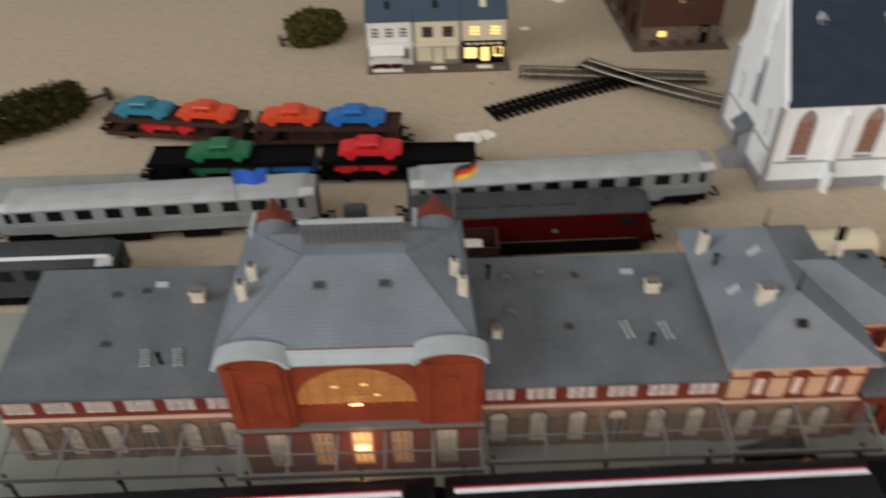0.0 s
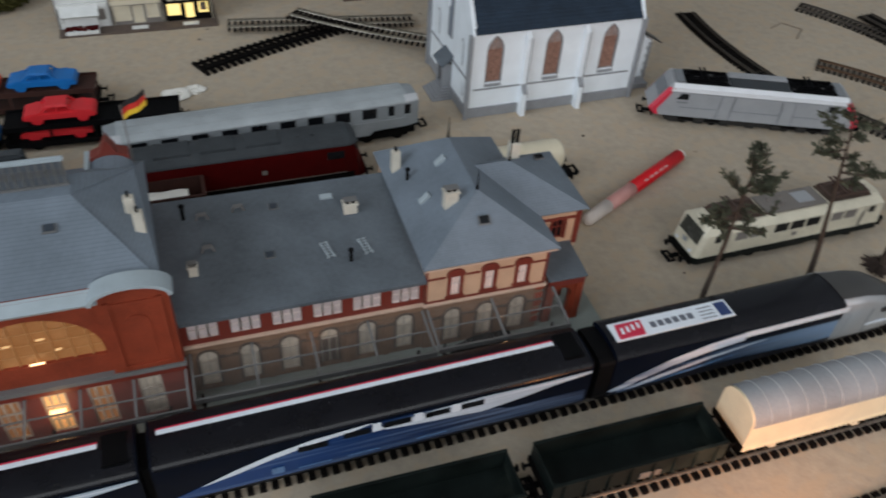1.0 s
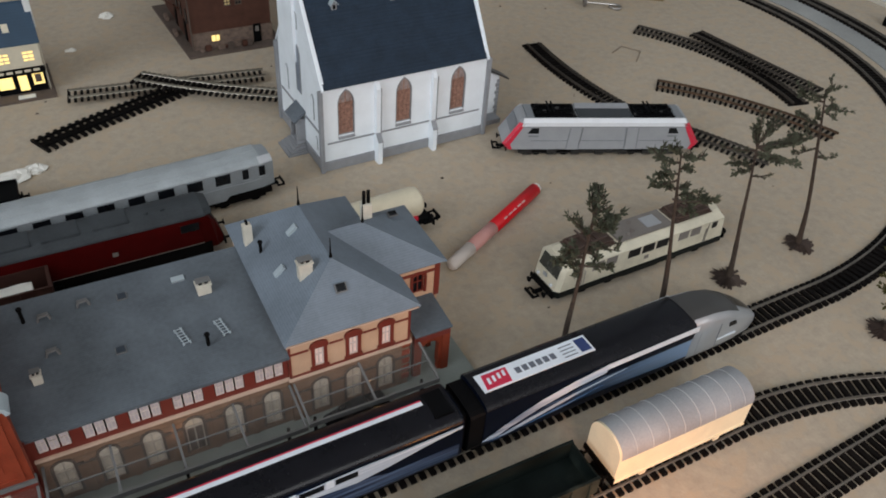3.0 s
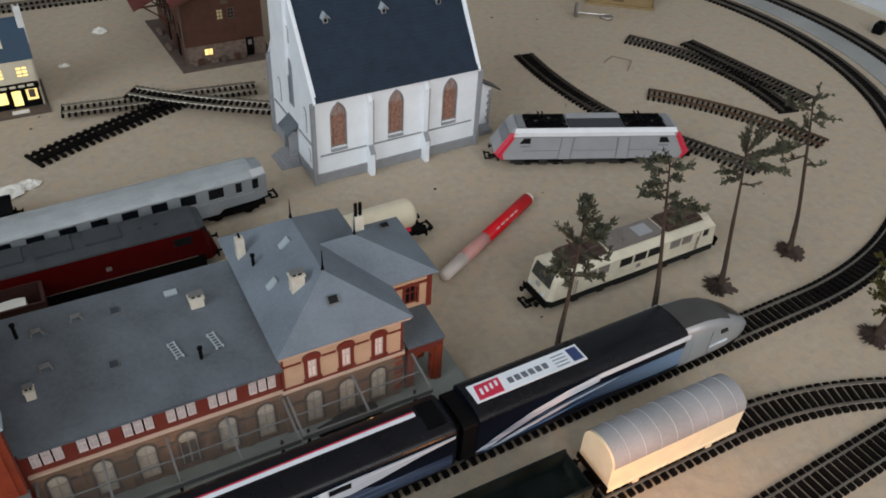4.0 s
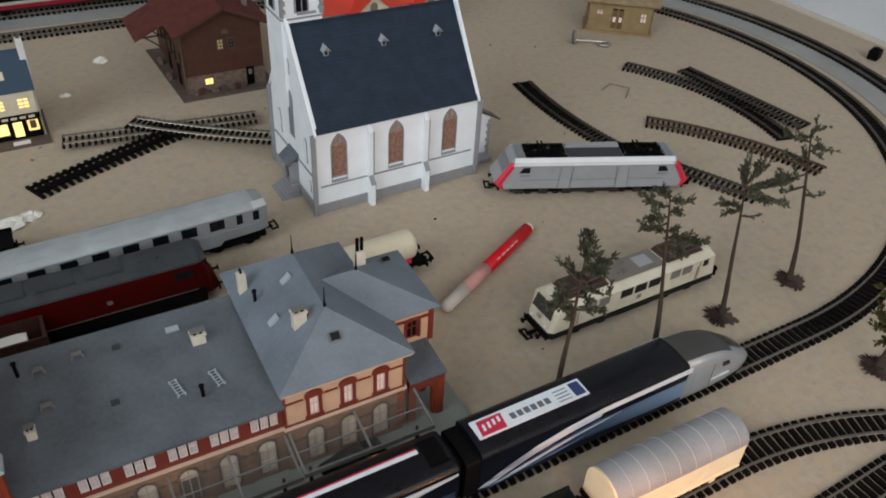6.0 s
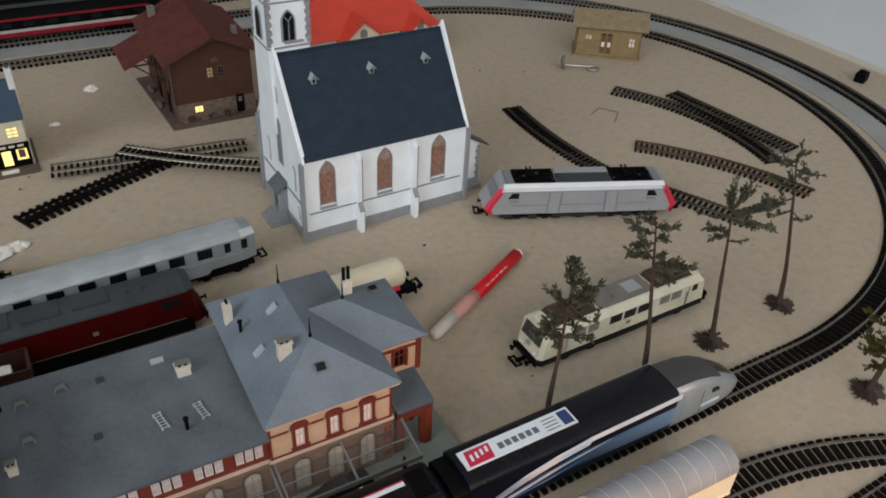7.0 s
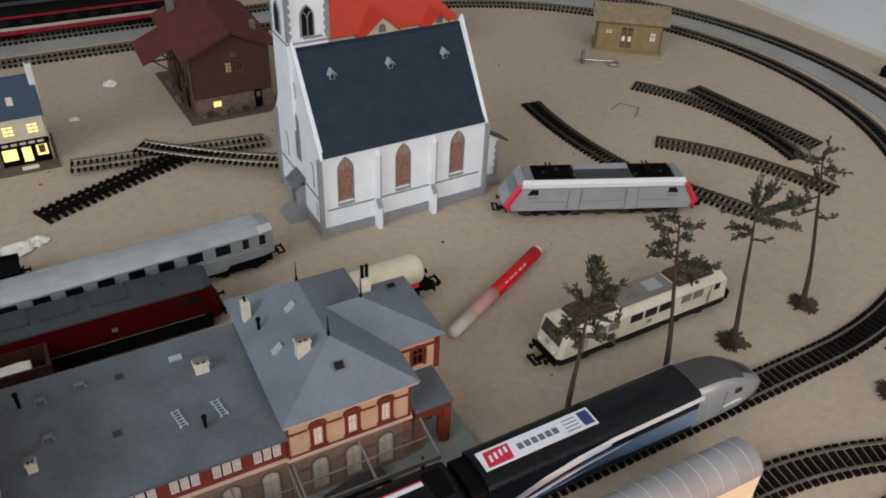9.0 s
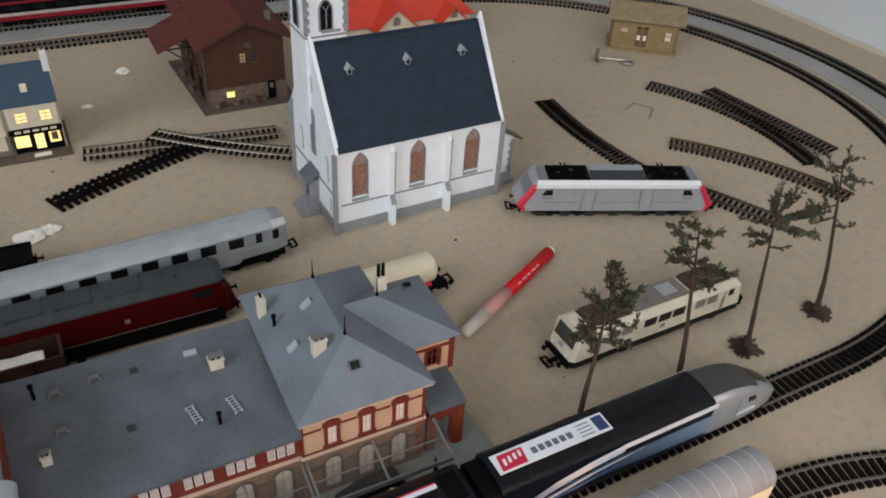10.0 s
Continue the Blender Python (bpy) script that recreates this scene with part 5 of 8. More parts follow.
def running_gear(v, L, axles, r=0.0058, frame_z=0.0105, bogie=True, buffers=True, hook=True, low=0.0062):
    """Wheels, bogie frames, buffers and hook couplers under a vehicle of length L."""
    groups = axles if bogie else [[a] for a in axles]
    for g in groups:
        b = part("bogie", Mesh().box(min(g) - 0.0085, max(g) + 0.0085, -0.0130, -0.0105, 0.0045, frame_z).box(min(g) - 0.0085, max(g) + 0.0085, 0.0105, 0.0130, 0.0045, frame_z).box(min(g) - 0.003, max(g) + 0.003, -0.0105, 0.0105, 0.0058, frame_z), DARKMETAL, v, bevel=0.0004)
        for x in g:
            for s in (-1, 1):
                part("wheel", Mesh().cyl((x, s * 0.0072, r), (x, s * 0.0098, r), r, 14).cyl((x, s * 0.0068, r), (x, s * 0.0074, r), r + 0.0008, 14), DARKMETAL, b)
    if buffers:
        for e in (-1, 1):
            part("buffer_beam", Mesh().box(min(e * L / 2, e * (L / 2 + 0.0012)), max(e * L / 2, e * (L / 2 + 0.0012)), -0.0150, 0.0150, 0.0080, 0.0125), DARKMETAL, v)
            for s in (-1, 1):
                part("buffer", Mesh().cyl((e * L / 2, s * 0.0100, 0.0105), (e * (L / 2 + 0.0055), s * 0.0100, 0.0105), 0.0010, 8).cyl((e * (L / 2 + 0.0055), s * 0.0100, 0.0105), (e * (L / 2 + 0.0063), s * 0.0100, 0.0105), 0.0024, 10), BLACK, v)
    if hook:
        for e in (-1, 1):
            def lug(a, b, y0, y1, z0, z1):
                m.box(min(e * (L / 2 + a), e * (L / 2 + b)), max(e * (L / 2 + a), e * (L / 2 + b)), y0, y1, z0, z1)
            m = Mesh()
            lug(0.0, 0.0080, -0.0016, 0.0016, 0.0048, 0.0064)
            lug(0.0062, 0.0122, -0.0058, -0.0048, 0.0050, 0.0064)
            lug(0.0062, 0.0122, 0.0048, 0.0058, 0.0050, 0.0064)
            lug(0.0058, 0.0070, -0.0058, 0.0058, 0.0048, 0.0062)
            lug(0.0110, 0.0122, -0.0058, 0.0058, 0.0052, 0.0078)
            part("coupler", m, BLACK, v, "black hook coupler")


def side_plate(v, name, poly, hw, material, sides=(-1,), t=0.0003, lift=0.00005, label=""):
    """A flat painted panel or window on a vehicle's straight side; poly in length and height."""
    for s in sides:
        part(name, Mesh().prism(poly, "y", s * (hw + lift), s * (hw + lift + t)), material, v, label)


def bar(x0, x1, z0, z1):
    return [(x0, z0), (x1, z0), (x1, z1), (x0, z1)]


def pantograph(v, x, z, L=0.034, w=0.0085, material=None):
    """A folded pantograph: base frame, folded arms and contact strips."""
    material = material or PANTO
    p = part("pantograph", Mesh().box(x - L / 2, x + L / 2, -w, -w + 0.0010, z, z + 0.0016), material, v, "folded dark pantograph")
    part("base_bar", Mesh().box(x - L / 2, x + L / 2, w - 0.0010, w, z, z + 0.0016), material, p)
    for k in (-0.5, -0.15, 0.2, 0.5):
        part("cross_bar", Mesh().box(x + L * k - 0.0007, x + L * k + 0.0007, -w + 0.001, w - 0.001, z, z + 0.0013), material, p)
    for s in (-1, 1):
        part("pantograph_arm", Mesh().cyl((x - L * 0.45, s * w * 0.7, z + 0.0022), (x + L * 0.45, s * w * 0.45, z + 0.0036), 0.0006, 6), material, p)
    part("contact_strip", Mesh().box(x - L * 0.2, x - L * 0.2 + 0.0014, -w * 1.25, w * 1.25, z + 0.0038, z + 0.0048).box(x - L * 0.08, x - L * 0.08 + 0.0014, -w * 1.25, w * 1.25, z + 0.0038, z + 0.0048), material, p)
    for s in (-1, 1):
        for k in (-0.5, 0.5):
            part("insulator", Mesh().cyl((x + L * k, s * w, z - 0.002), (x + L * k, s * w, z + 0.0002), 0.0011, 8), material, p)
    return p


# silver electric locomotive
def wedge_ring(x, hw, s):
    """An end section whose middle sticks out: set back at the sill and far back at the roof."""
    c = 0.0032
    return [(x + s * 0.0045, -hw, 0.0105), (x, -hw, 0.0165), (x + s * 0.0150, -hw, 0.0398), (x + s * 0.0175, -hw + c, 0.0428), (x + s * 0.0175, hw - c, 0.0428), (x + s * 0.0150, hw, 0.0398), (x, hw, 0.0165), (x + s * 0.0045, hw, 0.0105)]


si = thing("electric_locomotive", "silver-grey model electric locomotive with red cab ends", "model locomotive", (0.5905, 0.5150, 0), -21.8, "rolling stock")
SLN, SW = 0.1950, 0.0162
part("body", Mesh().loft([wedge_ring(-SLN / 2, SW * 0.86, 1), wedge_ring(-SLN / 2 + 0.0025, SW, 1), wedge_ring(SLN / 2 - 0.0025, SW, -1), wedge_ring(SLN / 2, SW * 0.86, -1)]), SILVER, si)
part("roof_panel", Mesh().box(-0.0270, 0.0270, -0.0118, 0.0040, 0.0428, 0.0440), DIESELROOF, si, "blue-grey roof panel", bevel=0.0004)
part("roof_ridge", Mesh().box(-0.0270, 0.0270, 0.0041, 0.0118, 0.0428, 0.0458), SILVER, si, "raised silver roof ridge", bevel=0.0006)
for s in (-1, 1):
    part("cab_roof", Mesh().box(min(s * 0.0690, s * 0.0770), max(s * 0.0690, s * 0.0770), -0.0120, 0.0120, 0.0428, 0.0442), SILVERROOF, si, "grey cab roof", bevel=0.0006)
    part("roof_well", Mesh().box(min(s * 0.0280, s * 0.0685), max(s * 0.0280, s * 0.0685), -0.0118, 0.0118, 0.0424, 0.0434), BLACK, si, "dark roof well")
    for y in (-0.0118, 0.0112):
        part("well_rim", Mesh().box(min(s * 0.0280, s * 0.0685), max(s * 0.0280, s * 0.0685), y, y + 0.0006, 0.0434, 0.0446), BLACK, si)
    pantograph(si, s * 0.0480, 0.0436, 0.034, 0.0085, BLACK)
    for k in range(9):
        x, y = s * (0.0310 + k * 0.0044), -0.0085 + (k * 5 % 9) * 0.0019
        part("roof_fitting", Mesh().box(x - 0.0015, x + 0.0015, y, y + 0.0030, 0.0433, 0.0446 + 0.0007 * (k % 3)), NOSETOP if k % 3 == 0 else BLACK, si)
    part("roof_bump", Mesh().cyl((s * 0.0640, 0.006, 0.0434), (s * 0.0640, 0.006, 0.0470), 0.0022, 10), BLACK, si)
side_plate(si, "white_band", [(-0.0815, 0.0358), (0.0815, 0.0358), (0.0797, 0.0396), (-0.0797, 0.0396)], SW, WHITELINE, (-1, 1), label="white line along the top of the side")
for s in (-1, 1):
    x = s * (SLN / 2 - 0.0025)
    poly = [(x - s * 0.0045, 0.0107), (x - s * 0.0001, 0.0165), (x - s * 0.0146, 0.0392), (x - s * 0.0180, 0.0392), (x - s * 0.0050, 0.0165), (x - s * 0.0070, 0.0107)]
    side_plate(si, "red_panel", poly, SW, PINKRED, (-1, 1), label="red cab end panel")
    e = s * SLN / 2
    for k in (-1, 1):
        a, b = k * SW * 0.86, k * SW
        part("red_corner", Mesh().add([(e - s * 0.0043, a, 0.0107), (x - s * 0.0043 + s * 0.0002, b, 0.0107), (x + s * 0.0002, b, 0.0165), (x - s * 0.0144, b, 0.0392), (e - s * 0.0144, a, 0.0392), (e + s * 0.0002, a, 0.0165)], [(0, 1, 2, 5), (5, 2, 3, 4)]), PINKRED, si, "red cab corner", solid=False)
    part("windscreen", Mesh().slab([(e - s * 0.0068, -SW * 0.74, 0.0278), (e - s * 0.0068, SW * 0.74, 0.0278), (e - s * 0.0126, SW * 0.74, 0.0370), (e - s * 0.0126, -SW * 0.74, 0.0370)], 0.0004), SILVERROOF, si, "grey windscreen")
    side_plate(si, "cab_window", [(x - s * 0.0205, 0.0282), (x - s * 0.0310, 0.0282), (x - s * 0.0310, 0.0340), (x - s * 0.0243, 0.0340)], SW, DARKGLASS, (-1, 1))
    side_plate(si, "number_bar", bar(x - s * 0.0265 - 0.0048, x - s * 0.0265 + 0.0048, 0.0245, 0.0259), SW, SILVERROOF, (-1,))
    for d in (0.0600, 0.0720):
        side_plate(si, "side_rib", [(x - s * d - 0.0005, 0.0105), (x - s * d + 0.0005, 0.0105), (x - s * (d + 0.0015) + 0.0005, 0.0345), (x - s * (d + 0.0015) - 0.0005, 0.0345)], SW, SILVERROOF, (-1, 1), t=0.0005)
    lo, hi = sorted((x - s * 0.0604, x - s * 0.0716))
    side_plate(si, "louvre_panel", bar(lo, hi, 0.0105, 0.0340), SW, SILVER, (-1, 1), t=0.0004, label="ribbed side panel")
side_plate(si, "side_line", bar(-0.0700, 0.0700, 0.0200, 0.0204), SW, SILVERROOF, (-1, 1))
for s in (-1, 1):
    part("white_shoulder", Mesh().slab([(-0.0800, s * (SW + 0.0002), 0.0398), (0.0800, s * (SW + 0.0002), 0.0398), (0.0790, s * (SW - 0.0030), 0.0430), (-0.0790, s * (SW - 0.0030), 0.0430)], 0.0003), WHITELINE, si, "white roof shoulder")
side_plate(si, "top_line", bar(-0.0800, 0.0800, 0.0350, 0.0355), SW, SILVERROOF, (-1, 1))
part("underframe", Mesh().box(-0.0800, 0.0800, -0.0128, 0.0128, 0.0036, 0.0104), UNDERGREY, si, "dull dark grey underframe", bevel=0.0005)
for s in (-1, 1):
    for k in range(7):
        x = -0.072 + k * 0.024
        part("spring_box", Mesh().box(x - 0.0045, x + 0.0045, min(s * 0.0128, s * 0.0142), max(s * 0.0128, s * 0.0142), 0.0030, 0.0080 + 0.0012 * (k % 2)), UNDERGREY, si, bevel=0.0004)
running_gear(si, SLN - 0.010, [[-0.062, -0.034], [0.034, 0.062]])

# ivory electric locomotive
cr = thing("electric_locomotive", "ivory and green-black model electric locomotive with taupe roof", "model locomotive", (0.5120, 0.3590, 0), 1.5, "rolling stock")
CLN, CW = 0.1745, 0.0160
part("body", Mesh().loft([ring(-CLN / 2, CW * 0.80, 0.0134, 0.0300, 0.0385, 0.0042, 1, 0.0075), ring(-CLN / 2 + 0.0035, CW, 0.0134, 0.0335, 0.0390, 0.0042, 1, 0.0060), ring(CLN / 2 - 0.0035, CW, 0.0134, 0.0335, 0.0390, 0.0042, -1, 0.0060), ring(CLN / 2, CW * 0.80, 0.0134, 0.0300, 0.0385, 0.0042, -1, 0.0075)]), IVORYLOCO, cr, "ivory painted body")
part("skirt", Mesh().loft([ring(x, w, 0.0076, 0.0124, 0.0135, 0.0004) for x, w in ((-CLN / 2 - 0.0004, CW * 0.82), (-CLN / 2 + 0.0033, CW + 0.0003), (CLN / 2 - 0.0033, CW + 0.0003), (CLN / 2 + 0.0004, CW * 0.82))]), GREENBLACK, cr, "green-black skirt")
part("transformer_box", Mesh().prism([(-0.0210, 0.0076), (0.0210, 0.0076), (0.0185, 0.0028), (-0.0185, 0.0028)], "y", -0.0135, 0.0135), GREENBLACK, cr, bevel=0.0005)
for x in (-0.0465, 0.0465):
    for sy in (-1, 1):
        part("axle_box", Mesh().box(x - 0.0160, x - 0.0095, min(sy * 0.0131, sy * 0.0146), max(sy * 0.0131, sy * 0.0146), 0.0038, 0.0078).box(x + 0.0095, x + 0.0160, min(sy * 0.0131, sy * 0.0146), max(sy * 0.0131, sy * 0.0146), 0.0038, 0.0078).box(x - 0.0040, x + 0.0040, min(sy * 0.0131, sy * 0.0142), max(sy * 0.0131, sy * 0.0142), 0.0050, 0.0083), DARKMETAL, cr)
for a, b in ((-0.0700, -0.0300), (-0.0275, 0.0275), (0.0300, 0.0700)):
    part("roof_section", Mesh().box(a, b, -0.0108, 0.0108, 0.0386, 0.0405 if b < 0.029 and a > -0.029 else 0.0396), TAUPE if a == -0.0275 else WELLBROWN, cr, "taupe roof section" if a == -0.0275 else "dark brown roof well", bevel=0.0005)
part("roof_hatch", Mesh().box(0.004, 0.0185, -0.0060, 0.0062, 0.0405, 0.0411), SILVER, cr)
for x, y in ((-0.018, 0.003), (-0.010, -0.004), (-0.006, 0.005), (-0.016, -0.006)):
    part("roof_fitting", Mesh().cyl((x, y, 0.0403), (x, y, 0.0430), 0.0014, 8), TAUPE, cr)
for s in (-1, 1):
    pantograph(cr, s * 0.0500, 0.0412, 0.034, 0.0090)
    x = s * CLN / 2
    for k in (-1, 1):
        part("lamp", Mesh().cyl((x - s * 0.0006, k * 0.0085, 0.0165), (x + s * 0.0008, k * 0.0085, 0.0165), 0.0014, 10), WHITELINE, cr, "small round head lamp")
    part("windscreen", Mesh().slab([(x - s * 0.0019, -0.0118, 0.0238), (x - s * 0.0019, 0.0118, 0.0238), (x - s * 0.0052, 0.0112, 0.0345), (x - s * 0.0052, -0.0112, 0.0345)], 0.0009), CABGLASS, cr, "one wide dark windscreen")
    part("windscreen_post", Mesh().slab([(x - s * 0.0017, -0.0004, 0.0238), (x - s * 0.0017, 0.0004, 0.0238), (x - s * 0.0050, 0.0004, 0.0345), (x - s * 0.0050, -0.0004, 0.0345)], 0.0009), NOSETOP, cr)
    part("emblem_plate", Mesh().box(min(x, x + s * 0.0004), max(x, x + s * 0.0004), -0.0022, 0.0022, 0.0195, 0.0232), SILVER, cr)
    side_plate(cr, "cab_window", bar(x - s * 0.0165 - 0.0028, x - s * 0.0165 + 0.0028, 0.0262, 0.0322), CW, DARKGLASS, (-1, 1))
    side_plate(cr, "door_line", bar(x - s * 0.0230 - 0.0003, x - s * 0.0230 + 0.0003, 0.0130, 0.0325), CW, TAUPE, (-1, 1))
    side_plate(cr, "hand_rail", bar(x - s * 0.0250 - 0.0003, x - s * 0.0250 + 0.0003, 0.0140, 0.0280), CW, STEEL, (-1, 1), t=0.0008)
for c, w, m in ((-0.0500, 0.0105, TAUPE), (-0.0370, 0.0105, TAUPE), (-0.0145, 0.0120, DARKGLASS), (0.0, 0.0120, DARKGLASS), (0.0145, 0.0120, DARKGLASS), (0.0370, 0.0105, TAUPE), (0.0500, 0.0105, TAUPE)):
    side_plate(cr, "side_window" if m is DARKGLASS else "louvre_panel", bar(c - w / 2, c + w / 2, 0.0248, 0.0325), CW, m, (-1, 1))
side_plate(cr, "emblem_plate", bar(-0.0022, 0.0022, 0.0180, 0.0215), CW, TAUPE, (-1, 1))
running_gear(cr, CLN + 0.002, [[-0.059, -0.034], [0.034, 0.059]])


def coach(at, turn, L, label, body, roof, windows, zt=0.0432, zs=0.0388, group="rolling stock", ends=True, hw=0.0160, white_end=False):
    """A model passenger coach with a ribbed round roof."""
    c = thing("passenger_coach", label, "model coach", at, turn, group)
    prof = [(-hw, 0.0115), (-hw, zs)] + [(-hw * math.cos(radians(a)), zs + (zt - zs) * math.sin(radians(a))) for a in (18, 36, 54, 72, 90, 108, 126, 144, 162)] + [(hw, zs), (hw, 0.0115)]
    def cut(x, low, k, drop):
        """The cross-section at x, with its lower edge raised by low, narrowed by k and its roof dropped."""
        return [(x, y * k, max(z, 0.0115 + low) - (drop if z > zs else 0.0)) for y, z in prof]
    part("body", Mesh().loft([cut(-L / 2, 0.0050, 0.90, 0.0012), cut(-L / 2 + 0.010, 0.0042, 0.985, 0.0), cut(-L / 2 + 0.0400, 0.0038, 1, 0), cut(-L / 2 + 0.0440, 0, 1, 0),
                              cut(L / 2 - 0.0440, 0, 1, 0), cut(L / 2 - 0.0400, 0.0038, 1, 0), cut(L / 2 - 0.010, 0.0042, 0.985, 0.0), cut(L / 2, 0.0050, 0.90, 0.0012)]), body, c)
    shell = [(y * 1.012, z + 0.0004) for y, z in prof[1:-1]]
    shell = shell + [(y * 0.97, z - 0.0012) for y, z in shell[::-1]]
    part("roof", Mesh().loft([[(x, y, z) for y, z in shell] for x in (-L / 2 + 0.0095, L / 2 - 0.0095)]), roof, c, "ribbed pale roof")
    for y, z in (shell[3], shell[5], shell[7]):
        part("roof_seam", Mesh().box(-L / 2 + 0.0095, L / 2 - 0.0095, y - 0.0002, y + 0.0002, z - 0.0001, z + 0.0003), roof, c)
    for k in range(9):
        x = -L / 2 + L * (k + 0.5) / 9
        part("roof_vent", Mesh().box(x - 0.0016, x + 0.0016, -0.0062, -0.0044, zt - 0.0018, zt - 0.0002), roof, c)
    for x, w in windows:
        side_plate(c, "window", bar(x - w / 2, x + w / 2, 0.0282, 0.0374), hw, DARKGLASS, (-1,))
        side_plate(c, "window_rim", bar(x - w / 2 - 0.0005, x + w / 2 + 0.0005, 0.0269, 0.0275), hw, roof, (-1,))
    side_plate(c, "waist_line", bar(-L / 2 + 0.011, L / 2 - 0.011, 0.0245, 0.0251), hw, roof, (-1,))
    part("underframe", Mesh().box(-L / 2 + 0.002, L / 2 - 0.002, -hw * 0.8, hw * 0.8, 0.0068, 0.0114), DARKMETAL, c)
    for x in (-L * 0.16, L * 0.06):
        part("equipment_box", Mesh().box(x, x + 0.030, -0.0148, 0.0148, 0.0025, 0.0100), DARKMETAL, c, bevel=0.0004)
    if ends:
        for e in (-1, 1):
            part("end_door", Mesh().box(min(e * L / 2, e * (L / 2 + 0.0016)), max(e * L / 2, e * (L / 2 + 0.0016)), -0.0050, 0.0050, 0.0105, 0.0350), DARKGLASS, c, bevel=0.0003)
            a, b = L / 2 - 0.0125, L / 2 - 0.0006
            near = [(y * 1.022, z + 0.0008) for y, z in prof[1:5]]
            part("end_panel", Mesh().strip([[(e * x, y * q, z) for y, z in near] for x, q in ((a, 1.0), (b, 0.925))]), RIBGREY, c, "whitish worn roof end", solid=False)
    running_gear(c, L, [[-L * 0.38 - 0.014, -L * 0.38 + 0.014], [L * 0.38 - 0.014, L * 0.38 + 0.014]], buffers=False)
    return c


win = [(-0.1030 + i * 0.0232, 0.0126) for i in range(9)] + [(0.1020, 0.0052), (0.1165, 0.0052), (-0.1165, 0.0052)]
coach((0.1492, 0.5656, 0), 3.2, 0.2540, "silver-grey model passenger coach with a row of dark windows", COACHGREY, COACHROOF, win)
coach((-0.1820, 0.5480, 0), 2.6, 0.2560, "silver-grey model passenger coach with a row of dark windows", COACHGREY, COACHROOF, win)
dk = coach((-0.2730, 0.4740, 0), 0.6, 0.1600, "dark grey model coach with a white roof line", DIESELROOF, DIESELROOF, [(-0.06 + i * 0.02, 0.011) for i in range(6)], zt=0.0425, zs=0.0385)
part("white_line", Mesh().box(-0.0780, 0.0760, -0.0100, -0.0062, 0.0424, 0.0429), WHITELINE, dk, "white painted roof line")
solo("grey_sheet", Mesh().box(-0.62, -0.2100, 0.5750, 0.6300, 0.0, 0.0022), PLATFORM, "flat pale grey card sheet on the sand", "card sheet", bevel=0.0004)

# red diesel locomotive
di = thing("diesel_locomotive", "deep red model diesel locomotive with grey roof", "model locomotive", (0.1165, 0.5170, 0), 1.0, "rolling stock")
DL, DW = 0.2060, 0.0160
part("body", Mesh().loft([ring(-DL / 2, DW * 0.62, 0.0085, 0.0290, 0.0390, 0.003, 1, 0.0120), ring(-DL / 2 + 0.0070, DW * 0.93, 0.0085, 0.0370, 0.0405, 0.002, 1, 0.0080), ring(-DL / 2 + 0.0180, DW, 0.0085, 0.0395, 0.0405, 0.0012), ring(DL / 2 - 0.0180, DW, 0.0085, 0.0395, 0.0405, 0.0012), ring(DL / 2 - 0.0070, DW * 0.93, 0.0085, 0.0370, 0.0405, 0.002, -1, 0.0080), ring(DL / 2, DW * 0.62, 0.0085, 0.0290, 0.0390, 0.003, -1, 0.0120)]), DIESELRED, di, "deep red body")
prof = [(-DW * math.cos(radians(a)), 0.0400 + 0.0068 * math.sin(radians(a))) for a in range(0, 181, 15)]
part("roof", Mesh().loft([[(-DL / 2 + 0.0085, y * 0.80, 0.0400 + (z - 0.0400) * 0.5) for y, z in prof], [(-DL / 2 + 0.0150, y, z) for y, z in prof], [(DL / 2 - 0.0150, y, z) for y, z in prof], [(DL / 2 - 0.0085, y * 0.80, 0.0400 + (z - 0.0400) * 0.5) for y, z in prof]]), DIESELROOF, di, "grey rounded roof", smooth=False)
for x in (-0.045, -0.012, 0.022):
    part("roof_grille", Mesh().box(x - 0.013, x + 0.013, -0.0095, 0.0095, 0.0440, 0.0472), DIESELROOF, di, bevel=0.0005)
for x in (0.048, 0.060):
    part("exhaust", Mesh().cyl((x, -0.004, 0.044), (x, -0.004, 0.0478), 0.0017, 8), DIESELROOF, di)
part("underframe", Mesh().box(-DL / 2 + 0.012, DL / 2 - 0.012, -DW - 0.0004, DW + 0.0004, 0.0020, 0.0150), DARKMETAL, di, "black underframe skirt", bevel=0.0004)
side_plate(di, "gold_line", bar(-DL / 2 + 0.018, DL / 2 - 0.018, 0.0151, 0.0156), DW, TAUPE, (-1,), label="thin pale waist line")
side_plate(di, "emblem_plate", bar(0.0180, 0.0220, 0.0235, 0.0270), DW, TAUPE, (-1,))
for s in (-1, 1):
    side_plate(di, "cab_window", bar(s * 0.0760 - 0.0070, s * 0.0760 + 0.0070, 0.0290, 0.0360), DW, DARKGLASS, (-1,))
    part("windscreen", Mesh().slab([(s * (DL / 2 - 0.0066), -0.0085, 0.0300), (s * (DL / 2 - 0.0066), 0.0085, 0.0300), (s * (DL / 2 - 0.0108), 0.0085, 0.0375), (s * (DL / 2 - 0.0108), -0.0085, 0.0375)], 0.0006), DARKGLASS, di)
running_gear(di, DL - 0.004, [[-0.072, -0.046], [0.046, 0.072]], hook=False)

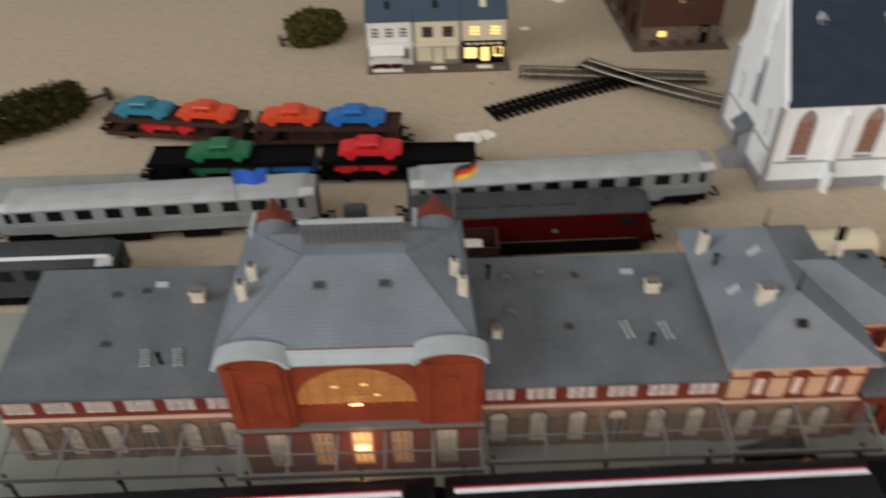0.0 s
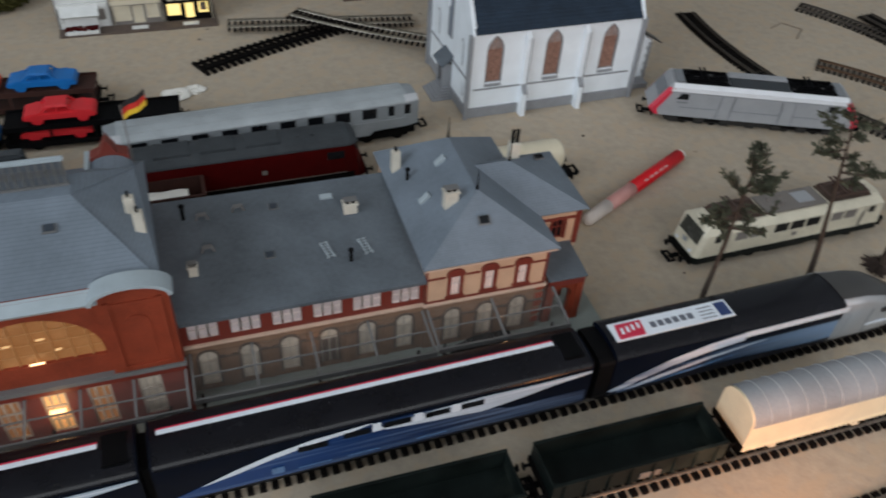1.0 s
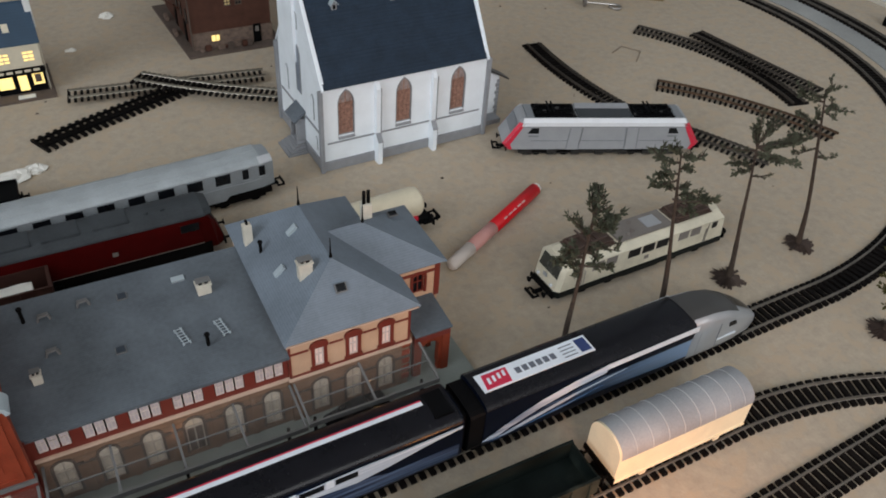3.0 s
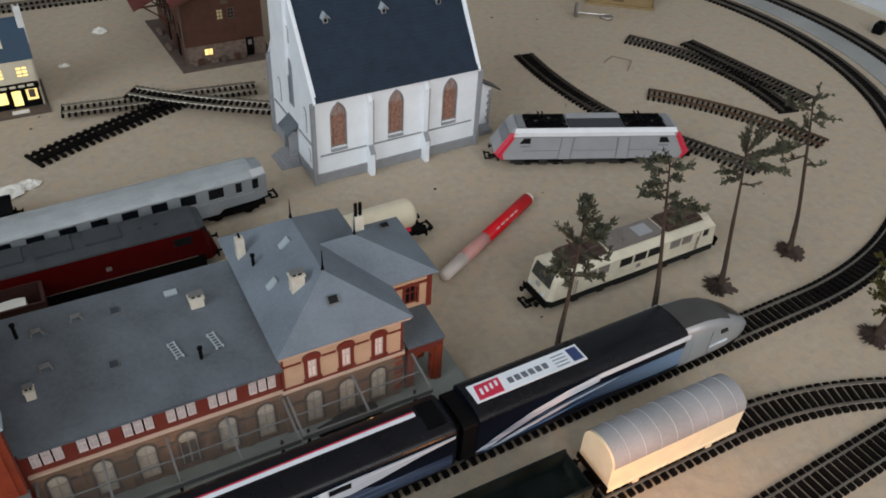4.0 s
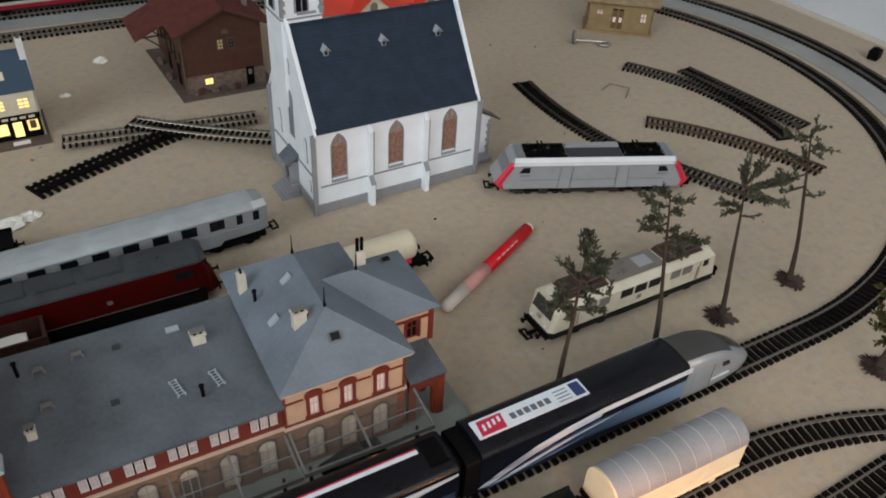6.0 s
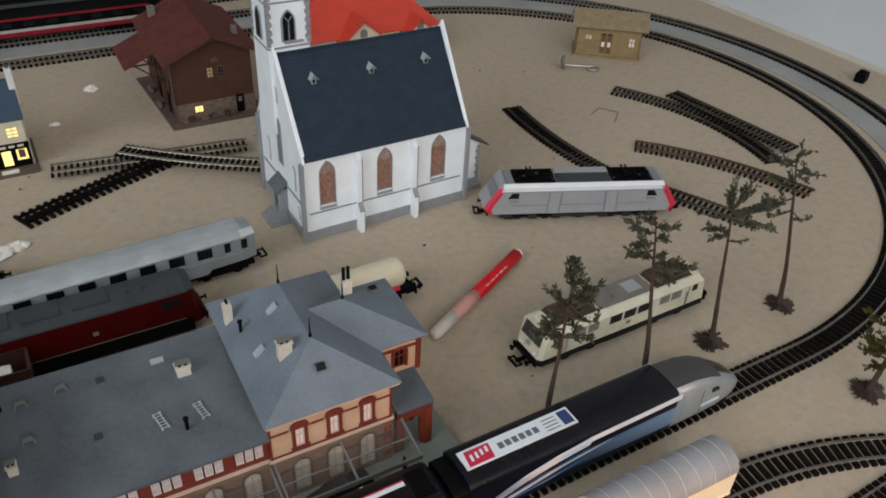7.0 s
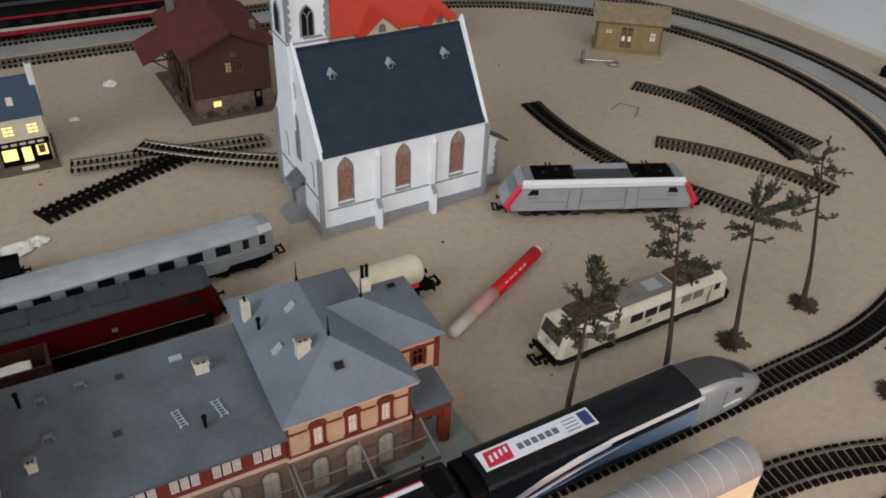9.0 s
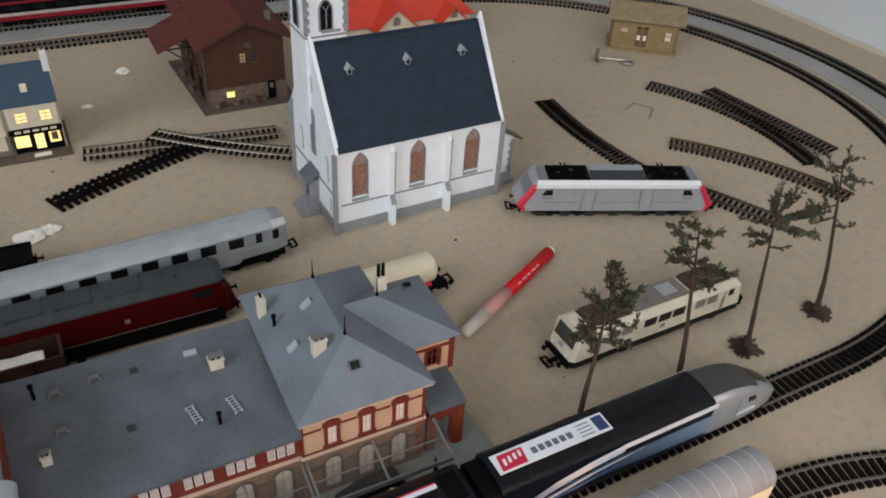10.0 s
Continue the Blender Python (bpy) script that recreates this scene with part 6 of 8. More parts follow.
# small open wagon with a white load
ow = thing("open_wagon", "small brown open wagon with a white load", "model wagon", (0.0490, 0.4880, 0), 0.6, "rolling stock")
m = Mesh()
for a in ((-0.0420, 0.0420, -0.0125, -0.0115), (-0.0420, 0.0420, 0.0115, 0.0125), (-0.0420, -0.0410, -0.0115, 0.0115), (0.0410, 0.0420, -0.0115, 0.0115)):
    m.box(*a, 0.0085, 0.0310)
part("box_body", m.box(-0.0410, 0.0410, -0.0115, 0.0115, 0.0085, 0.0105), BROWNWAGON, ow)
part("load", Mesh().loft([[(x, y, 0.0105) for y in (-0.0112, 0.0040)] + [(x, 0.0040, 0.0272 + 0.0005 * math.sin(k * 2.1)), (x, -0.0020, 0.0284 + 0.0004 * math.cos(k * 1.7)), (x, -0.0112, 0.0278 + 0.0005 * math.cos(k * 2.6))] for k, x in enumerate([-0.0405 + 0.0064 * i for i in range(12)])]), PAPER, ow, "white lumpy load")
part("top_rim", Mesh().box(-0.0425, 0.0425, 0.0112, 0.0130, 0.0310, 0.0318).box(-0.0425, 0.0425, -0.0130, -0.0112, 0.0310, 0.0318).box(0.0400, 0.0425, -0.0112, 0.0112, 0.0310, 0.0318), BROWNWAGON, ow)
for x in (-0.021, 0.0, 0.021):
    side_plate(ow, "side_rib", bar(x - 0.0007, x + 0.0007, 0.0085, 0.0309), 0.0125, BROWNWAGON, (-1, 1), t=0.0006)
running_gear(ow, 0.0840, [-0.024, 0.024], bogie=False)

# tank wagon behind the station
tk = thing("tank_wagon", "cream model tank wagon with a red stripe", "model wagon", (0.3330, 0.4720, 0), 3.0, "rolling stock")
n = 20
prof = [(0.0128 * math.cos(2 * math.pi * i / n), 0.0265 + 0.0128 * math.sin(2 * math.pi * i / n)) for i in range(n)]
part("tank", Mesh().loft([[(x, y * k, 0.0265 + (z - 0.0265) * k) for y, z in prof] for x, k in ((-0.0425, 0.35), (-0.0415, 0.7), (-0.0390, 0.93), (-0.0360, 1), (0.0360, 1), (0.0390, 0.93), (0.0415, 0.7), (0.0425, 0.35))]), IVORY, tk, "smooth cream tank", smooth=True)
part("red_stripe", Mesh().prism(bar(-0.0350, 0.0340, 0.0165, 0.0195), "y", -0.0131, -0.0100), PINKRED, tk)
part("chassis", Mesh().box(-0.0450, 0.0450, -0.0105, 0.0105, 0.0085, 0.0128), BLACK, tk, bevel=0.0004)
part("end_platform", Mesh().box(0.0400, 0.0480, -0.0135, 0.0135, 0.0100, 0.0120).box(0.0440, 0.0446, -0.0130, -0.0122, 0.012, 0.022), BLACK, tk)
for x in (-0.026, 0.026):
    part("saddle", Mesh().box(x - 0.002, x + 0.002, -0.0110, 0.0110, 0.0128, 0.0190), BLACK, tk)
running_gear(tk, 0.0960, [-0.027, 0.027], bogie=False)


# double-deck car carriers with toy cars
def toy_car(at, turn, material, label):
    c = thing("toy_car", label, "toy car", at, turn, "toy cars on the carriers")
    c.scale = (1.12, 1.12, 1.12)
    body = [(-0.0250, 0.0026), (-0.0245, 0.0068), (-0.0160, 0.0082), (0.0130, 0.0084), (0.0235, 0.0074), (0.0250, 0.0050), (0.0250, 0.0026)]
    part("body", Mesh().prism(body, "y", -0.0094, 0.0094), material, c, bevel=0.0009)
    core = [[(x, y * k, z) for x, y in ((a, -0.0030), (b, -0.0030), (b, 0.0030), (a, 0.0030))] for a, b, z, k in ((-0.0115, 0.0085, 0.0080, 1.0), (-0.0086, 0.0056, 0.0121, 0.95))]
    part("cabin", Mesh().loft(core), material, c)
    cap = [[(x, y * k, z) for x, y in ((a, -0.0080), (b, -0.0080), (b, 0.0080), (a, 0.0080))] for a, b, z, k in ((-0.0096, 0.0066, 0.0119, 1.0), (-0.0084, 0.0052, 0.0132, 0.86))]
    part("roof", Mesh().loft(cap), material, c, bevel=0.0004)
    for s in (-1, 1):
        for poly in ([(-0.0138, 0.0080), (-0.0108, 0.0080), (-0.0074, 0.0121), (-0.0094, 0.0121)], [(0.0086, 0.0080), (0.0110, 0.0080), (0.0064, 0.0121), (0.0048, 0.0121)], [(-0.0018, 0.0080), (-0.0004, 0.0080), (-0.0006, 0.0121), (-0.0016, 0.0121)]):
            part("window_pillar", Mesh().prism(poly, "y", s * 0.0066, s * 0.0081), material, c)
        for x in (-0.0155, 0.0155):
            part("wheel", Mesh().cyl((x, s * 0.0078, 0.0032), (x, s * 0.0094, 0.0032), 0.0032, 12), material, c)
            part("wheel_arch", Mesh().cyl((x, s * 0.0092, 0.0038), (x, s * 0.00955, 0.0038), 0.0044, 14).cyl((x, s * 0.0090, 0.0034), (x, s * 0.0092, 0.0034), 0.0036, 14), material, c)
    return c


def carrier(at, turn, L, material, label, deck=0.0235):
    w = thing("car_carrier_wagon", label, "model wagon", at, turn, "rolling stock")
    for z in (0.0085, deck):
        m = Mesh().box(-L / 2, L / 2, -0.0135, 0.0135, z - 0.0016, z)
        part("deck", m, material, w)
        for s in (-1, 1):
            part("deck_rail", Mesh().box(-L / 2, L / 2, s * 0.0140 - 0.0006, s * 0.0140 + 0.0006, z - 0.0026, z + 0.0018), material, w)
    k = max(4, round(L / 0.036))
    for i in range(k + 1):
        x = -L / 2 + 0.002 + (L - 0.004) * i / k
        for s in (-1, 1):
            part("post", Mesh().box(x - 0.0009, x + 0.0009, s * 0.0140 - 0.0008, s * 0.0140 + 0.0008, 0.0065, deck), material, w)
    for i in range(k):
        x = -L / 2 + 0.002 + (L - 0.004) * (i + 0.5) / k
        part("cross_plank", Mesh().box(x - 0.0011, x + 0.0011, -0.0134, 0.0134, deck, deck + 0.0005), material, w)
    running_gear(w, L, [-L * 0.34, L * 0.34], bogie=False)
    return w


carrier((-0.2040, 0.6950, 0), -9.0, 0.1380, BROWNWAGON, "brown two-deck model car carrier wagon")
carrier((-0.0560, 0.6765, 0), -3.6, 0.1380, BROWNWAGON, "brown two-deck model car carrier wagon")
carrier((-0.1370, 0.6216, 0), -1.4, 0.1480, BLACK, "black two-deck model car carrier wagon", 0.0240)
carrier((0.0120, 0.6180, 0), -1.4, 0.1380, BLACK, "black two-deck model car carrier wagon", 0.0240)
for x, y, z, mt, word, turn in ((-0.2350, 0.6999, 0.0242, CARTEAL, "teal", -9.0), (-0.1720, 0.6899, 0.0242, CARORANGE, "orange-red", -9.0), (-0.0905, 0.6788, 0.0242, CARORANGE, "orange-red", 176.4),
                                (-0.0285, 0.6748, 0.0242, CARBLUE, "bright blue", -3.6), (-0.1470, 0.6218, 0.0247, CARGREEN, "green", 178.6), (-0.0125, 0.6186, 0.0247, CARRED, "bright red", -1.4),
                                (-0.2130, 0.6964, 0.0087, CARRED, "bright red", -9.0), (-0.0900, 0.6204, 0.0087, CARBLUE, "bright blue", -1.4), (-0.0180, 0.6187, 0.0087, CARRED, "bright red", -1.4), (-0.1480, 0.6219, 0.0087, CARGREEN, "green", -1.4)):
    toy_car((x, y, z), turn, mt, "%s moulded plastic toy car on a carrier deck" % word)


# the high-speed train at the platform
TH = 1.146                     # heading of the front straight


def train_prof(hw, zb, zs, zt, n=9):
    return [(-hw * 0.90, zb), (-hw, zb + 0.004), (-hw, zs)] + [(-hw * math.cos(math.pi * i / n) if 0 < i < n else 0, zs + (zt - zs) * math.sin(math.pi * i / n) ** 0.8) for i in range(1, n)] + [(hw, zs), (hw, zb + 0.004), (hw * 0.90, zb)]


def on_track(x, y=0.0):
    return (x, front_y(x) + y, 0.0045)


TRAIN = "high-speed train cars"
pc = thing("power_car", "blue, black and silver high-speed model train power car", "model locomotive", on_track(0.2955), TH, TRAIN)
HW, ZB, ZS, ZT = 0.0160, 0.0075, 0.0415, 0.0460
straight = [(x, train_prof(HW, ZB, ZS, ZT)) for x in (0.0095, 0.1750)]
nose = [(x, train_prof(hw, ZB - 0.0006 * i, zs, zt)) for i, (x, hw, zs, zt) in enumerate(((0.1752, HW + 0.0001, ZS, ZT + 0.0001), (0.1950, 0.0158, 0.0385, 0.0448), (0.2100, 0.0153, 0.0330, 0.0415), (0.2230, 0.0143, 0.0265, 0.0350), (0.2340, 0.0128, 0.0205, 0.0280), (0.2430, 0.0106, 0.0165, 0.0215), (0.2500, 0.0076, 0.0130, 0.0160), (0.2532, 0.0045, 0.0108, 0.0122)))]
part("body", Mesh().loft([[(x, y, z) for y, z in p] for x, p in straight]), TRAINNAVY, pc, "gloss dark blue body")
part("nose", Mesh().loft([[(x, y, z) for y, z in p] for x, p in nose]), NOSESILVER, pc, "silver streamlined nose", smooth=True)
roof = [[(x, y * 1.01, z + 0.0003) for y, z in p[2:-2]] for x, p in straight]
part("roof", Mesh().strip(roof), TRAINBLACK, pc, "gloss black roof", solid=False, smooth=True)
cap = [[(x, y * 1.02, z + 0.0006) for y, z in p[4:-4]] for x, p in [(0.1738, nose[0][1])] + nose[:4]]
part("nose_roof", Mesh().strip(cap), NOSETOP, pc, "dark grey nose top", solid=False, smooth=True)
ws = [[(x, y * 1.02, z + 0.0010) for y, z in p[5:-5]] for x, p in nose[3:6]]
part("windscreen", Mesh().strip(ws), DARKGLASS, pc, solid=False, smooth=True)
part("end_housing", Mesh().loft([[(x, y * 0.96, z if z < 0.03 else 0.03 + (z - 0.03) * 0.80) for y, z in train_prof(HW, ZB, ZS, ZT)] for x in (-0.0010, 0.0094)]), BLACK, pc, "black end housing")
side_plate(pc, "blue_panel", [(0.012, 0.0115), (0.090, 0.0115), (0.1745, 0.0140), (0.1745, 0.0310), (0.098, 0.0300), (0.055, 0.0240)], HW, TRAINFADE, (-1, 1), label="steel blue print fading to the front")
side_plate(pc, "swoosh", [(0.008, 0.0150), (0.028, 0.0245), (0.050, 0.0325), (0.074, 0.0378), (0.100, 0.0408), (0.100, 0.0340), (0.074, 0.0308), (0.050, 0.0258), (0.030, 0.0195), (0.016, 0.0138)], HW, TRAINSWOOSH, (-1, 1), lift=0.0008, label="white streaked swoosh")
side_plate(pc, "swoosh", [(0.014, 0.0120), (0.040, 0.0185), (0.075, 0.0252), (0.118, 0.0292), (0.080, 0.0238), (0.046, 0.0168), (0.022, 0.0116)], HW, TRAINSWOOSH, (-1, 1), lift=0.0006)
side_plate(pc, "swoosh", [(0.030, 0.0118), (0.060, 0.0172), (0.100, 0.0216), (0.066, 0.0160), (0.038, 0.0116)], HW, TRAINPALE, (-1, 1), lift=0.0006)
side_plate(pc, "white_line", [(0.098, 0.0407), (0.178, 0.0419), (0.178, 0.0372), (0.098, 0.0360)], HW, TRAINWHITE, (-1, 1), lift=0.0006, label="white line below the roof")
side_plate(pc, "dark_band", [(0.1005, 0.0358), (0.1745, 0.0369), (0.1745, 0.0312), (0.1005, 0.0304)], HW, TRAINNAVY, (-1, 1), lift=0.0006)
side_plate(pc, "dark_wedge", [(0.012, 0.0113), (0.1745, 0.0113), (0.1600, 0.0140), (0.105, 0.0168), (0.060, 0.0158), (0.030, 0.0130)], HW, TRAINNAVY, (-1, 1), lift=0.0010)
for x in (0.1830, 0.2020):
    side_plate(pc, "panel_joint", bar(x - 0.0002, x + 0.0002, 0.0110, 0.0330), 0.0157, SILVERROOF, (-1, 1), t=0.0003)
side_plate(pc, "cab_window", [(0.2120, 0.0262), (0.2190, 0.0262), (0.2170, 0.0300), (0.2110, 0.0305)], 0.0151, DARKGLASS, (-1, 1), t=0.0006)
side_plate(pc, "coupler_hatch_line", bar(0.203, 0.221, 0.0160, 0.0176), 0.0149, TRAINWHITE, (-1,), t=0.0008)
pl = part("roof_sign", Mesh().box(0.0135, 0.0960, -0.0062, 0.0080, ZT + 0.0001, ZT + 0.0008), TRAINWHITE, pc, "white roof sign with coloured blocks")
part("red_block", Mesh().prism([(0.0160, -0.0050), (0.0335, -0.0050), (0.0350, 0.0062), (0.0175, 0.0062)], "z", ZT + 0.0008, ZT + 0.0011), SIGNRED, pl)
for i in range(4):
    part("letter_bar", Mesh().prism([(0.0190 + i * 0.0038, -0.0020 + i * 0.0008), (0.0208 + i * 0.0038, -0.0020 + i * 0.0008), (0.0214 + i * 0.0038, 0.0028 + i * 0.0006), (0.0196 + i * 0.0038, 0.0028 + i * 0.0006)], "z", ZT + 0.0011, ZT + 0.0013), TRAINWHITE, pl)
for i in range(6):
    part("letter_bar", Mesh().box(0.0395 + i * 0.0052, 0.0432 + i * 0.0052, -0.0016, 0.0030, ZT + 0.0008, ZT + 0.0010), SIGNGREY, pl)
for i in range(4):
    part("letter_bar", Mesh().box(0.0740, 0.0840, -0.0040 + i * 0.0028, -0.0033 + i * 0.0028, ZT + 0.0008, ZT + 0.0010), SIGNGREY, pl)
part("blue_block", Mesh().box(0.0868, 0.0945, -0.0045, 0.0064, ZT + 0.0008, ZT + 0.0010), SIGNBLUE, pl)
part("skirt", Mesh().box(0.004, 0.236, -0.0128, 0.0128, 0.0030, 0.0080), BLACK, pc, bevel=0.0006)
running_gear(pc, 0.0, [[0.040, 0.074], [0.170, 0.204]], buffers=False, hook=False, r=0.0052)


def train_coach(x0, x1, stripe=True):
    c = thing("train_coach", "glossy dark blue high-speed train coach with white swoosh", "model coach", on_track(x0), TH, TRAIN)
    L = x1 - x0
    prof = train_prof(HW, ZB, 0.0408, ZT)
    part("body", Mesh().loft([[(x, y, z) for y, z in prof] for x in (0, L)]), TRAINNAVY, c, "gloss navy body")
    part("roof", Mesh().strip([[(x, y * 1.01, z + 0.0003) for y, z in prof[2:-2]] for x in (0.001, L - 0.001)]), TRAINBLACK, c, "gloss black roof", solid=False, smooth=True)
    if stripe:
        part("roof_stripe", Mesh().box(0.0045, L - 0.0180, 0.0022, 0.0050, ZT - 0.0006, ZT + 0.0006), TRAINWHITE, c, "white roof stripe")
        part("red_line", Mesh().box(0.0045, L - 0.0180, 0.0051, 0.0062, ZT - 0.0008, ZT + 0.0004), SIGNRED, c, "thin red roof line")
    side_plate(c, "blue_panel", [(0.002, 0.0118), (L - 0.002, 0.0118), (L - 0.002, 0.0222), (L * 0.80, 0.0222), (L * 0.60, 0.0387), (L * 0.44, 0.0387), (L * 0.28, 0.0336), (L * 0.12, 0.0222), (0.004, 0.0133)], HW, COACHFADE, (-1, 1), label="deep blue streaked lower side")
    side_plate(c, "swoosh", [(L * u, z) for u, z in ((0.09, 0.0203), (0.16, 0.0273), (0.24, 0.0334), (0.33, 0.0377), (0.46, 0.0400), (0.42, 0.0372), (0.33, 0.0344), (0.24, 0.0296), (0.16, 0.0240))], HW, TRAINWHITE, (-1, 1), lift=0.0007, label="white curved swoosh")
    side_plate(c, "swoosh", [(L * u, z) for u, z in ((0.46, 0.0339), (0.60, 0.0382), (0.72, 0.0395), (0.86, 0.0390), (0.995, 0.0397), (0.995, 0.0378), (0.90, 0.0346), (0.80, 0.0296), (0.72, 0.0268), (0.60, 0.0290), (0.50, 0.0312))], HW, COACHSWOOSH, (-1, 1), lift=0.0006, label="white streaked swoosh")
    for u0, u1 in ((0.295, 0.360), (0.395, 0.455), (0.485, 0.548), (0.582, 0.640), (0.668, 0.722)):
        z = 0.0301 if u0 < 0.3 else 0.0324 if u0 < 0.4 else 0.0334
        side_plate(c, "window", bar(L * u0, L * u1, z, z + 0.0044), HW, DARKGLASS, (-1, 1), lift=0.0009)
    for u in (0.469, 0.565, 0.654):
        side_plate(c, "white_pillar", bar(L * u - 0.0024, L * u + 0.0024, 0.0329, 0.0395), HW, TRAINWHITE, (-1, 1), lift=0.0011)
    side_plate(c, "door", bar(L * 0.235, L * 0.262, 0.0159, 0.0209), HW, TRAINPALE, (-1,), lift=0.0008)
    for u in (0.33, 0.44, 0.60):
        side_plate(c, "sill_line", bar(L * u - 0.009, L * u + 0.009, 0.0159, 0.0164), HW, TRAINPALE, (-1,), lift=0.0008)
    part("gangway", Mesh().box(L, L + 0.0048, -0.0115, 0.0115, 0.0090, 0.0400), BLACK, c, "black bellows between the cars", bevel=0.0008)
    for e in (0.0, L):
        part("end_cap", Mesh().loft([[(e + d, y * 0.985, z - 0.0002) for y, z in prof] for d in ((-0.0006, 0.0004))]), BLACK, c)
    part("end_roof_box", Mesh().box(L - 0.0165, L - 0.003, -0.0100, 0.0100, ZT - 0.003, ZT + 0.0005), BLACK, c, bevel=0.0008)
    part("skirt", Mesh().box(0.004, L - 0.004, -0.0128, 0.0128, 0.0030, 0.0080), BLACK, c, bevel=0.0006)
    running_gear(c, 0.0, [[0.020, 0.044], [L - 0.044, L - 0.020]], buffers=False, hook=False, r=0.0052)
    return c


train_coach(0.0450, 0.2895)
train_coach(-0.2050, 0.0395)
train_coach(-0.4550, -0.2105)

# freight wagons on the front siding
cw = thing("covered_wagon", "cream model covered wagon with a dusty grey vaulted roof", "model wagon", (0.4170, Y2 + 0.0050, 0.0045), 0.0, "rolling stock")
WL, WW = 0.1060, 0.0142
vault = [(-WW * math.cos(radians(a)), 0.0285 + 0.0125 * math.sin(radians(a)) ** 0.85) for a in range(0, 181, 12)]
part("body", Mesh().loft([[(x, y, z) for y, z in [(-WW, 0.0080)] + vault + [(WW, 0.0080)]] for x in (-WL / 2, WL / 2)]), WAGONCREAM, cw, "smooth cream body")
sh = [(y * 1.03, z + 0.0006) for y, z in vault]
part("roof", Mesh().strip([[(x, y, z) for y, z in sh] for x in (-WL / 2 + 0.0012, WL / 2 - 0.0002)]), WAGONROOF, cw, "dusty grey vaulted roof", solid=False, smooth=True)
for i in range(8):
    x = -WL / 2 + 0.0120 + i * 0.0122
    rb = [[(x + d, y * 1.03, z + 0.0003) for y, z in sh] for d in (-0.0002, 0.0002)]
    part("roof_rib", Mesh().strip([[(p[0], p[1], p[2] - 0.0009) for p in rb[0]], rb[0], rb[1], [(p[0], p[1], p[2] - 0.0009) for p in rb[1]]]), RIBGREY, cw, "pale roof rib", solid=False)
part("sill", Mesh().box(-WL / 2, WL / 2, -WW - 0.0008, WW + 0.0008, 0.0072, 0.0090), WAGONCREAM, cw, bevel=0.0003)
for x in (-0.030, 0.030):
    part("step_bracket", Mesh().box(x - 0.0022, x + 0.0022, -WW - 0.0006, -WW + 0.0006, 0.0038, 0.0074), WAGONCREAM, cw)
part("underframe", Mesh().box(-WL / 2 + 0.002, WL / 2 - 0.002, -0.0100, 0.0100, 0.0060, 0.0080), DARKMETAL, cw)
running_gear(cw, WL, [-0.031, 0.031], bogie=False)


def gondola(xc, L, label):
    g = thing("open_wagon", label, "model wagon", (xc, Y2 + 0.0035, 0.0045), 0.0, "rolling stock")
    w, zb, zt = 0.0140, 0.0080, 0.0235
    part("floor", Mesh().box(-L / 2, L / 2, -w, w, zb, zb + 0.0016), GONDOLA, g)
    for s in (-1, 1):
        part("side", Mesh().box(-L / 2, L / 2, s * w - 0.0006, s * w + 0.0006, zb + 0.0016, zt), GONDOLA, g, bevel=0.0002)
        part("end", Mesh().box(s * (L / 2 - 0.0006) - 0.0006, s * (L / 2 - 0.0006) + 0.0006, -w + 0.0006, w - 0.0006, zb + 0.0016, zt), GONDOLA, g, bevel=0.0002)
        part("top_rail", Mesh().box(-L / 2, L / 2, s * w - 0.0010, s * w + 0.0010, zt, zt + 0.0010), GONDOLA, g)
        for k in range(8):
            x = -L / 2 + L * (k + 0.5) / 8
            part("side_rib", Mesh().prism([(s * (w + 0.0007), zb), (s * (w + 0.0022), zb + 0.002), (s * (w + 0.0012), zt - 0.001), (s * (w + 0.0007), zt - 0.001)], "x", x - 0.0007, x + 0.0007), GONDOLA, g)
    part("number_plate", Mesh().box(-0.001, 0.012, -w - 0.0012, -w - 0.0008, zb + 0.003, zb + 0.008), TAUPE, g, "brown faded plate")
    running_gear(g, L, [-L * 0.3, L * 0.3], bogie=False, r=0.0032, frame_z=0.0072)
    return g


gondola(0.2965, 0.1080, "empty dark green-black open model wagon")
gondola(0.1730, 0.1080, "empty dark green-black open model wagon")


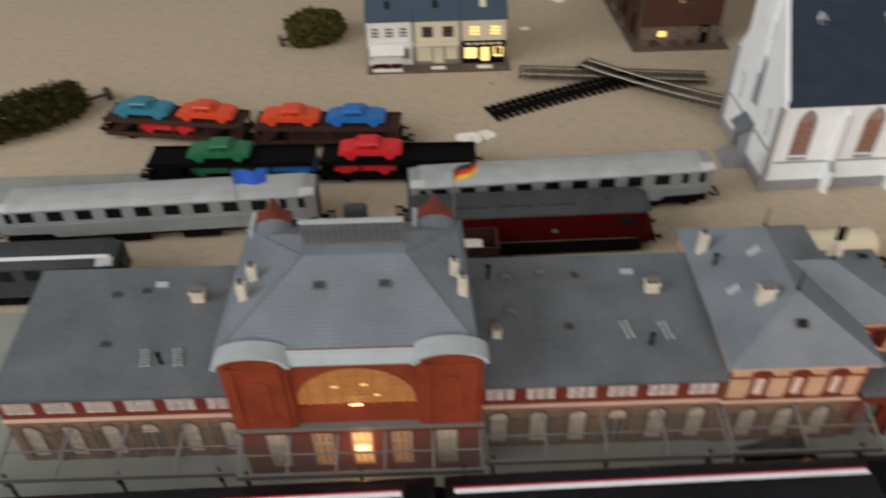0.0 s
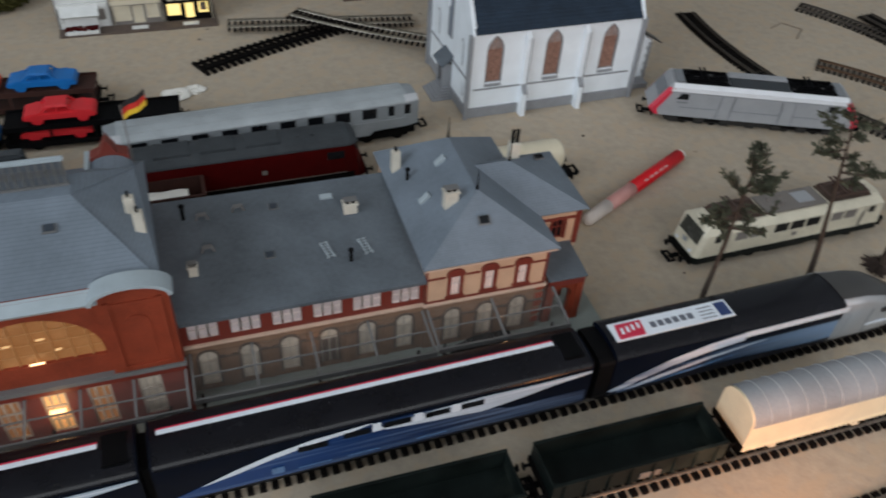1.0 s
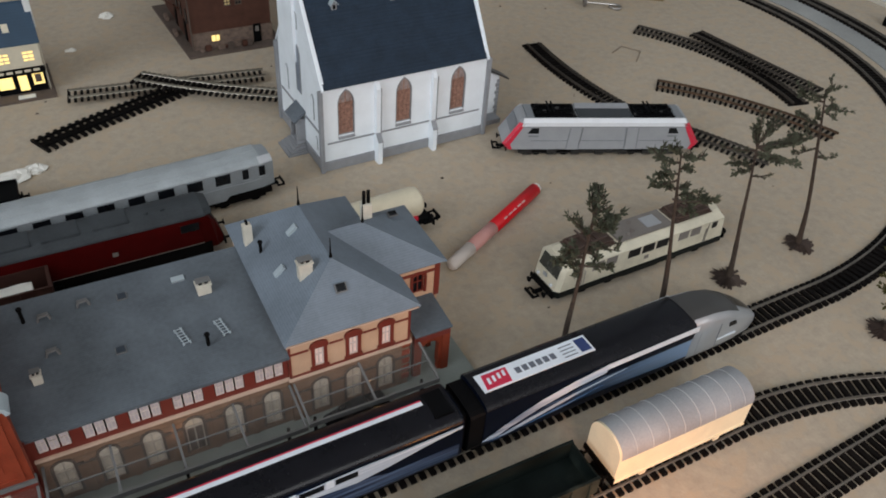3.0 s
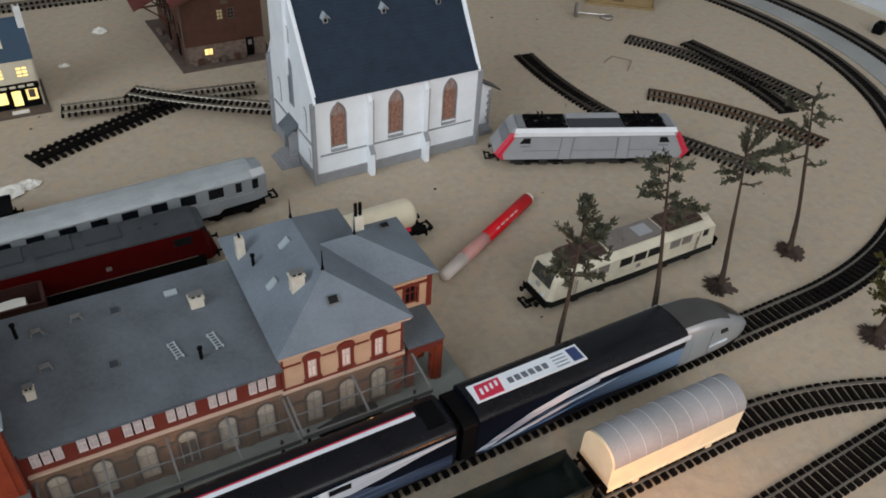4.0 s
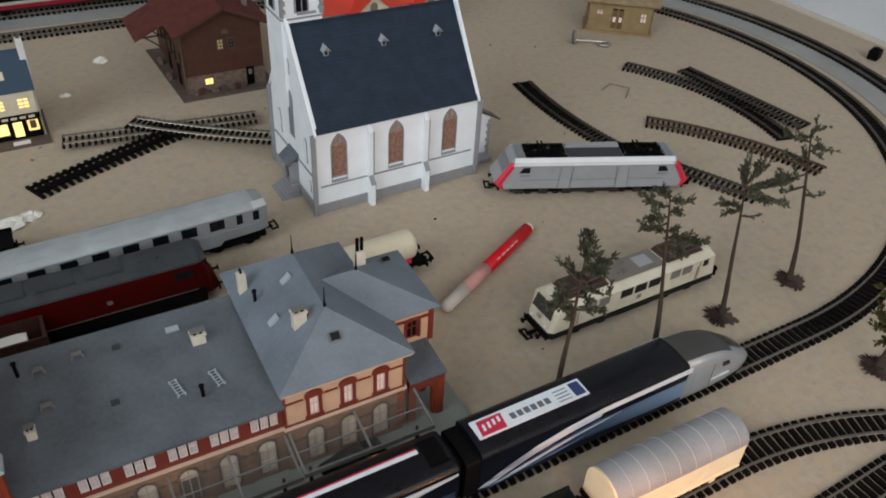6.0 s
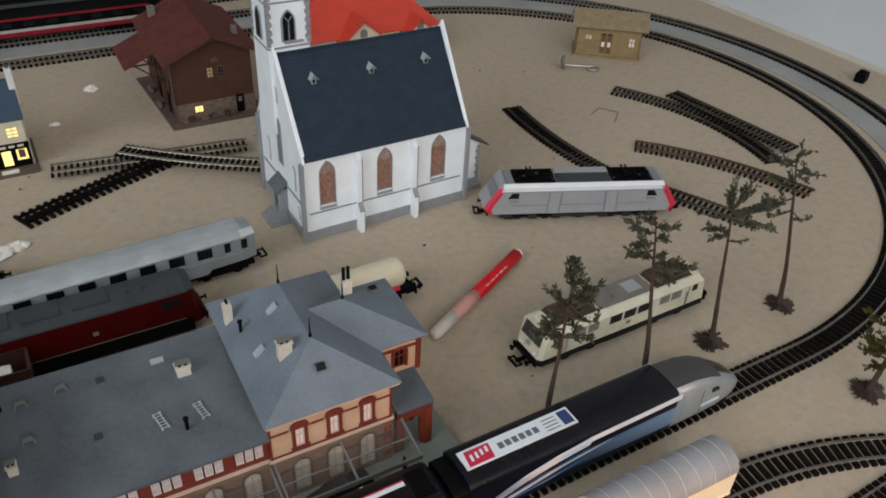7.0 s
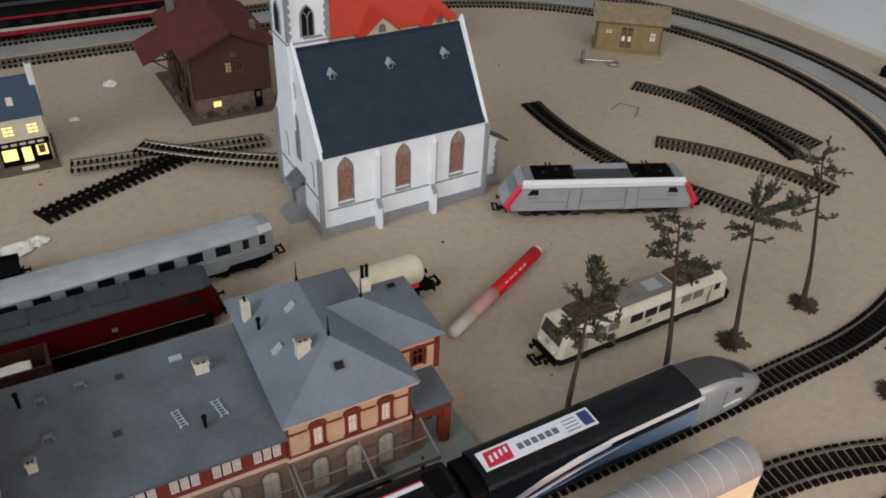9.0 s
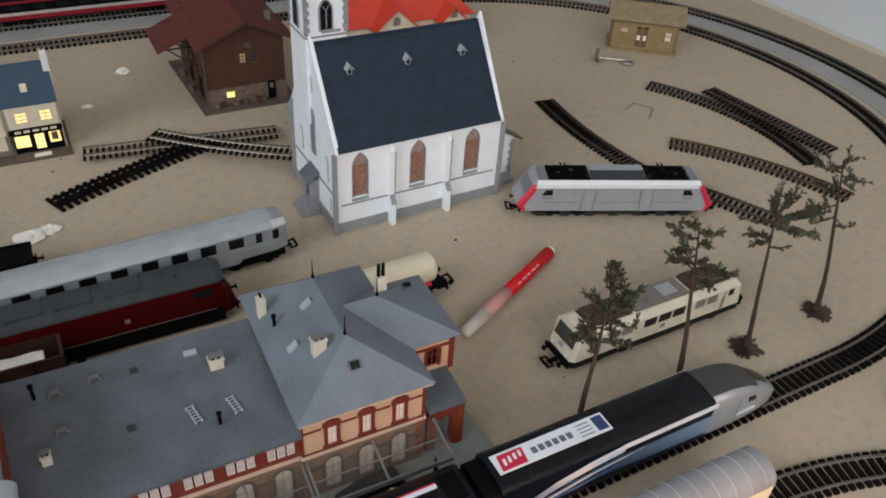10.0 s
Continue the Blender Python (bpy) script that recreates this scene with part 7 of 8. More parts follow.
# ---- houses ----
def gable_house(h, x0, x1, y0, y1, eave, ridge, wallm, roofm, along_x=True, over=0.004, thick=0.0020):
    """Four walls and a gabled roof as parts of h."""
    if along_x:
        ym = (y0 + y1) / 2
        for x in (x0, x1 - 0.002):
            part("gable_wall", Mesh().prism([(y0, 0), (y1, 0), (y1, eave), (ym, ridge - 0.001), (y0, eave)], "x", x, x + 0.002), wallm, h)
        part("back_wall", Mesh().box(x0 + 0.002, x1 - 0.002, y1 - 0.002, y1, 0, eave), wallm, h)
        k = (ridge - eave) / (ym - y0)
        for ya in (y0 - over, y1 + over):
            part("roof_slope", Mesh().slab([(x0 - over, ya, eave - over * k + 0.001), (x1 + over, ya, eave - over * k + 0.001), (x1 + over, ym, ridge + 0.001), (x0 - over, ym, ridge + 0.001)], thick), roofm, h)
    else:
        xm = (x0 + x1) / 2
        part("back_wall", Mesh().prism([(x0, 0), (x1, 0), (x1, eave), (xm, ridge - 0.001), (x0, eave)], "y", y1 - 0.002, y1), wallm, h)
        for x in (x0, x1 - 0.002):
            part("side_wall", Mesh().box(x, x + 0.002, y0 + 0.002, y1 - 0.002, 0, eave), wallm, h)
        k = (ridge - eave) / (xm - x0)
        for xa in (x0 - over, x1 + over):
            part("roof_slope", Mesh().slab([(xa, y0 - over, eave - over * k + 0.001), (xa, y1 + over, eave - over * k + 0.001), (xm, y1 + over, ridge + 0.001), (xm, y0 - over, ridge + 0.001)], thick), roofm, h)
        return xm


# brown timber house: one roof plane runs far down over the porch on its west side
bh = thing("timber_house", "red-brown timber model house with maroon roof and stone base", "model house", (0.2760, 0.8600, 0.0), 0.5)
part("base_plate", Mesh().prism([(-0.0040, -0.0160), (0.1050, -0.0160), (0.1050, 0.1400), (-0.0120, 0.1400)], "z", 0.0, 0.0022), BASEBROWN, bh, "dark grey-brown base plate")
XM, RID, RK = 0.0533, 0.0985, 0.450
W0, W1, D0, D1, XL, XR, XP = 0.0050, 0.0960, 0.0, 0.1400, -0.0047, 0.1080, -0.0378


def roof_z(x):
    return RID - RK * abs(x - XM)


def roof_sheet(name, x0, x1, y0, y1, label=""):
    part(name, Mesh().slab([(x0, y0, roof_z(x0) + 0.0012), (x1, y0, roof_z(x1) + 0.0012), (x1, y1, roof_z(x1) + 0.0012), (x0, y1, roof_z(x0) + 0.0012)], 0.0018), ROOFBROWN, bh, label)


roof_sheet("roof_slope", XL, XM, -0.0080, 0.1480)
roof_sheet("roof_slope", XM, XR, -0.0080, 0.1480)
roof_sheet("porch_roof", XP, XL - 0.0001, 0.0350, 0.1050, "maroon porch roof")
part("ridge_board", Mesh().box(XM - 0.0008, XM + 0.0008, -0.0080, 0.1480, RID + 0.0010, RID + 0.0024), ROOFBROWN, bh)
part("verge_board", Mesh().slab([(XL, -0.0086, roof_z(XL) + 0.0012), (XM, -0.0086, RID + 0.0012), (XM, -0.0081, RID + 0.0012), (XL, -0.0081, roof_z(XL) + 0.0012)], 0.0030), WOODBROWN, bh)
part("verge_board", Mesh().slab([(XR, -0.0086, roof_z(XR) + 0.0012), (XM, -0.0086, RID + 0.0012), (XM, -0.0081, RID + 0.0012), (XR, -0.0081, roof_z(XR) + 0.0012)], 0.0030), WOODBROWN, bh)
part("stone_storey", Mesh().box(W0 - 0.0010, W1 + 0.0010, D0 - 0.0012, D0 + 0.0019, 0.0022, 0.0220), STONEWALL, bh, "rubble stone ground storey")
up = Mesh()
wall(up, W0, W1, 0.0220, roof_z(W0) - 0.0010, D0, D0 + 0.0019, [rect(0.0480, 0.0490, 0.0075, 0.0125), rect(0.0605, 0.0490, 0.0075, 0.0125)])
part("timber_front", up, WOODBROWN, bh, "red-brown boarded front")
part("timber_gable", Mesh().prism([(W0, roof_z(W0) - 0.0010), (W1, roof_z(W0) - 0.0010), (W1, roof_z(W1) - 0.0010), (XM, RID - 0.0010)], "y", D0, D0 + 0.0019), WOODBROWN, bh)
part("back_wall", Mesh().prism([(W0, 0.0022), (W1, 0.0022), (W1, roof_z(W1) - 0.001), (XM, RID - 0.0010), (W0, roof_z(W0) - 0.001)], "y", D1 - 0.002, D1), WOODBROWN, bh)
for x in (W0, W1 - 0.002):
    part("side_wall", Mesh().box(x, x + 0.002, D0 + 0.002, D1 - 0.002, 0.0022, roof_z(W0) - 0.001), WOODBROWN, bh)
for x in (0.0480, 0.0605):
    window_set(bh, x, 0.0490, 0.0075, 0.0125, D0 + 0.0006, material=YELLOWDIM if x < 0.05 else DARKGLASS, frame=BASEBROWN, cross=2)
part("gable_ornament", Mesh().prism(arch(0.0545, 0.0670, 0.0080, 0.0055, 0.0040), "y", D0 - 0.0008, D0 - 0.0001), BASEBROWN, bh)
lit = part("window", Mesh().box(0.0260, 0.0345, D0 - 0.0022, D0 - 0.0013, 0.0110, 0.0175), YELLOWLIT, bh, "small glowing yellow window")
part("glazing_bar", Mesh().box(0.0300, 0.0306, D0 - 0.0027, D0 - 0.0022, 0.0110, 0.0175), BASEBROWN, lit)
part("door", Mesh().box(0.0740, 0.0830, D0 - 0.0022, D0 - 0.0013, 0.0024, 0.0240), BLACK, bh, "dark door with a pale pane")
part("door_pane", Mesh().box(0.0765, 0.0805, D0 - 0.0027, D0 - 0.0022, 0.0155, 0.0215), TAUPE, bh)
rng = random.Random(77)
for k in range(9):
    x, y = 0.008 + k * 0.0068 + rng.random() * 0.003, -0.0100 + rng.random() * 0.004
    w, d, hh = 0.004 + 0.005 * rng.random(), 0.003 + 0.002 * rng.random(), 0.003 + 0.006 * rng.random()
    part("stacked_crate", Mesh().box(x, x + w, y, y + d, 0.0022, 0.0022 + hh), (STONEWALL, WOODBROWN, BASEBROWN)[k % 3], bh, bevel=0.0008)
for y in (0.0450, 0.0950):
    part("porch_beam", Mesh().box(-0.0330, W0 - 0.0001, y, y + 0.0018, 0.0560, 0.0576), WOODBROWN, bh)
    part("porch_strut", Mesh().cyl((-0.0240, y + 0.0009, 0.0562), (W0 - 0.0004, y + 0.0009, 0.0330), 0.0009, 6), WOODBROWN, bh)
for y, mt in ((0.0180, STONEWALL), (0.0420, DARKGLASS), (0.0620, DARKGLASS), (0.0900, DARKGLASS), (0.1150, DARKGLASS)):
    part("window", Mesh().box(W0 - 0.0010, W0 - 0.0001, y - 0.0035, y + 0.0035, 0.0280, 0.0440), DARKGLASS, bh)
for y in (0.0300, 0.0760):
    part("side_door", Mesh().box(W0 - 0.0012, W0 - 0.0001, y - 0.0045, y + 0.0045, 0.0024, 0.0260), BLACK, bh)
    part("bench", Mesh().box(-0.0060, -0.0020, y + 0.012, y + 0.026, 0.0022, 0.0075), STONEWALL, bh, bevel=0.0006)
part("drainpipe", Mesh().cyl((W0 - 0.0012, -0.0022, 0.0024), (W0 - 0.0012, -0.0022, 0.0740), 0.0008, 6), BASEBROWN, bh)
part("chimney", Mesh().box(0.0130, 0.0215, 0.1230, 0.1310, 0.0700, 0.0945), TAUPE, bh, "pale chimney", bevel=0.0004)
part("chimney", Mesh().box(0.0860, 0.0920, 0.0300, 0.0360, 0.0800, 0.0930), TAUPE, bh, "pale chimney", bevel=0.0004)


# row of three shop houses with blue roofs
def shop(x0, w, wall_m, style, label):
    h = thing("shop_house", label, "model house", (x0, 0.8250, 0.0), 0.6, "blue-roofed houses")
    lit = style == "lit"
    part("base_plate", Mesh().box(-0.0004, w + (0.0030 if lit else 0.0002), -0.0165, 0.0600, 0.0, 0.0020), BASEBROWN, h, "dark pavement base")
    ups = (0.30, 0.74) if style != "white" else (0.2, 0.5, 0.8)
    uw = 0.0120 if style != "white" else 0.0090
    part("upper_front", wall(Mesh(), 0, w, 0.0290, 0.0520, 0, 0.002, [rect(w * k, 0.0340, uw, 0.0125) for k in ups]), wall_m, h)
    lows = ((0.22, 0.0170, 0.0060, 0.0165), (0.53, 0.0110, 0.0030, 0.0190), (0.81, 0.0130, 0.0075, 0.0150))
    part("shop_front", wall(Mesh(), 0, w, 0.0020, 0.0262, 0, 0.002, [rect(w * k, z, d, e) for k, d, z, e in lows]), BLACK if lit else TAUPE if style == "cream" else HOUSEWHITE, h, "black shop front" if lit else "")
    for k in ups:
        window_set(h, w * k, 0.0340, uw, 0.0125, 0.0010, bars=1, cross=2, material=YELLOWLIT if lit else DARKGLASS, frame=HOUSECREAM if lit else BASEBROWN if style == "cream" else HOUSEWHITE)
    for i, (k, d, z, e) in enumerate(lows):
        window_set(h, w * k, z, d, e, 0.0010, bars=0, cross=0, material=YELLOWLIT if lit else HOUSECREAM if style == "cream" else TAUPE, frame=BLACK if lit else wall_m)
    sign = part("sign_board", Mesh().box(0.0010, w - 0.0010, -0.0022, -0.0001, 0.0240, 0.0288), BLACK if lit else wall_m, h, "shop sign board")
    if lit:
        for i in range(5):
            part("letter_bar", Mesh().box(0.0060 + i * 0.0082, 0.0118 + i * 0.0082, -0.0027, -0.0022, 0.0252, 0.0276), HOUSECREAM, sign)
        part("display_box", Mesh().box(w * 0.81 - 0.003, w * 0.81 + 0.003, -0.0006, 0.0002, 0.0120, 0.0205), BASEBROWN, h)
        part("end_chimney", Mesh().box(w - 0.0048, w + 0.0016, 0.0200, 0.0280, 0.0600, 0.0980), HOUSEWHITE, h, "white end chimney", bevel=0.0004)
        part("chimney_pot", Mesh().cyl((w - 0.0016, 0.0240, 0.0980), (w - 0.0016, 0.0240, 0.1010), 0.0018, 8), BASEBROWN, h)
    if style == "white":
        part("awning", Mesh().slab([(0.0040, -0.0110, 0.0190), (w - 0.0100, -0.0110, 0.0190), (w - 0.0100, -0.0001, 0.0285), (0.0040, -0.0001, 0.0285)], 0.0014), HOUSEWHITE, h, "white awning")
        part("bay", Mesh().box(0.0060, w - 0.0120, -0.0060, -0.0001, 0.0020, 0.0160), HOUSEWHITE, h, "white shop window bay", bevel=0.0006)
    else:
        part("doormat", Mesh().box(w * 0.36, w * 0.36 + 0.0160, -0.0130, -0.0060, 0.0020, 0.0030), HOUSEWHITE, h, bevel=0.0003)
    part("party_wall", Mesh().box(-0.0004, 0.0004, -0.0004, 0.0560, 0.0020, 0.0520), TAUPE, h)
    gable_house(h, 0.0005, w - 0.0001, 0, 0.0560, 0.0520, 0.0850, wall_m, BLUEROOF, along_x=True, over=0.0004)
    kz = (0.0850 - 0.0520) / 0.0280
    part("roof_window", Mesh().slab([(w * 0.42, 0.0085, 0.0534 + 0.0085 * kz), (w * 0.42 + 0.0060, 0.0085, 0.0534 + 0.0085 * kz), (w * 0.42 + 0.0060, 0.0140, 0.0534 + 0.0140 * kz), (w * 0.42, 0.0140, 0.0534 + 0.0140 * kz)], 0.0012), HOUSECREAM if lit else DARKGLASS, h)
    return h


shop(0.0762, 0.0508, HOUSECREAM, "lit", "cream shop house with glowing yellow windows and blue roof")
shop(0.0250, 0.0508, HOUSECREAM, "cream", "unlit cream shop house with dark windows and blue roof")
shop(-0.0265, 0.0508, HOUSEWHITE, "white", "white shop house with an awning and blue slate roof")
fb = Mesh()
rng = random.Random(5)
for k in range(60):
    x, y = -0.0190 + rng.random() * 0.0300, 0.8100 + rng.random() * 0.0060
    fb.box(x - 0.0012, x + 0.0012, y - 0.0012, y + 0.0012, 0.0060, 0.0068 + 0.0022 * rng.random())
fl = thing("flower_box", "low white flower box full of dark red flowers", "flower box", (0, 0, 0))
part("box", Mesh().box(-0.0200, 0.0120, 0.8085, 0.8175, 0.0021, 0.0062), HOUSEWHITE, fl, bevel=0.0006)
part("flower_tuft", fb, DIESELRED, fl, "dark red blossom tuft")

# red-roofed house behind the church
rh = thing("red_roofed_house", "cream model house with a bright red hipped roof", "model house", (0.4550, 0.9320, 0.0), 1.0)
part("wall", Mesh().box(0.006, 0.204, 0.006, 0.100, 0, 0.0420), HOUSECREAM, rh)
part("roof", hip(Mesh(), 0.0, 0.2100, 0.0, 0.1060, 0.0400, ((0.0520, 0.053), (0.1560, 0.053)), 0.0900), REDROOF, rh, "bright red hipped roof")
for c, w in ((0.0860, 0.0560), (0.1700, 0.0360)):
    part("front_gable", Mesh().prism([(c - w / 2, 0), (c + w / 2, 0), (c + w / 2, 0.0400), (c, 0.0400 + w * 0.42), (c - w / 2, 0.0400)], "y", -0.0120, 0.0400), HOUSECREAM, rh, "cream front gable")
    for s in (-1, 1):
        part("gable_roof", Mesh().slab([(c + s * (w / 2 + 0.0050), -0.0160, 0.0375), (c + s * (w / 2 + 0.0050), 0.0420, 0.0375), (c, 0.0420, 0.0420 + w * 0.43), (c, -0.0160, 0.0420 + w * 0.43)], 0.0018), REDROOF, rh)
    part("gable_window", Mesh().prism(arch(c, 0.0430, 0.0100, 0.0110, 0.0050), "y", -0.0126, -0.0120), TAUPE, rh)

# ochre wooden hut
hu = thing("wooden_hut", "small ochre wooden model hut with a straw-brown roof", "model hut", (0.8360, 0.8505, 0.0), -36.5)
part("wall", wall(Mesh(), 0, 0.0900, 0.0, 0.0480, 0.0, 0.002, [rect(0.0170, 0.0250, 0.0100, 0.0075), rect(0.0420, 0.0060, 0.0190, 0.0310), rect(0.0775, 0.0180, 0.0090, 0.0140)]), HUTWOOD, hu, "ochre boarded front")
gable_house(hu, 0, 0.0900, 0.0, 0.0460, 0.0480, 0.0610, HUTWOOD, HUTROOF, along_x=True, over=0.0075)
window_set(hu, 0.0170, 0.0250, 0.0100, 0.0075, 0.0008, material=WINLIT, frame=HUTWOOD)
window_set(hu, 0.0420, 0.0060, 0.0190, 0.0310, 0.0010, material=DARKGLASS, frame=HUTWOOD, cross=0)
window_set(hu, 0.0775, 0.0180, 0.0090, 0.0140, 0.0008, material=WINLIT, frame=HUTWOOD)
for x in (0.0378, 0.0462):
    part("door_leaf", Mesh().box(x - 0.0037, x + 0.0037, -0.0002, 0.0006, 0.0070, 0.0330), HUTDARK, hu)
    part("door_pane", Mesh().box(x - 0.0021, x + 0.0021, -0.0007, -0.0002, 0.0165, 0.0235), WINLIT, hu)
for z in (0.0100, 0.0200, 0.0300, 0.0400):
    part("board_joint", Mesh().box(0.0002, 0.0110, -0.0004, -0.00005, z, z + 0.0005), HUTROOF, hu)
part("base_board", Mesh().box(-0.0030, 0.0930, -0.0030, 0.0490, 0, 0.0030), HUTWOOD, hu)


# ---- trees ----
def pine(at, h, lean, seed, arms, label, top=1.0, thick=0.0018, needle=0.0040, leaf=LEAFDARK, disc=0.0155):
    """A model pine: thin bent trunk, bare below, a few bent arms thick with short needles, and a bristle foot.
    arms: where each leaves the trunk, how far it reaches to the side and up, and how thick its needles stand."""
    rng = random.Random(seed)
    t = thing("pine_tree", label, "model tree", at, 0, "model trees")
    pts = [(lean[0] * (k / 8) ** 1.2 + 0.0006 * math.sin(k * 1.3 + seed), lean[1] * (k / 8) ** 1.2 + 0.0005 * math.cos(k * 1.1 + seed), h * k / 8) for k in range(9)]

    def trunk(f):
        f = min(max(f, 0), 0.9999) * 8
        i = int(f)
        return Vector(pts[i]).lerp(Vector(pts[i + 1]), f - i)

    rings = []
    for k in range(13):
        p, r = trunk(top * k / 12), max(0.0004, thick * (1.3 - 1.0 * k / 12)) * (1.6 if k == 0 else 1) * (0.9 + 0.2 * rng.random())
        rings.append([(p.x + r * math.cos(a), p.y + r * math.sin(a), p.z) for a in [math.tau * i / 8 for i in range(8)]])
    part("trunk", Mesh().loft(rings), BARK, t, "thin brown bent trunk")
    crown, limbs = Mesh(), Mesh()
    side, away = Vector((0.87, -0.49, 0)), Vector((0.49, 0.87, 0))

    def needles(p, v, n, size):
        u = v.orthogonal().normalized()
        w = v.cross(u)
        for _ in range(n):
            a = rng.random() * math.tau
            out = u * math.cos(a) + w * math.sin(a)
            o = p + v * rng.gauss(0, 0.0008) + out * size * 0.15
            d = (v * (0.35 + 0.75 * rng.random()) + out * (0.25 + 0.75 * rng.random()) + Vector((0, 0, 0.25))).normalized()
            e = o + d * size * (0.55 + 0.6 * rng.random())
            wv = d.orthogonal().normalized() * size * (0.17 + 0.13 * rng.random())
            m2 = o.lerp(e, 0.5)
            crown.add([o, m2 + wv, e, m2 - wv, m2 + d.cross(wv).normalized() * size * 0.14], [(0, 1, 4), (1, 2, 4), (2, 3, 4), (3, 0, 4), (0, 3, 2, 1)])

    for f, reach, up, full in arms:
        p = trunk(f)
        depth = rng.uniform(-0.45, 0.45) * abs(reach)
        end = p + side * reach + away * depth + Vector((0, 0, up))
        mid = p.lerp(end, 0.5) + Vector((0, 0, -0.10 * abs(reach) + 0.0015 * rng.random())) + away * rng.gauss(0, 0.0015)
        bez = [p * (1 - k) ** 2 + mid * 2 * k * (1 - k) + end * k * k for k in [i / 8 for i in range(9)]]
        for i in range(8):
            limbs.cyl(bez[i], bez[i + 1], 0.0009 - 0.00008 * i, 5, 0.00082 - 0.00008 * i)
        twigs = [(bez, 0.12)]
        for _ in range(2 + int(abs(reach) * 90 * full)):
            k = 2 + int(rng.random() * 6)
            d = (bez[k] - bez[k - 1]).normalized()
            q = bez[k] + d * 0.005 * rng.random() + away * rng.choice((-1, 1)) * (0.002 + 0.006 * rng.random()) + side * rng.gauss(0, 0.0025) + Vector((0, 0, 0.001 + 0.005 * rng.random()))
            tw = [bez[k].lerp(q, i / 4) for i in range(5)]
            for i in range(4):
                limbs.cyl(tw[i], tw[i + 1], 0.0005, 4, 0.0004)
            twigs.append((tw, 0.0))
        for line, start in twigs:
            n = len(line) - 1
            for i in range(n):
                if i / n < start:
                    continue
                a, b = line[i], line[i + 1]
                v = (b - a).normalized()
                for k in range(max(2, int((b - a).length / 0.0007))):
                    if rng.random() < 0.15 + 0.60 * full:
                        needles(a.lerp(b, rng.random()), v, 3, needle * (0.55 + 0.45 * full))
    part("branchwork", limbs, BARK, t)
    part("crown", crown, leaf, t, "ragged dark green needle tufts")
    foot = Mesh()
    for k in range(90):
        a, r = rng.random() * math.tau, disc * (0.60 + 0.40 * rng.random() ** 2)
        c, s = math.cos(a), math.sin(a)
        w = 0.0009
        foot.add([(c * 0.001, s * 0.001, 0.0044), (c * r - s * w, s * r + c * w, 0.0006 + 0.0024 * rng.random()), (c * r + s * w, s * r - c * w, 0.0004), (c * r * 0.6, s * r * 0.6, 0.0001)], [(0, 1, 2), (0, 2, 3), (0, 3, 1), (1, 3, 2)])
    foot.cyl((0, 0, 0), (0, 0, 0.0020), disc * 0.62, 14, disc * 0.35)
    part("bristle_foot", foot, BRISTLE, t, "brown bristle foot")
    return t


PINE = "thin model pine with a ragged top and bristle foot"
pine((0.3990, 0.2930, 0), 0.1390, (0.006, 0.004), 3, [
    (0.90, -0.004, 0.013, 1.0), (0.90, 0.002, 0.014, 1.0), (0.89, 0.006, 0.012, 0.8), (0.85, 0.021, 0.009, 1.0), (0.82, 0.014, 0.006, 1.0), (0.79, -0.016, 0.016, 0.6), (0.78, -0.008, 0.014, 0.8),
    (0.75, 0.019, 0.001, 0.6), (0.71, -0.016, 0.001, 0.9), (0.67, -0.021, -0.001, 0.9), (0.62, -0.014, -0.002, 1.0), (0.62, 0.017, 0.003, 0.8), (0.70, 0.010, -0.002, 0.6), (0.59, -0.004, -0.004, 0.6)], PINE, top=0.95, needle=0.0046)
pine((0.4890, 0.2930, 0), 0.1560, (-0.020, 0.008), 5, [
    (0.97, -0.008, 0.006, 1.0), (0.96, 0.012, 0.001, 0.9), (0.93, -0.015, 0.001, 1.0), (0.90, 0.006, 0.002, 0.8), (0.875, -0.014, -0.001, 1.0), (0.845, -0.017, -0.004, 1.0),
    (0.80, -0.008, -0.001, 0.7), (0.80, 0.006, 0.002, 0.7), (0.76, 0.011, 0.004, 0.8), (0.735, 0.031, -0.001, 1.0), (0.70, 0.013, -0.005, 1.0)], PINE, top=0.98)
pine((0.5760, 0.3100, 0), 0.1590, (-0.017, 0.010), 8, [
    (0.79, -0.004, 0.028, 0.9), (0.79, -0.008, 0.016, 1.0), (0.80, 0.016, 0.018, 0.7), (0.79, 0.007, 0.020, 0.7), (0.79, 0.030, 0.013, 0.8), (0.79, 0.033, -0.012, 0.8), (0.79, 0.037, -0.003, 0.9),
    (0.78, 0.035, 0.006, 0.7), (0.77, -0.028, 0.003, 0.3), (0.75, 0.013, -0.004, 0.9), (0.68, -0.018, 0.001, 1.0), (0.665, -0.013, -0.005, 0.9), (0.63, 0.013, 0.006, 0.2)], PINE, top=0.82)
pine((0.6660, 0.3185, 0), 0.1530, (-0.030, 0.013), 12, [
    (0.96, 0.004, 0.007, 0.7), (0.93, -0.012, 0.004, 0.8), (0.91, -0.017, 0.001, 0.8), (0.89, 0.020, -0.001, 0.8), (0.86, 0.011, -0.006, 0.8), (0.80, -0.006, 0.004, 0.8), (0.77, -0.017, 0.006, 0.8),
    (0.72, -0.030, -0.005, 0.8), (0.65, -0.023, -0.002, 0.5), (0.59, 0.017, 0.001, 0.5)], PINE, top=0.98)
rng = random.Random(21)
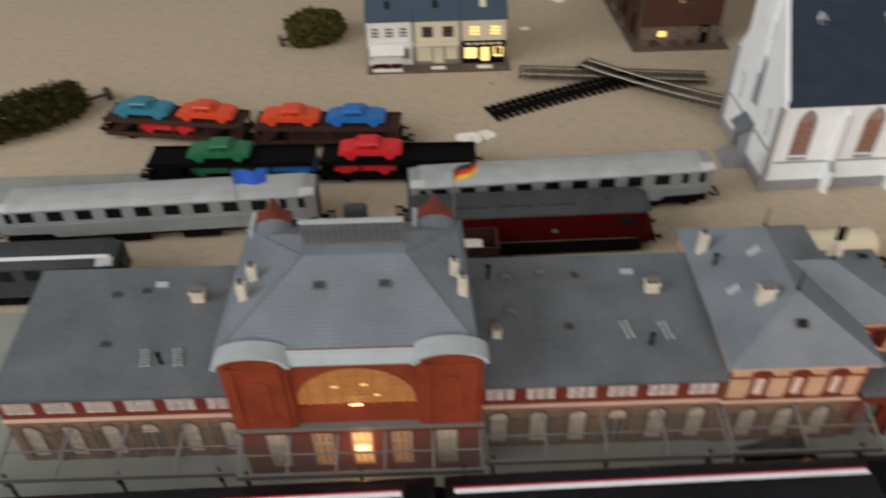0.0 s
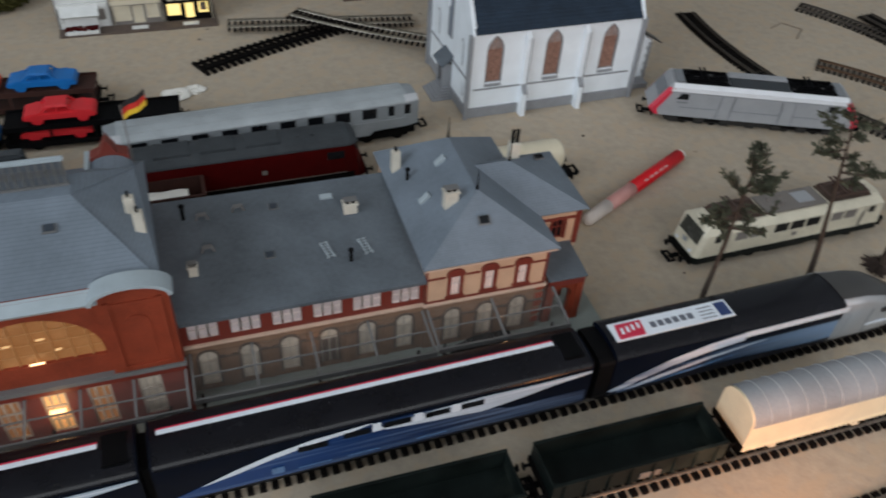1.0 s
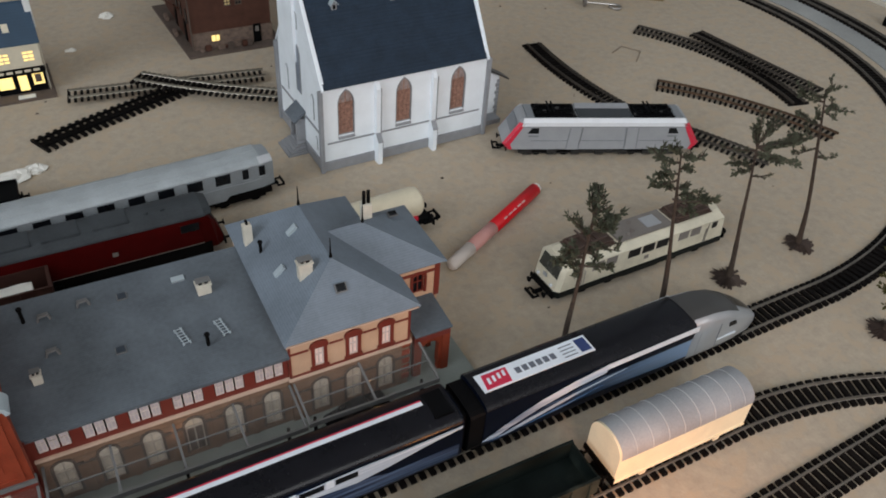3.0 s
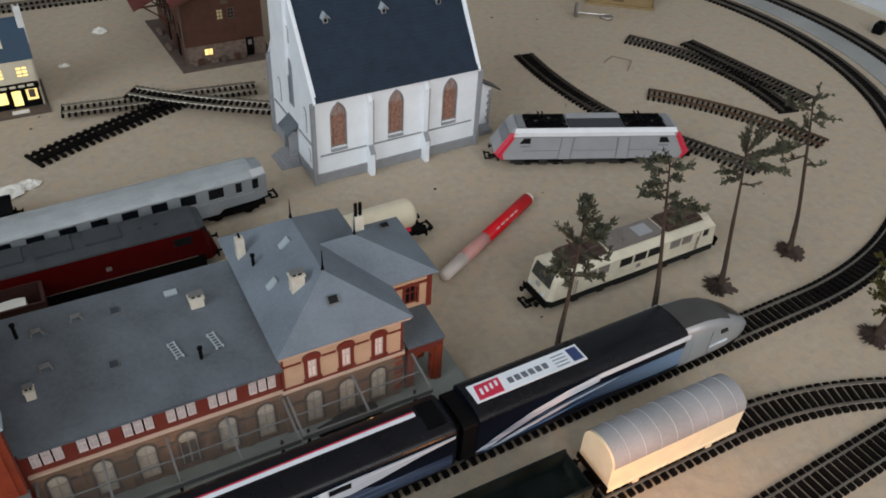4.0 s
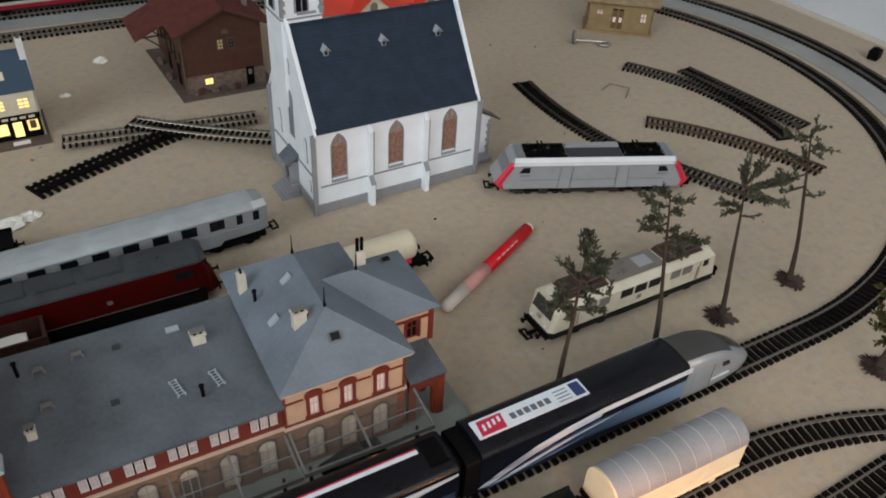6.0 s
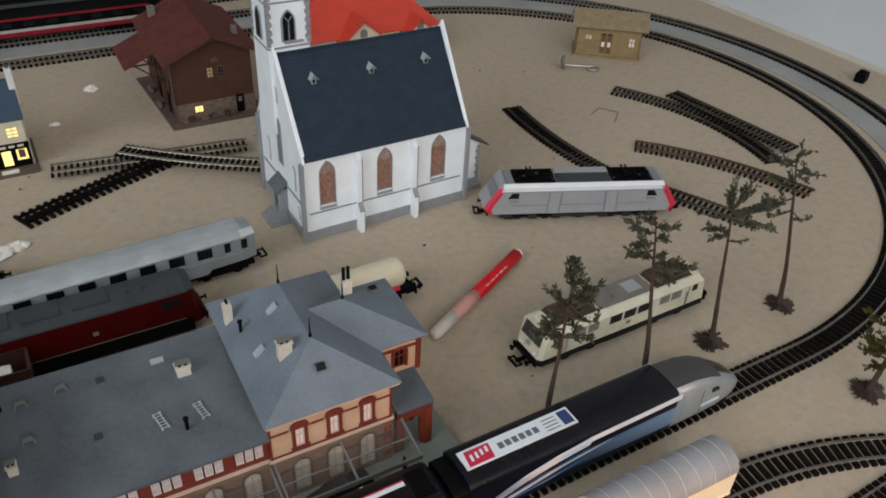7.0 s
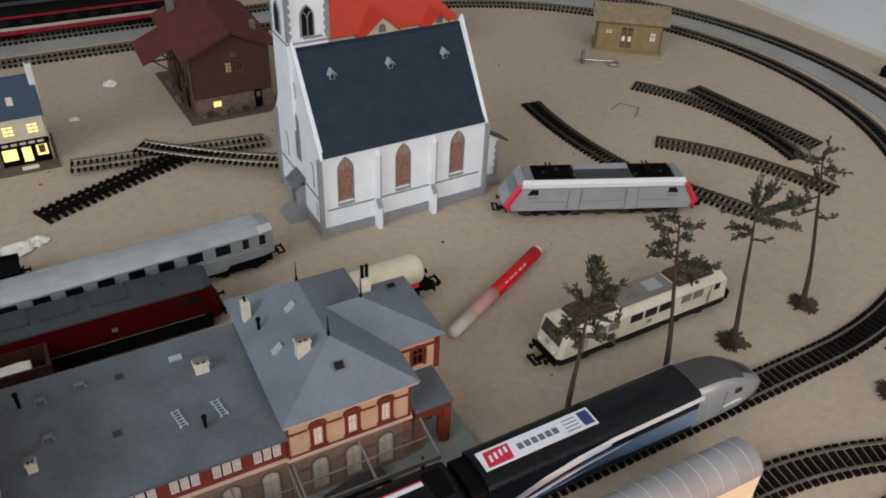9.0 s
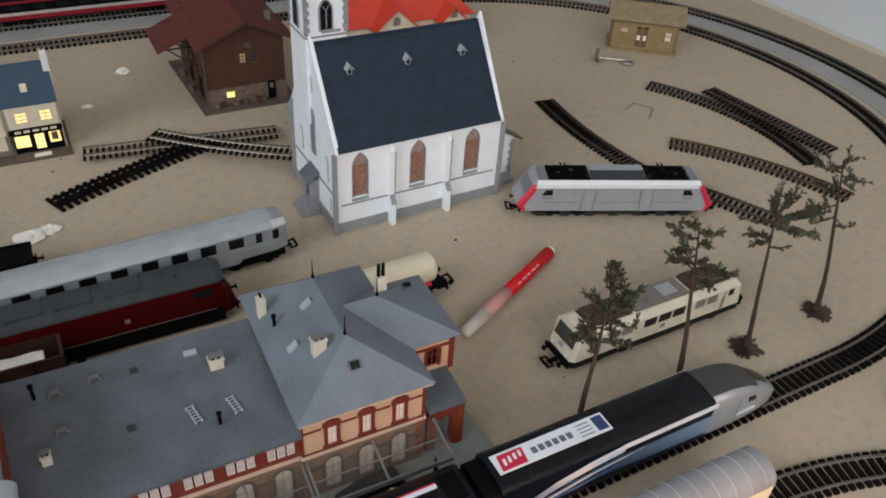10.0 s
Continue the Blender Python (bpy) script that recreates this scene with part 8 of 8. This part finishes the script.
pine((0.6455, 0.2130, 0), 0.1350, (0.004, -0.012), 21, [(0.22 + 0.026 * k, (0.030 - 0.0007 * k) * (1 if k % 2 else -1) * rng.uniform(0.5, 1.0), 0.006 * rng.random(), 1.0) for k in range(30)], "bushy olive-green model tree on a brown foot", leaf=LEAFGREEN)


def fallen(at, turn, L, w, seed, label):
    """A model tree that lies on the board."""
    rng = random.Random(seed)
    t = thing("fallen_tree", label, "model tree", at, turn, "model trees")
    part("trunk", Mesh().cyl((-L * 0.62, 0, 0.008), (L * 0.4, 0, 0.010), 0.0018, 8, 0.0008), BARK, t)
    part("foot", Mesh().cyl((-L * 0.64, 0, 0.008), (-L * 0.60, 0, 0.008), 0.0070, 10), BRISTLE, t)
    crown = Mesh()
    for k in range(4600):
        f = rng.random()
        r = w * (0.55 + 0.55 * math.sin(math.pi * min(1, f * 0.9 + 0.1))) * rng.random() ** 0.5
        a = rng.random() * math.tau
        o = Vector((-L * 0.42 + f * L * 0.95, r * math.cos(a), max(0.0012, w * 0.62 + r * 0.75 * math.sin(a))))
        v = Vector((rng.gauss(0.1, 1), rng.gauss(0, 1), rng.gauss(0.3, 0.9))).normalized()
        wv = v.orthogonal().normalized() * (0.0016 + 0.0012 * rng.random())
        e = o + v * (0.0040 + 0.0036 * rng.random())
        e.z = max(e.z, 0.0006)
        mm = o.lerp(e, 0.5)
        crown.add([o, mm + wv, e, mm - wv, mm + v.cross(wv).normalized() * 0.0007], [(0, 1, 4), (1, 2, 4), (2, 3, 4), (3, 0, 4), (0, 3, 2, 1)])
    part("crown", crown, LEAFGREEN, t, "olive-green leaf clumps")
    return t


fallen((-0.3550, 0.7230, 0), 218, 0.1200, 0.0250, 31, "olive-green model tree lying on the sand")
fallen((-0.0930, 0.8960, 0), 22, 0.0640, 0.0240, 33, "olive-green model tree lying on the sand")


# ---- small things on the sand ----
pen = thing("felt_pen", "red felt-tip marker with a frosted end lying on the sand", "marker pen", (0.3710, 0.4090, 0.0), math.degrees(math.atan2(0.066, 0.125)))
PL, PR = 0.1413, 0.0058


def tube(x0, x1, r0, r1, n=18):
    return Mesh().cyl((x0, 0, PR), (x1, 0, PR), r0, n, r1)


part("cap", Mesh().loft([[(x, r * math.cos(a), PR + r * math.sin(a)) for a in [math.tau * i / 18 for i in range(18)]] for x, r in ((0.0, 0.0022), (0.0012, 0.0042), (0.0035, 0.0052), (0.0300, 0.0055))]), PENCLEAR, pen, "frosted pale end", smooth=True)
part("collar", tube(0.0300, 0.0640, 0.0055, 0.0057), PENPINK, pen, "pinkish frosted middle", smooth=True)
part("barrel", tube(0.0640, 0.1365, PR, PR), PENRED, pen, "glossy red barrel", smooth=True)
part("end_plug", Mesh().loft([[(x, r * math.cos(a), PR + r * math.sin(a)) for a in [math.tau * i / 18 for i in range(18)]] for x, r in ((0.1365, 0.0050), (0.1400, 0.0047), (PL, 0.0032))]), PAPER, pen, "white end plug", smooth=True)
for i in range(5):
    part("letter_bar", Mesh().box(0.0760 + i * 0.0075, 0.0805 + i * 0.0075 + 0.001 * (i % 2), -0.0046, -0.0030, PR + 0.0040, PR + 0.0046), PENCLEAR, pen)

ws = thing("wheelset", "loose steel model wheelset lying on the sand", "wheelset", (0.8100, 0.8080, 0.0), -30.0)
part("axle", Mesh().cyl((-0.0190, 0, 0.0055), (0.0180, 0, 0.0048), 0.0011, 8), STEEL, ws)
part("wheel", Mesh().cyl((-0.0215, 0, 0.0095), (-0.0185, 0, 0.0095), 0.0095, 18).cyl((-0.0222, 0, 0.0095), (-0.0215, 0, 0.0095), 0.0080, 18), TAUPE, ws, "dull wheel on edge")
part("wheel_ring", Mesh().loft([[(0.0215 + (0.0075 + r * math.cos(b)) * math.cos(a), (0.0075 + r * math.cos(b)) * math.sin(a), 0.0022 + r * math.sin(b)) for b in [math.tau * j / 8 for j in range(8)]] for r in (0.0018,) for a in [math.tau * i / 20 for i in range(21)]], caps=False), STEEL, ws, "shiny wheel ring", smooth=True)


def crumple(at, r, seed, label="crumpled white scrap of paper on the sand"):
    rng = random.Random(seed)
    m = Mesh()
    rows = []
    for j in range(5):
        el = -0.4 + j * 0.5
        rows.append([(r * math.cos(el * 0.8) * math.cos(a) * (0.7 + 0.6 * rng.random()), r * math.cos(el * 0.8) * math.sin(a) * (0.5 + 0.6 * rng.random()), r * 0.18 + r * 0.42 * j / 4 * (0.6 + 0.8 * rng.random())) for a in [math.tau * i / 9 for i in range(9)]])
    low = min(p[2] for row in rows for p in row)
    rows = [[(x, y, z - low) for x, y, z in row] for row in rows]
    m.loft(rows)
    return solo("paper_scrap", m, PAPER, label, "paper scrap", at, 0, "paper scraps")


for at, r, s in (((0.2079, 0.9913, 0.0), 0.0095, 1), ((0.1564, 0.9115, 0.0), 0.0055, 2), ((0.0780, 0.6750, 0.0), 0.0130, 3), ((0.0950, 0.6800, 0.0), 0.0100, 4)):
    crumple(at, r, s)
rngp = random.Random(77)
for k in range(26):
    x, y, r = 0.05 + 0.75 * rngp.random(), 0.32 + 0.55 * rngp.random(), 0.0008 + 0.0012 * rngp.random()
    if (x < 0.345 and y < 0.62) or (0.30 < x < 0.56 and 0.55 < y < 0.72) or (0.26 < x < 0.39 and y > 0.84):
        continue
    v = [(r * math.cos(a) * (0.7 + 0.5 * rngp.random()), r * 0.8 * math.sin(a), 0) for a in [math.tau * i / 6 for i in range(6)]]
    solo("sand_crumb", Mesh().add(v + [(0, 0, r * 0.8)], [tuple(range(5, -1, -1))] + [(i, (i + 1) % 6, 6) for i in range(6)]), BASEBROWN if k % 3 else BARK, "small brown crumb on the sand", "crumb", (x, y, 0), 0, "crumbs on the sand")
bx = thing("black_box", "small black control box beside the outer track", "control box", (1.1600, 0.6190, 0.0), 20)
part("housing", Mesh().box(-0.010, 0.010, -0.007, 0.007, 0, 0.013), BLACK, bx, bevel=0.001)
part("knob", Mesh().cyl((0, 0, 0.013), (0, 0, 0.016), 0.004, 12), BLACK, bx)
# a faint stain-like imprint on the sand, modelled as thin tan tubes
wire = Mesh()
wp = [(0.7400, 0.6850, 0.0012), (0.7620, 0.6960, 0.0010), (0.7760, 0.6760, 0.0012), (0.7540, 0.6560, 0.0010)]
for a, b in zip(wp, wp[1:]):
    wire.cyl(a, b, 0.0006, 6)
solo("sand_imprint", wire, IMPRINTTAN, "faint tan stain-like line on the sand, built as thin tubes", "wire")
# a parked black car under the canopy
toy = thing("model_car", "black model car parked on the platform", "model car", (0.2480, 0.3030, 0.0041), 8)
part("body", Mesh().prism([(-0.0220, 0.0022), (-0.0215, 0.0066), (-0.0100, 0.0078), (0.0140, 0.0074), (0.0215, 0.0060), (0.0220, 0.0022)], "y", -0.0085, 0.0085), BLACK, toy, bevel=0.0010)
part("cabin", Mesh().loft([[(x, y * k, z) for x, y in ((a, -0.008), (b, -0.008), (b, 0.008), (a, 0.008))] for a, b, z, k in ((-0.0120, 0.0090, 0.0076, 1.0), (-0.0080, 0.0050, 0.0120, 0.8))]), DARKGLASS, toy, bevel=0.0006)
for s in (-1, 1):
    for x in (-0.0135, 0.0135):
        part("wheel", Mesh().cyl((x, s * 0.0070, 0.0031), (x, s * 0.0088, 0.0031), 0.0031, 12), DARKMETAL, toy)

# trains standing on the back tracks
def back_coach(x0, x1, y, z, lower, band, top, upper, label):
    c = thing("passenger_coach", label, "model coach", (x0, y, z), 0, "trains on the back tracks")
    L = x1 - x0
    prof = train_prof(0.0160, 0.0080, 0.0345, 0.0450)
    part("body", Mesh().loft([[(x, yy, zz) for yy, zz in prof] for x in (0, L)]), upper, c)
    side_plate(c, "lower_band", bar(0.001, L - 0.001, 0.0095, 0.0155), 0.0160, lower, (-1,))
    side_plate(c, "colour_band", bar(0.001, L - 0.001, 0.0155, 0.0195), 0.0160, band, (-1,), label="coloured waist band")
    side_plate(c, "eave_line", bar(0.001, L - 0.001, 0.0310, 0.0342), 0.0160, top, (-1,))
    part("roof_stripe", Mesh().box(0.002, L - 0.002, -0.0060, 0.0060, 0.0446, 0.0456), DIESELROOF, c)
    for k in range(9):
        side_plate(c, "window", bar(L * (k + 0.25) / 9, L * (k + 0.75) / 9, 0.0225, 0.0290), 0.0160, DARKGLASS, (-1,))
    running_gear(c, 0.0, [[0.03, 0.055], [L - 0.055, L - 0.03]], buffers=False, hook=False, r=0.0052)
    return c


for k in range(3):
    back_coach(-0.46 + k * 0.262, -0.46 + k * 0.262 + 0.255, CY + ROUT, 0.0058, CRIMSON, DULLEDWHITE, CRIMSON, BLACK, "black, red and white model coach on the outer track")
for k in range(4):
    back_coach(-0.50 + k * 0.262, -0.50 + k * 0.262 + 0.255, 1.257, 0.0045, DARKMETAL, DARKMETAL, DARKMETAL, GONDOLA, "dark model coach on the back track")
